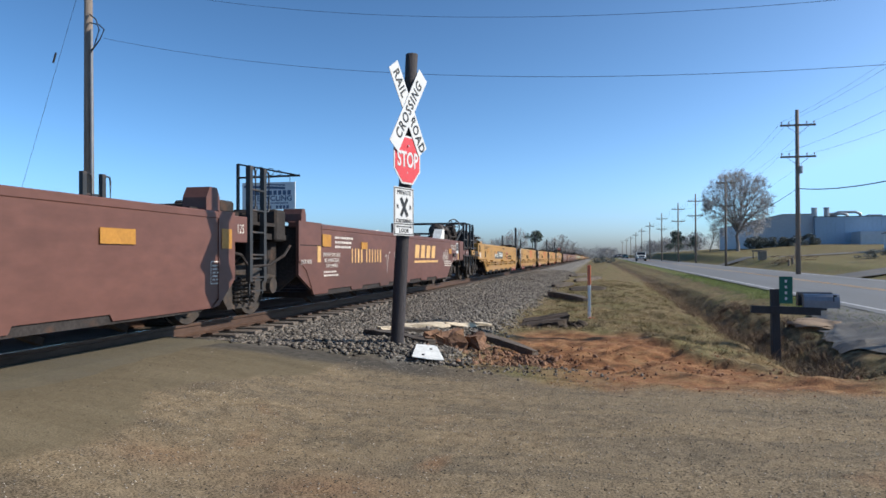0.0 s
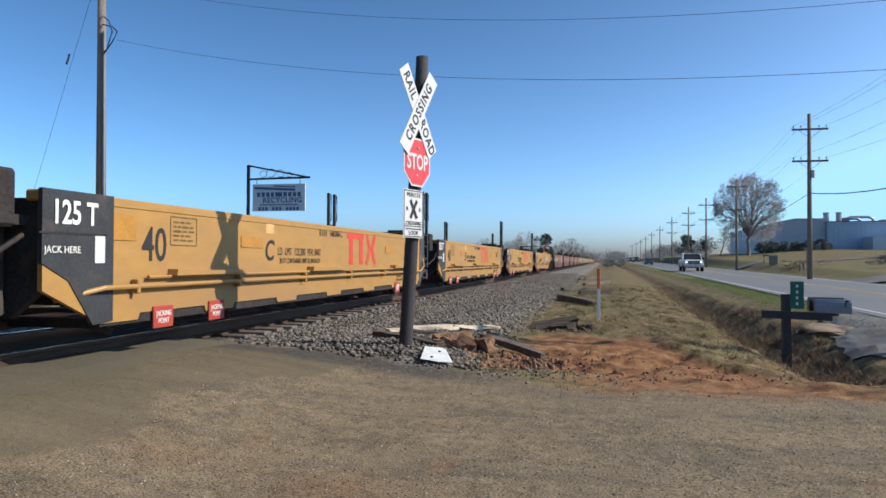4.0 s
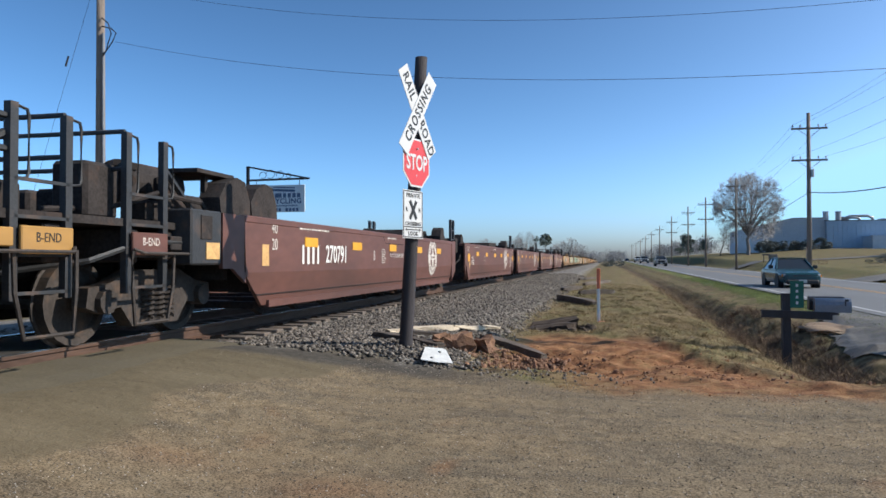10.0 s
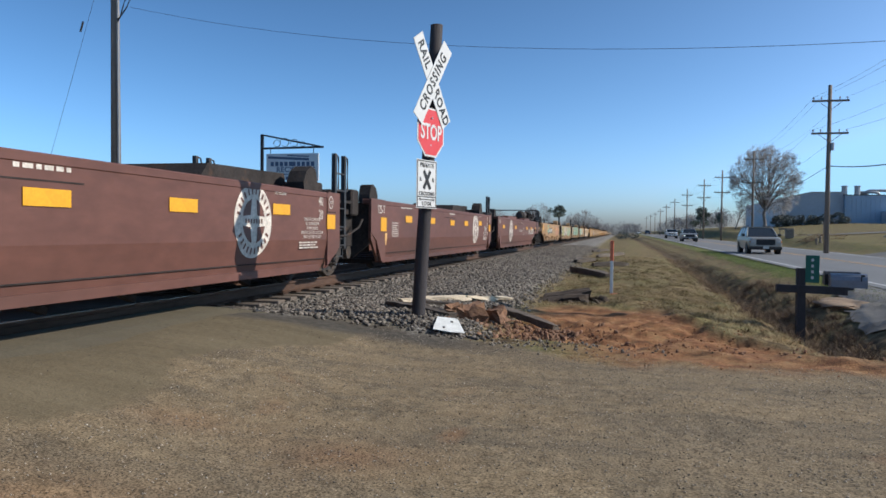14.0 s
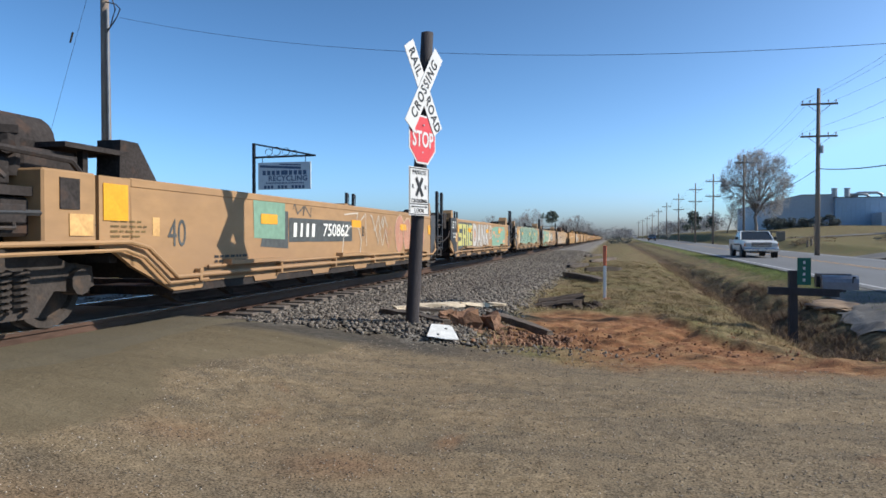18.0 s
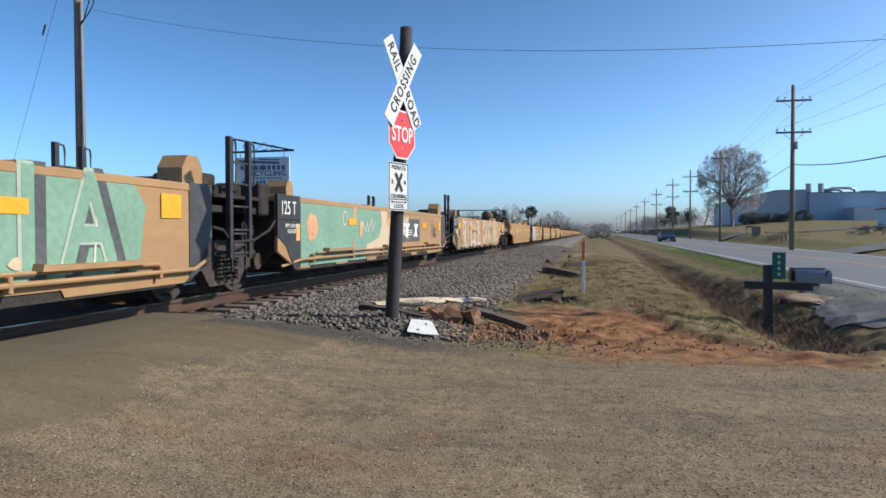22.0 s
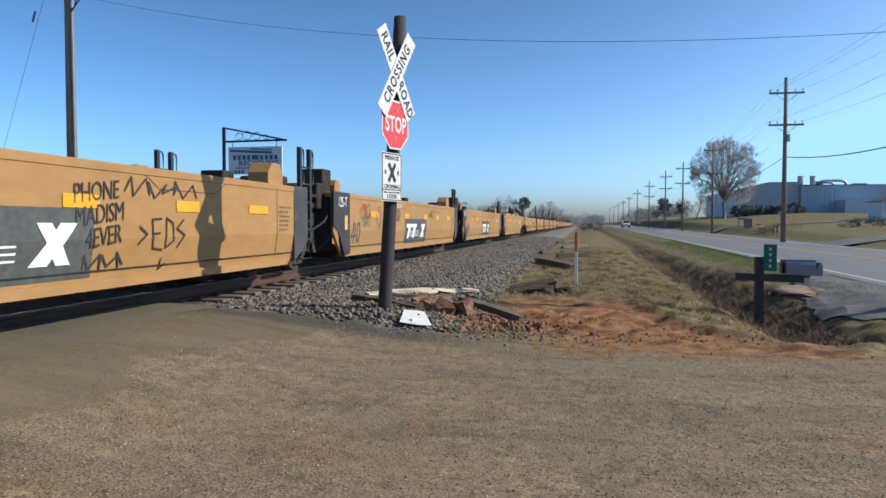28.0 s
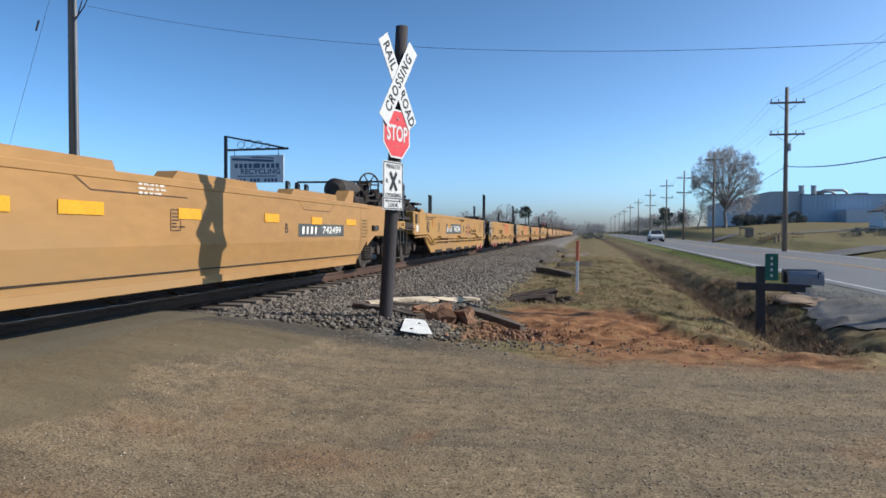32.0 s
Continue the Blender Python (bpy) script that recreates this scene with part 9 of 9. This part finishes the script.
def greenhouse(th, paint, pts, half, zb, zt, tumble, pillars):
    """Roof and glass: pts = y of windscreen base, roof front, roof rear, rear glass base."""
    ya, yb, yc, yd = pts
    hw, ht = half, half - tumble
    bm = B()
    loft(bm, [[(-ht, yb, zt - .05), (ht, yb, zt - .05), (ht - .08, yb + .03, zt), (-ht + .08, yb + .03, zt)], [(-ht, yc, zt - .05), (ht, yc, zt - .05), (ht - .08, yc - .03, zt), (-ht + .08, yc - .03, zt)]])
    part("roof", soften(bm, .04), paint, th)

    def pane(name, quad):
        b = B()
        vs = [b.verts.new(p) for p in quad]
        b.faces.new(vs)
        r = bmesh.ops.extrude_face_region(b, geom=b.faces[:])
        n = (Vector(quad[1]) - Vector(quad[0])).cross(Vector(quad[2]) - Vector(quad[0])).normalized()
        bmesh.ops.translate(b, verts=[v for v in r["geom"] if isinstance(v, bmesh.types.BMVert)], vec=-n * 0.02)
        return part(name, b, M["glass"], th, "dark tinted glass")
    e = 0.05
    pane("windscreen", [(-hw + .07, ya + .03, zb), (hw - .07, ya + .03, zb), (ht - e, yb + .02, zt - .06), (-ht + e, yb + .02, zt - .06)])
    pane("rear_window", [(hw - .1, yd - .03, zb), (-hw + .1, yd - .03, zb), (-ht + e, yc - .02, zt - .06), (ht - e, yc - .02, zt - .06)])
    for s in (1, -1):
        edges = [ya + .22] + pillars + [yd - .1]
        for a, c in zip(edges, edges[1:]):
            ta = yb + (a - ya) * 0.15 if a == edges[0] else a
            tc = yc - (yd - c) * 0.15 if c == edges[-1] else c
            q = [(s * (hw - .01), a + .04, zb), (s * (hw - .01), c - .04, zb), (s * (ht - .005), min(max(tc - .04, yb), yc), zt - .07), (s * (ht - .005), max(ta + .04, yb + .05), zt - .07)]
            pane("side_window", q if s > 0 else q[::-1])
        for a0, a1 in [(ya, yb), (yd, yc)] + [(p, p) for p in pillars]:
            bm = B()
            rod(bm, (s * (hw - .025), a0, zb - .02), (s * (ht - .018), a1, zt - .03), 0.038, 6)
            part("pillar", bm, paint, th)
        bm = B()
        box(bm, (s * (hw + .14), ya + .38, zb + .10), (0.2, 0.12, 0.17), bevel=0.03)
        part("mirror", bm, M["plastic"], th)
    bm = B()
    loft(bm, [[(-hw + .05, ya + .1, zb - .06), (hw - .05, ya + .1, zb - .06), (hw - .05, ya + .1, zb - .02), (-hw + .05, ya + .1, zb - .02)], [(-hw + .05, yd - .05, zb - .06), (hw - .05, yd - .05, zb - .06), (hw - .05, yd - .05, zb - .02), (-hw + .05, yd - .05, zb - .02)]])
    part("cabin_floor", bm, M["plastic"], th)


def nose(th, half, z0, z1, yf, chrome):
    bm = B()
    box(bm, (0, yf - .005, (z0 + z1) / 2 + .03), (half * 1.15, .05, (z1 - z0) * .9), bevel=.02)
    g = part("grille", bm, M["plastic"], th)
    for k in range(3):
        bm = B()
        box(bm, (0, yf - .035, z0 + .06 + (z1 - z0) * .3 * k), (half * 1.1, .02, .03))
        part("grille_bar", bm, M["chrome"] if chrome else M["plastic"], g)
    bm = B()
    box(bm, (0, yf - .05, z0 - .13), (half * 1.94, .2, .2), bevel=.05)
    b = part("bumper", bm, M["chrome"] if chrome else M["plastic"], th)
    bm = B()
    box(bm, (0, yf - .16, z0 - .1), (.32, .015, .15))
    part("licence_plate", bm, M["plate_blank"], b)


def arches(th, half, axles, r):
    for y in axles:
        for s in (1, -1):
            bm = B()
            bmesh.ops.create_cone(bm, cap_ends=True, segments=16, radius1=r + .07, radius2=r + .07, depth=.02, matrix=Matrix.Translation((s * (half + .002), y, r)) @ Matrix.Rotation(radians(90), 4, "Y"))
            part("wheel_arch", bm, M["plastic"], th)


def pickup(paint, lit, label, lift=0.0, chrome=True, old=False):
    """Nose towards -y; the origin lies on the road under the middle."""
    th = new("pickup_truck")
    tagged(th, label, "pickup truck")
    h, L = 0.98, 5.6
    zl = 0.42 + lift
    belt = (1.04 if old else 1.12) + lift
    bm = B()
    hood = belt - (0.02 if old else 0.0)
    loft(bm, [ring(-2.75, h * .90, zl + .12, hood - .16), ring(-2.68, h * .96, zl, hood - .06), ring(-2.2, h, zl, hood), ring(-1.35, h, zl, belt + .02), ring(-1.2, h, zl, belt + .02), ring(0.75, h, zl, belt + .02), ring(0.85, h, zl, belt + .02)])
    part("cab_body", soften(bm), paint, th)
    bm = B()
    for s in (1, -1):
        box(bm, (s * (h - .06), 1.82, (zl + belt) / 2 + .02), (.12, 1.92, belt - zl + .02), bevel=.03)
    box(bm, (0, 2.76, (zl + belt) / 2 + .02), (2 * h - .1, .1, belt - zl), bevel=.03)
    box(bm, (0, 1.82, zl + .22), (2 * h - .2, 1.9, .08))
    part("cargo_bed", bm, paint, th)
    greenhouse(th, paint, (-1.38, -0.5, 0.55, 0.82), h - .03, belt + .03, (1.62 if old else 1.80) + lift, .14, [0.0] if not old else [])
    ax = (-1.82, 1.75)
    arches(th, h, ax, .40)
    wheels(th, h, ax, .40)
    lamp_parts(th, h * .96, -2.74, hood - .24, lit, (.34, .06, .2))
    nose(th, h, zl + .18, hood - .12, -2.74, chrome)
    bm = B()
    box(bm, (0, .2, zl - .05), (1.1, 4.9, .16))
    part("chassis", bm, M["plastic"], th)
    bm = B()
    for s in (1, -1):
        box(bm, (s * (h + .005), -.25, zl + .36), (.02, 2.0, .05))
    part("body_moulding", bm, M["plastic"], th)
    return th


def suv(paint, lit, label):
    th = new("suv")
    tagged(th, label, "car")
    h, zl, belt = .94, .38, 1.12
    bm = B()
    loft(bm, [ring(-2.45, h * .9, zl + .1, belt - .18), ring(-2.38, h * .96, zl, belt - .08), ring(-1.9, h, zl, belt - .02), ring(-1.1, h, zl, belt), ring(2.2, h, zl, belt), ring(2.4, h * .97, zl + .05, belt)])
    part("body", soften(bm), paint, th)
    greenhouse(th, paint, (-1.3, -.35, 2.0, 2.36), h - .04, belt + .01, 1.74, .19, [.35, 1.25])
    ax = (-1.55, 1.45)
    arches(th, h, ax, .37)
    wheels(th, h, ax, .37)
    lamp_parts(th, h * .96, -2.43, belt - .30, lit, (.24, .06, .11))
    nose(th, h, zl + .2, belt - .16, -2.43, False)
    bm = B()
    for s in (1, -1):
        rod(bm, (s * .62, -.1, 1.80), (s * .62, 1.9, 1.80), .025, 6)
    part("roof_rack", bm, M["plastic"], th)
    return th


def sedan(paint, lit, label):
    th = new("car")
    tagged(th, label, "car")
    h, zl, belt = .86, .25, .90
    bm = B()
    loft(bm, [ring(-2.35, h * .78, zl + .14, belt - .26), ring(-2.26, h * .9, zl + .03, belt - .17), ring(-1.9, h * .98, zl, belt - .1), ring(-1.0, h, zl, belt), ring(1.3, h, zl, belt + .02), ring(2.1, h * .96, zl, belt + .02), ring(2.32, h * .88, zl + .1, belt - .04)])
    part("body", soften(bm), paint, th)
    greenhouse(th, paint, (-1.05, -.25, 1.0, 1.65), h - .05, belt, 1.43, .2, [.42])
    ax = (-1.42, 1.35)
    arches(th, h, ax, .32)
    wheels(th, h, ax, .32)
    lamp_parts(th, h * .94, -2.24, belt - .28, lit, (.32, .1, .13))
    nose(th, h * .8, zl + .22, belt - .3, -2.3, False)
    return th


LANE = 8.33


def drive(th, y_at):
    """Key a vehicle along the near lane: y_at = rows of seconds and metres ahead."""
    rows = []
    for t, y in y_at:
        rows.append((t, pose(LANE + ROAD_M * y, y, float(road_z(y)) + 0.02, 0, 0, -math.degrees(math.atan(ROAD_M)))))
    DRIVES.append((th, rows))
    th.matrix_basis = rows[0][1]


def steady(t0, y0, v):
    """Rows of a steady drive that passes y0 at t0, with a row where the road's grade begins and ends."""
    ts = {0.0, 32.0}
    for yk in (275.0, 15.0):
        tk = t0 + (y0 - yk) / v
        if 0 < tk < 32:
            ts.add(round(tk, 2))
    return [(t, y0 - v * (t - t0)) for t in sorted(ts)]


drive(pickup(M["car_white"], True, "silver-white modern pickup truck with headlights on", 0.08), [(0, 152), (3.5, 88), (5.5, 49.8), (6.0, 41.4), (6.5, 32.8), (7.0, 23.8), (8, 8), (32, -400)])
drive(sedan(M["car_teal"], True, "dark teal sedan driving on the highway"), steady(8.5, 67.4, 20.8))
drive(suv(M["car_tan"], False, "pewter-coloured boxy sport utility vehicle"), steady(13.0, 67.2, 18.6))
drive(suv(M["car_silver"], True, "silver sport utility vehicle with headlights on"), steady(17.0, 37.0, 20.2))
drive(pickup(M["car_white"], False, "older white regular-cab pickup truck", 0.06, True, True), steady(18.0, 47.3, 21.3))
drive(sedan(M["car_blue"], False, "dark blue-green sedan on the highway"), steady(24.0, 43.6, 21.6))
drive(sedan(M["car_white"], False, "white sedan driving on the highway"), steady(30.0, 126.0, 16.7))

SPEED = 10.21                         # of the train, metres a second


def motions():
    for u, y0 in UNITS:
        walk(u, [(t, pose(TRACK_X, y0 - SPEED * t, RAIL_Z)) for t in (0, 8, 16, 24, 32)])
    for thing, rows in DRIVES:
        walk(thing, rows)


motions()
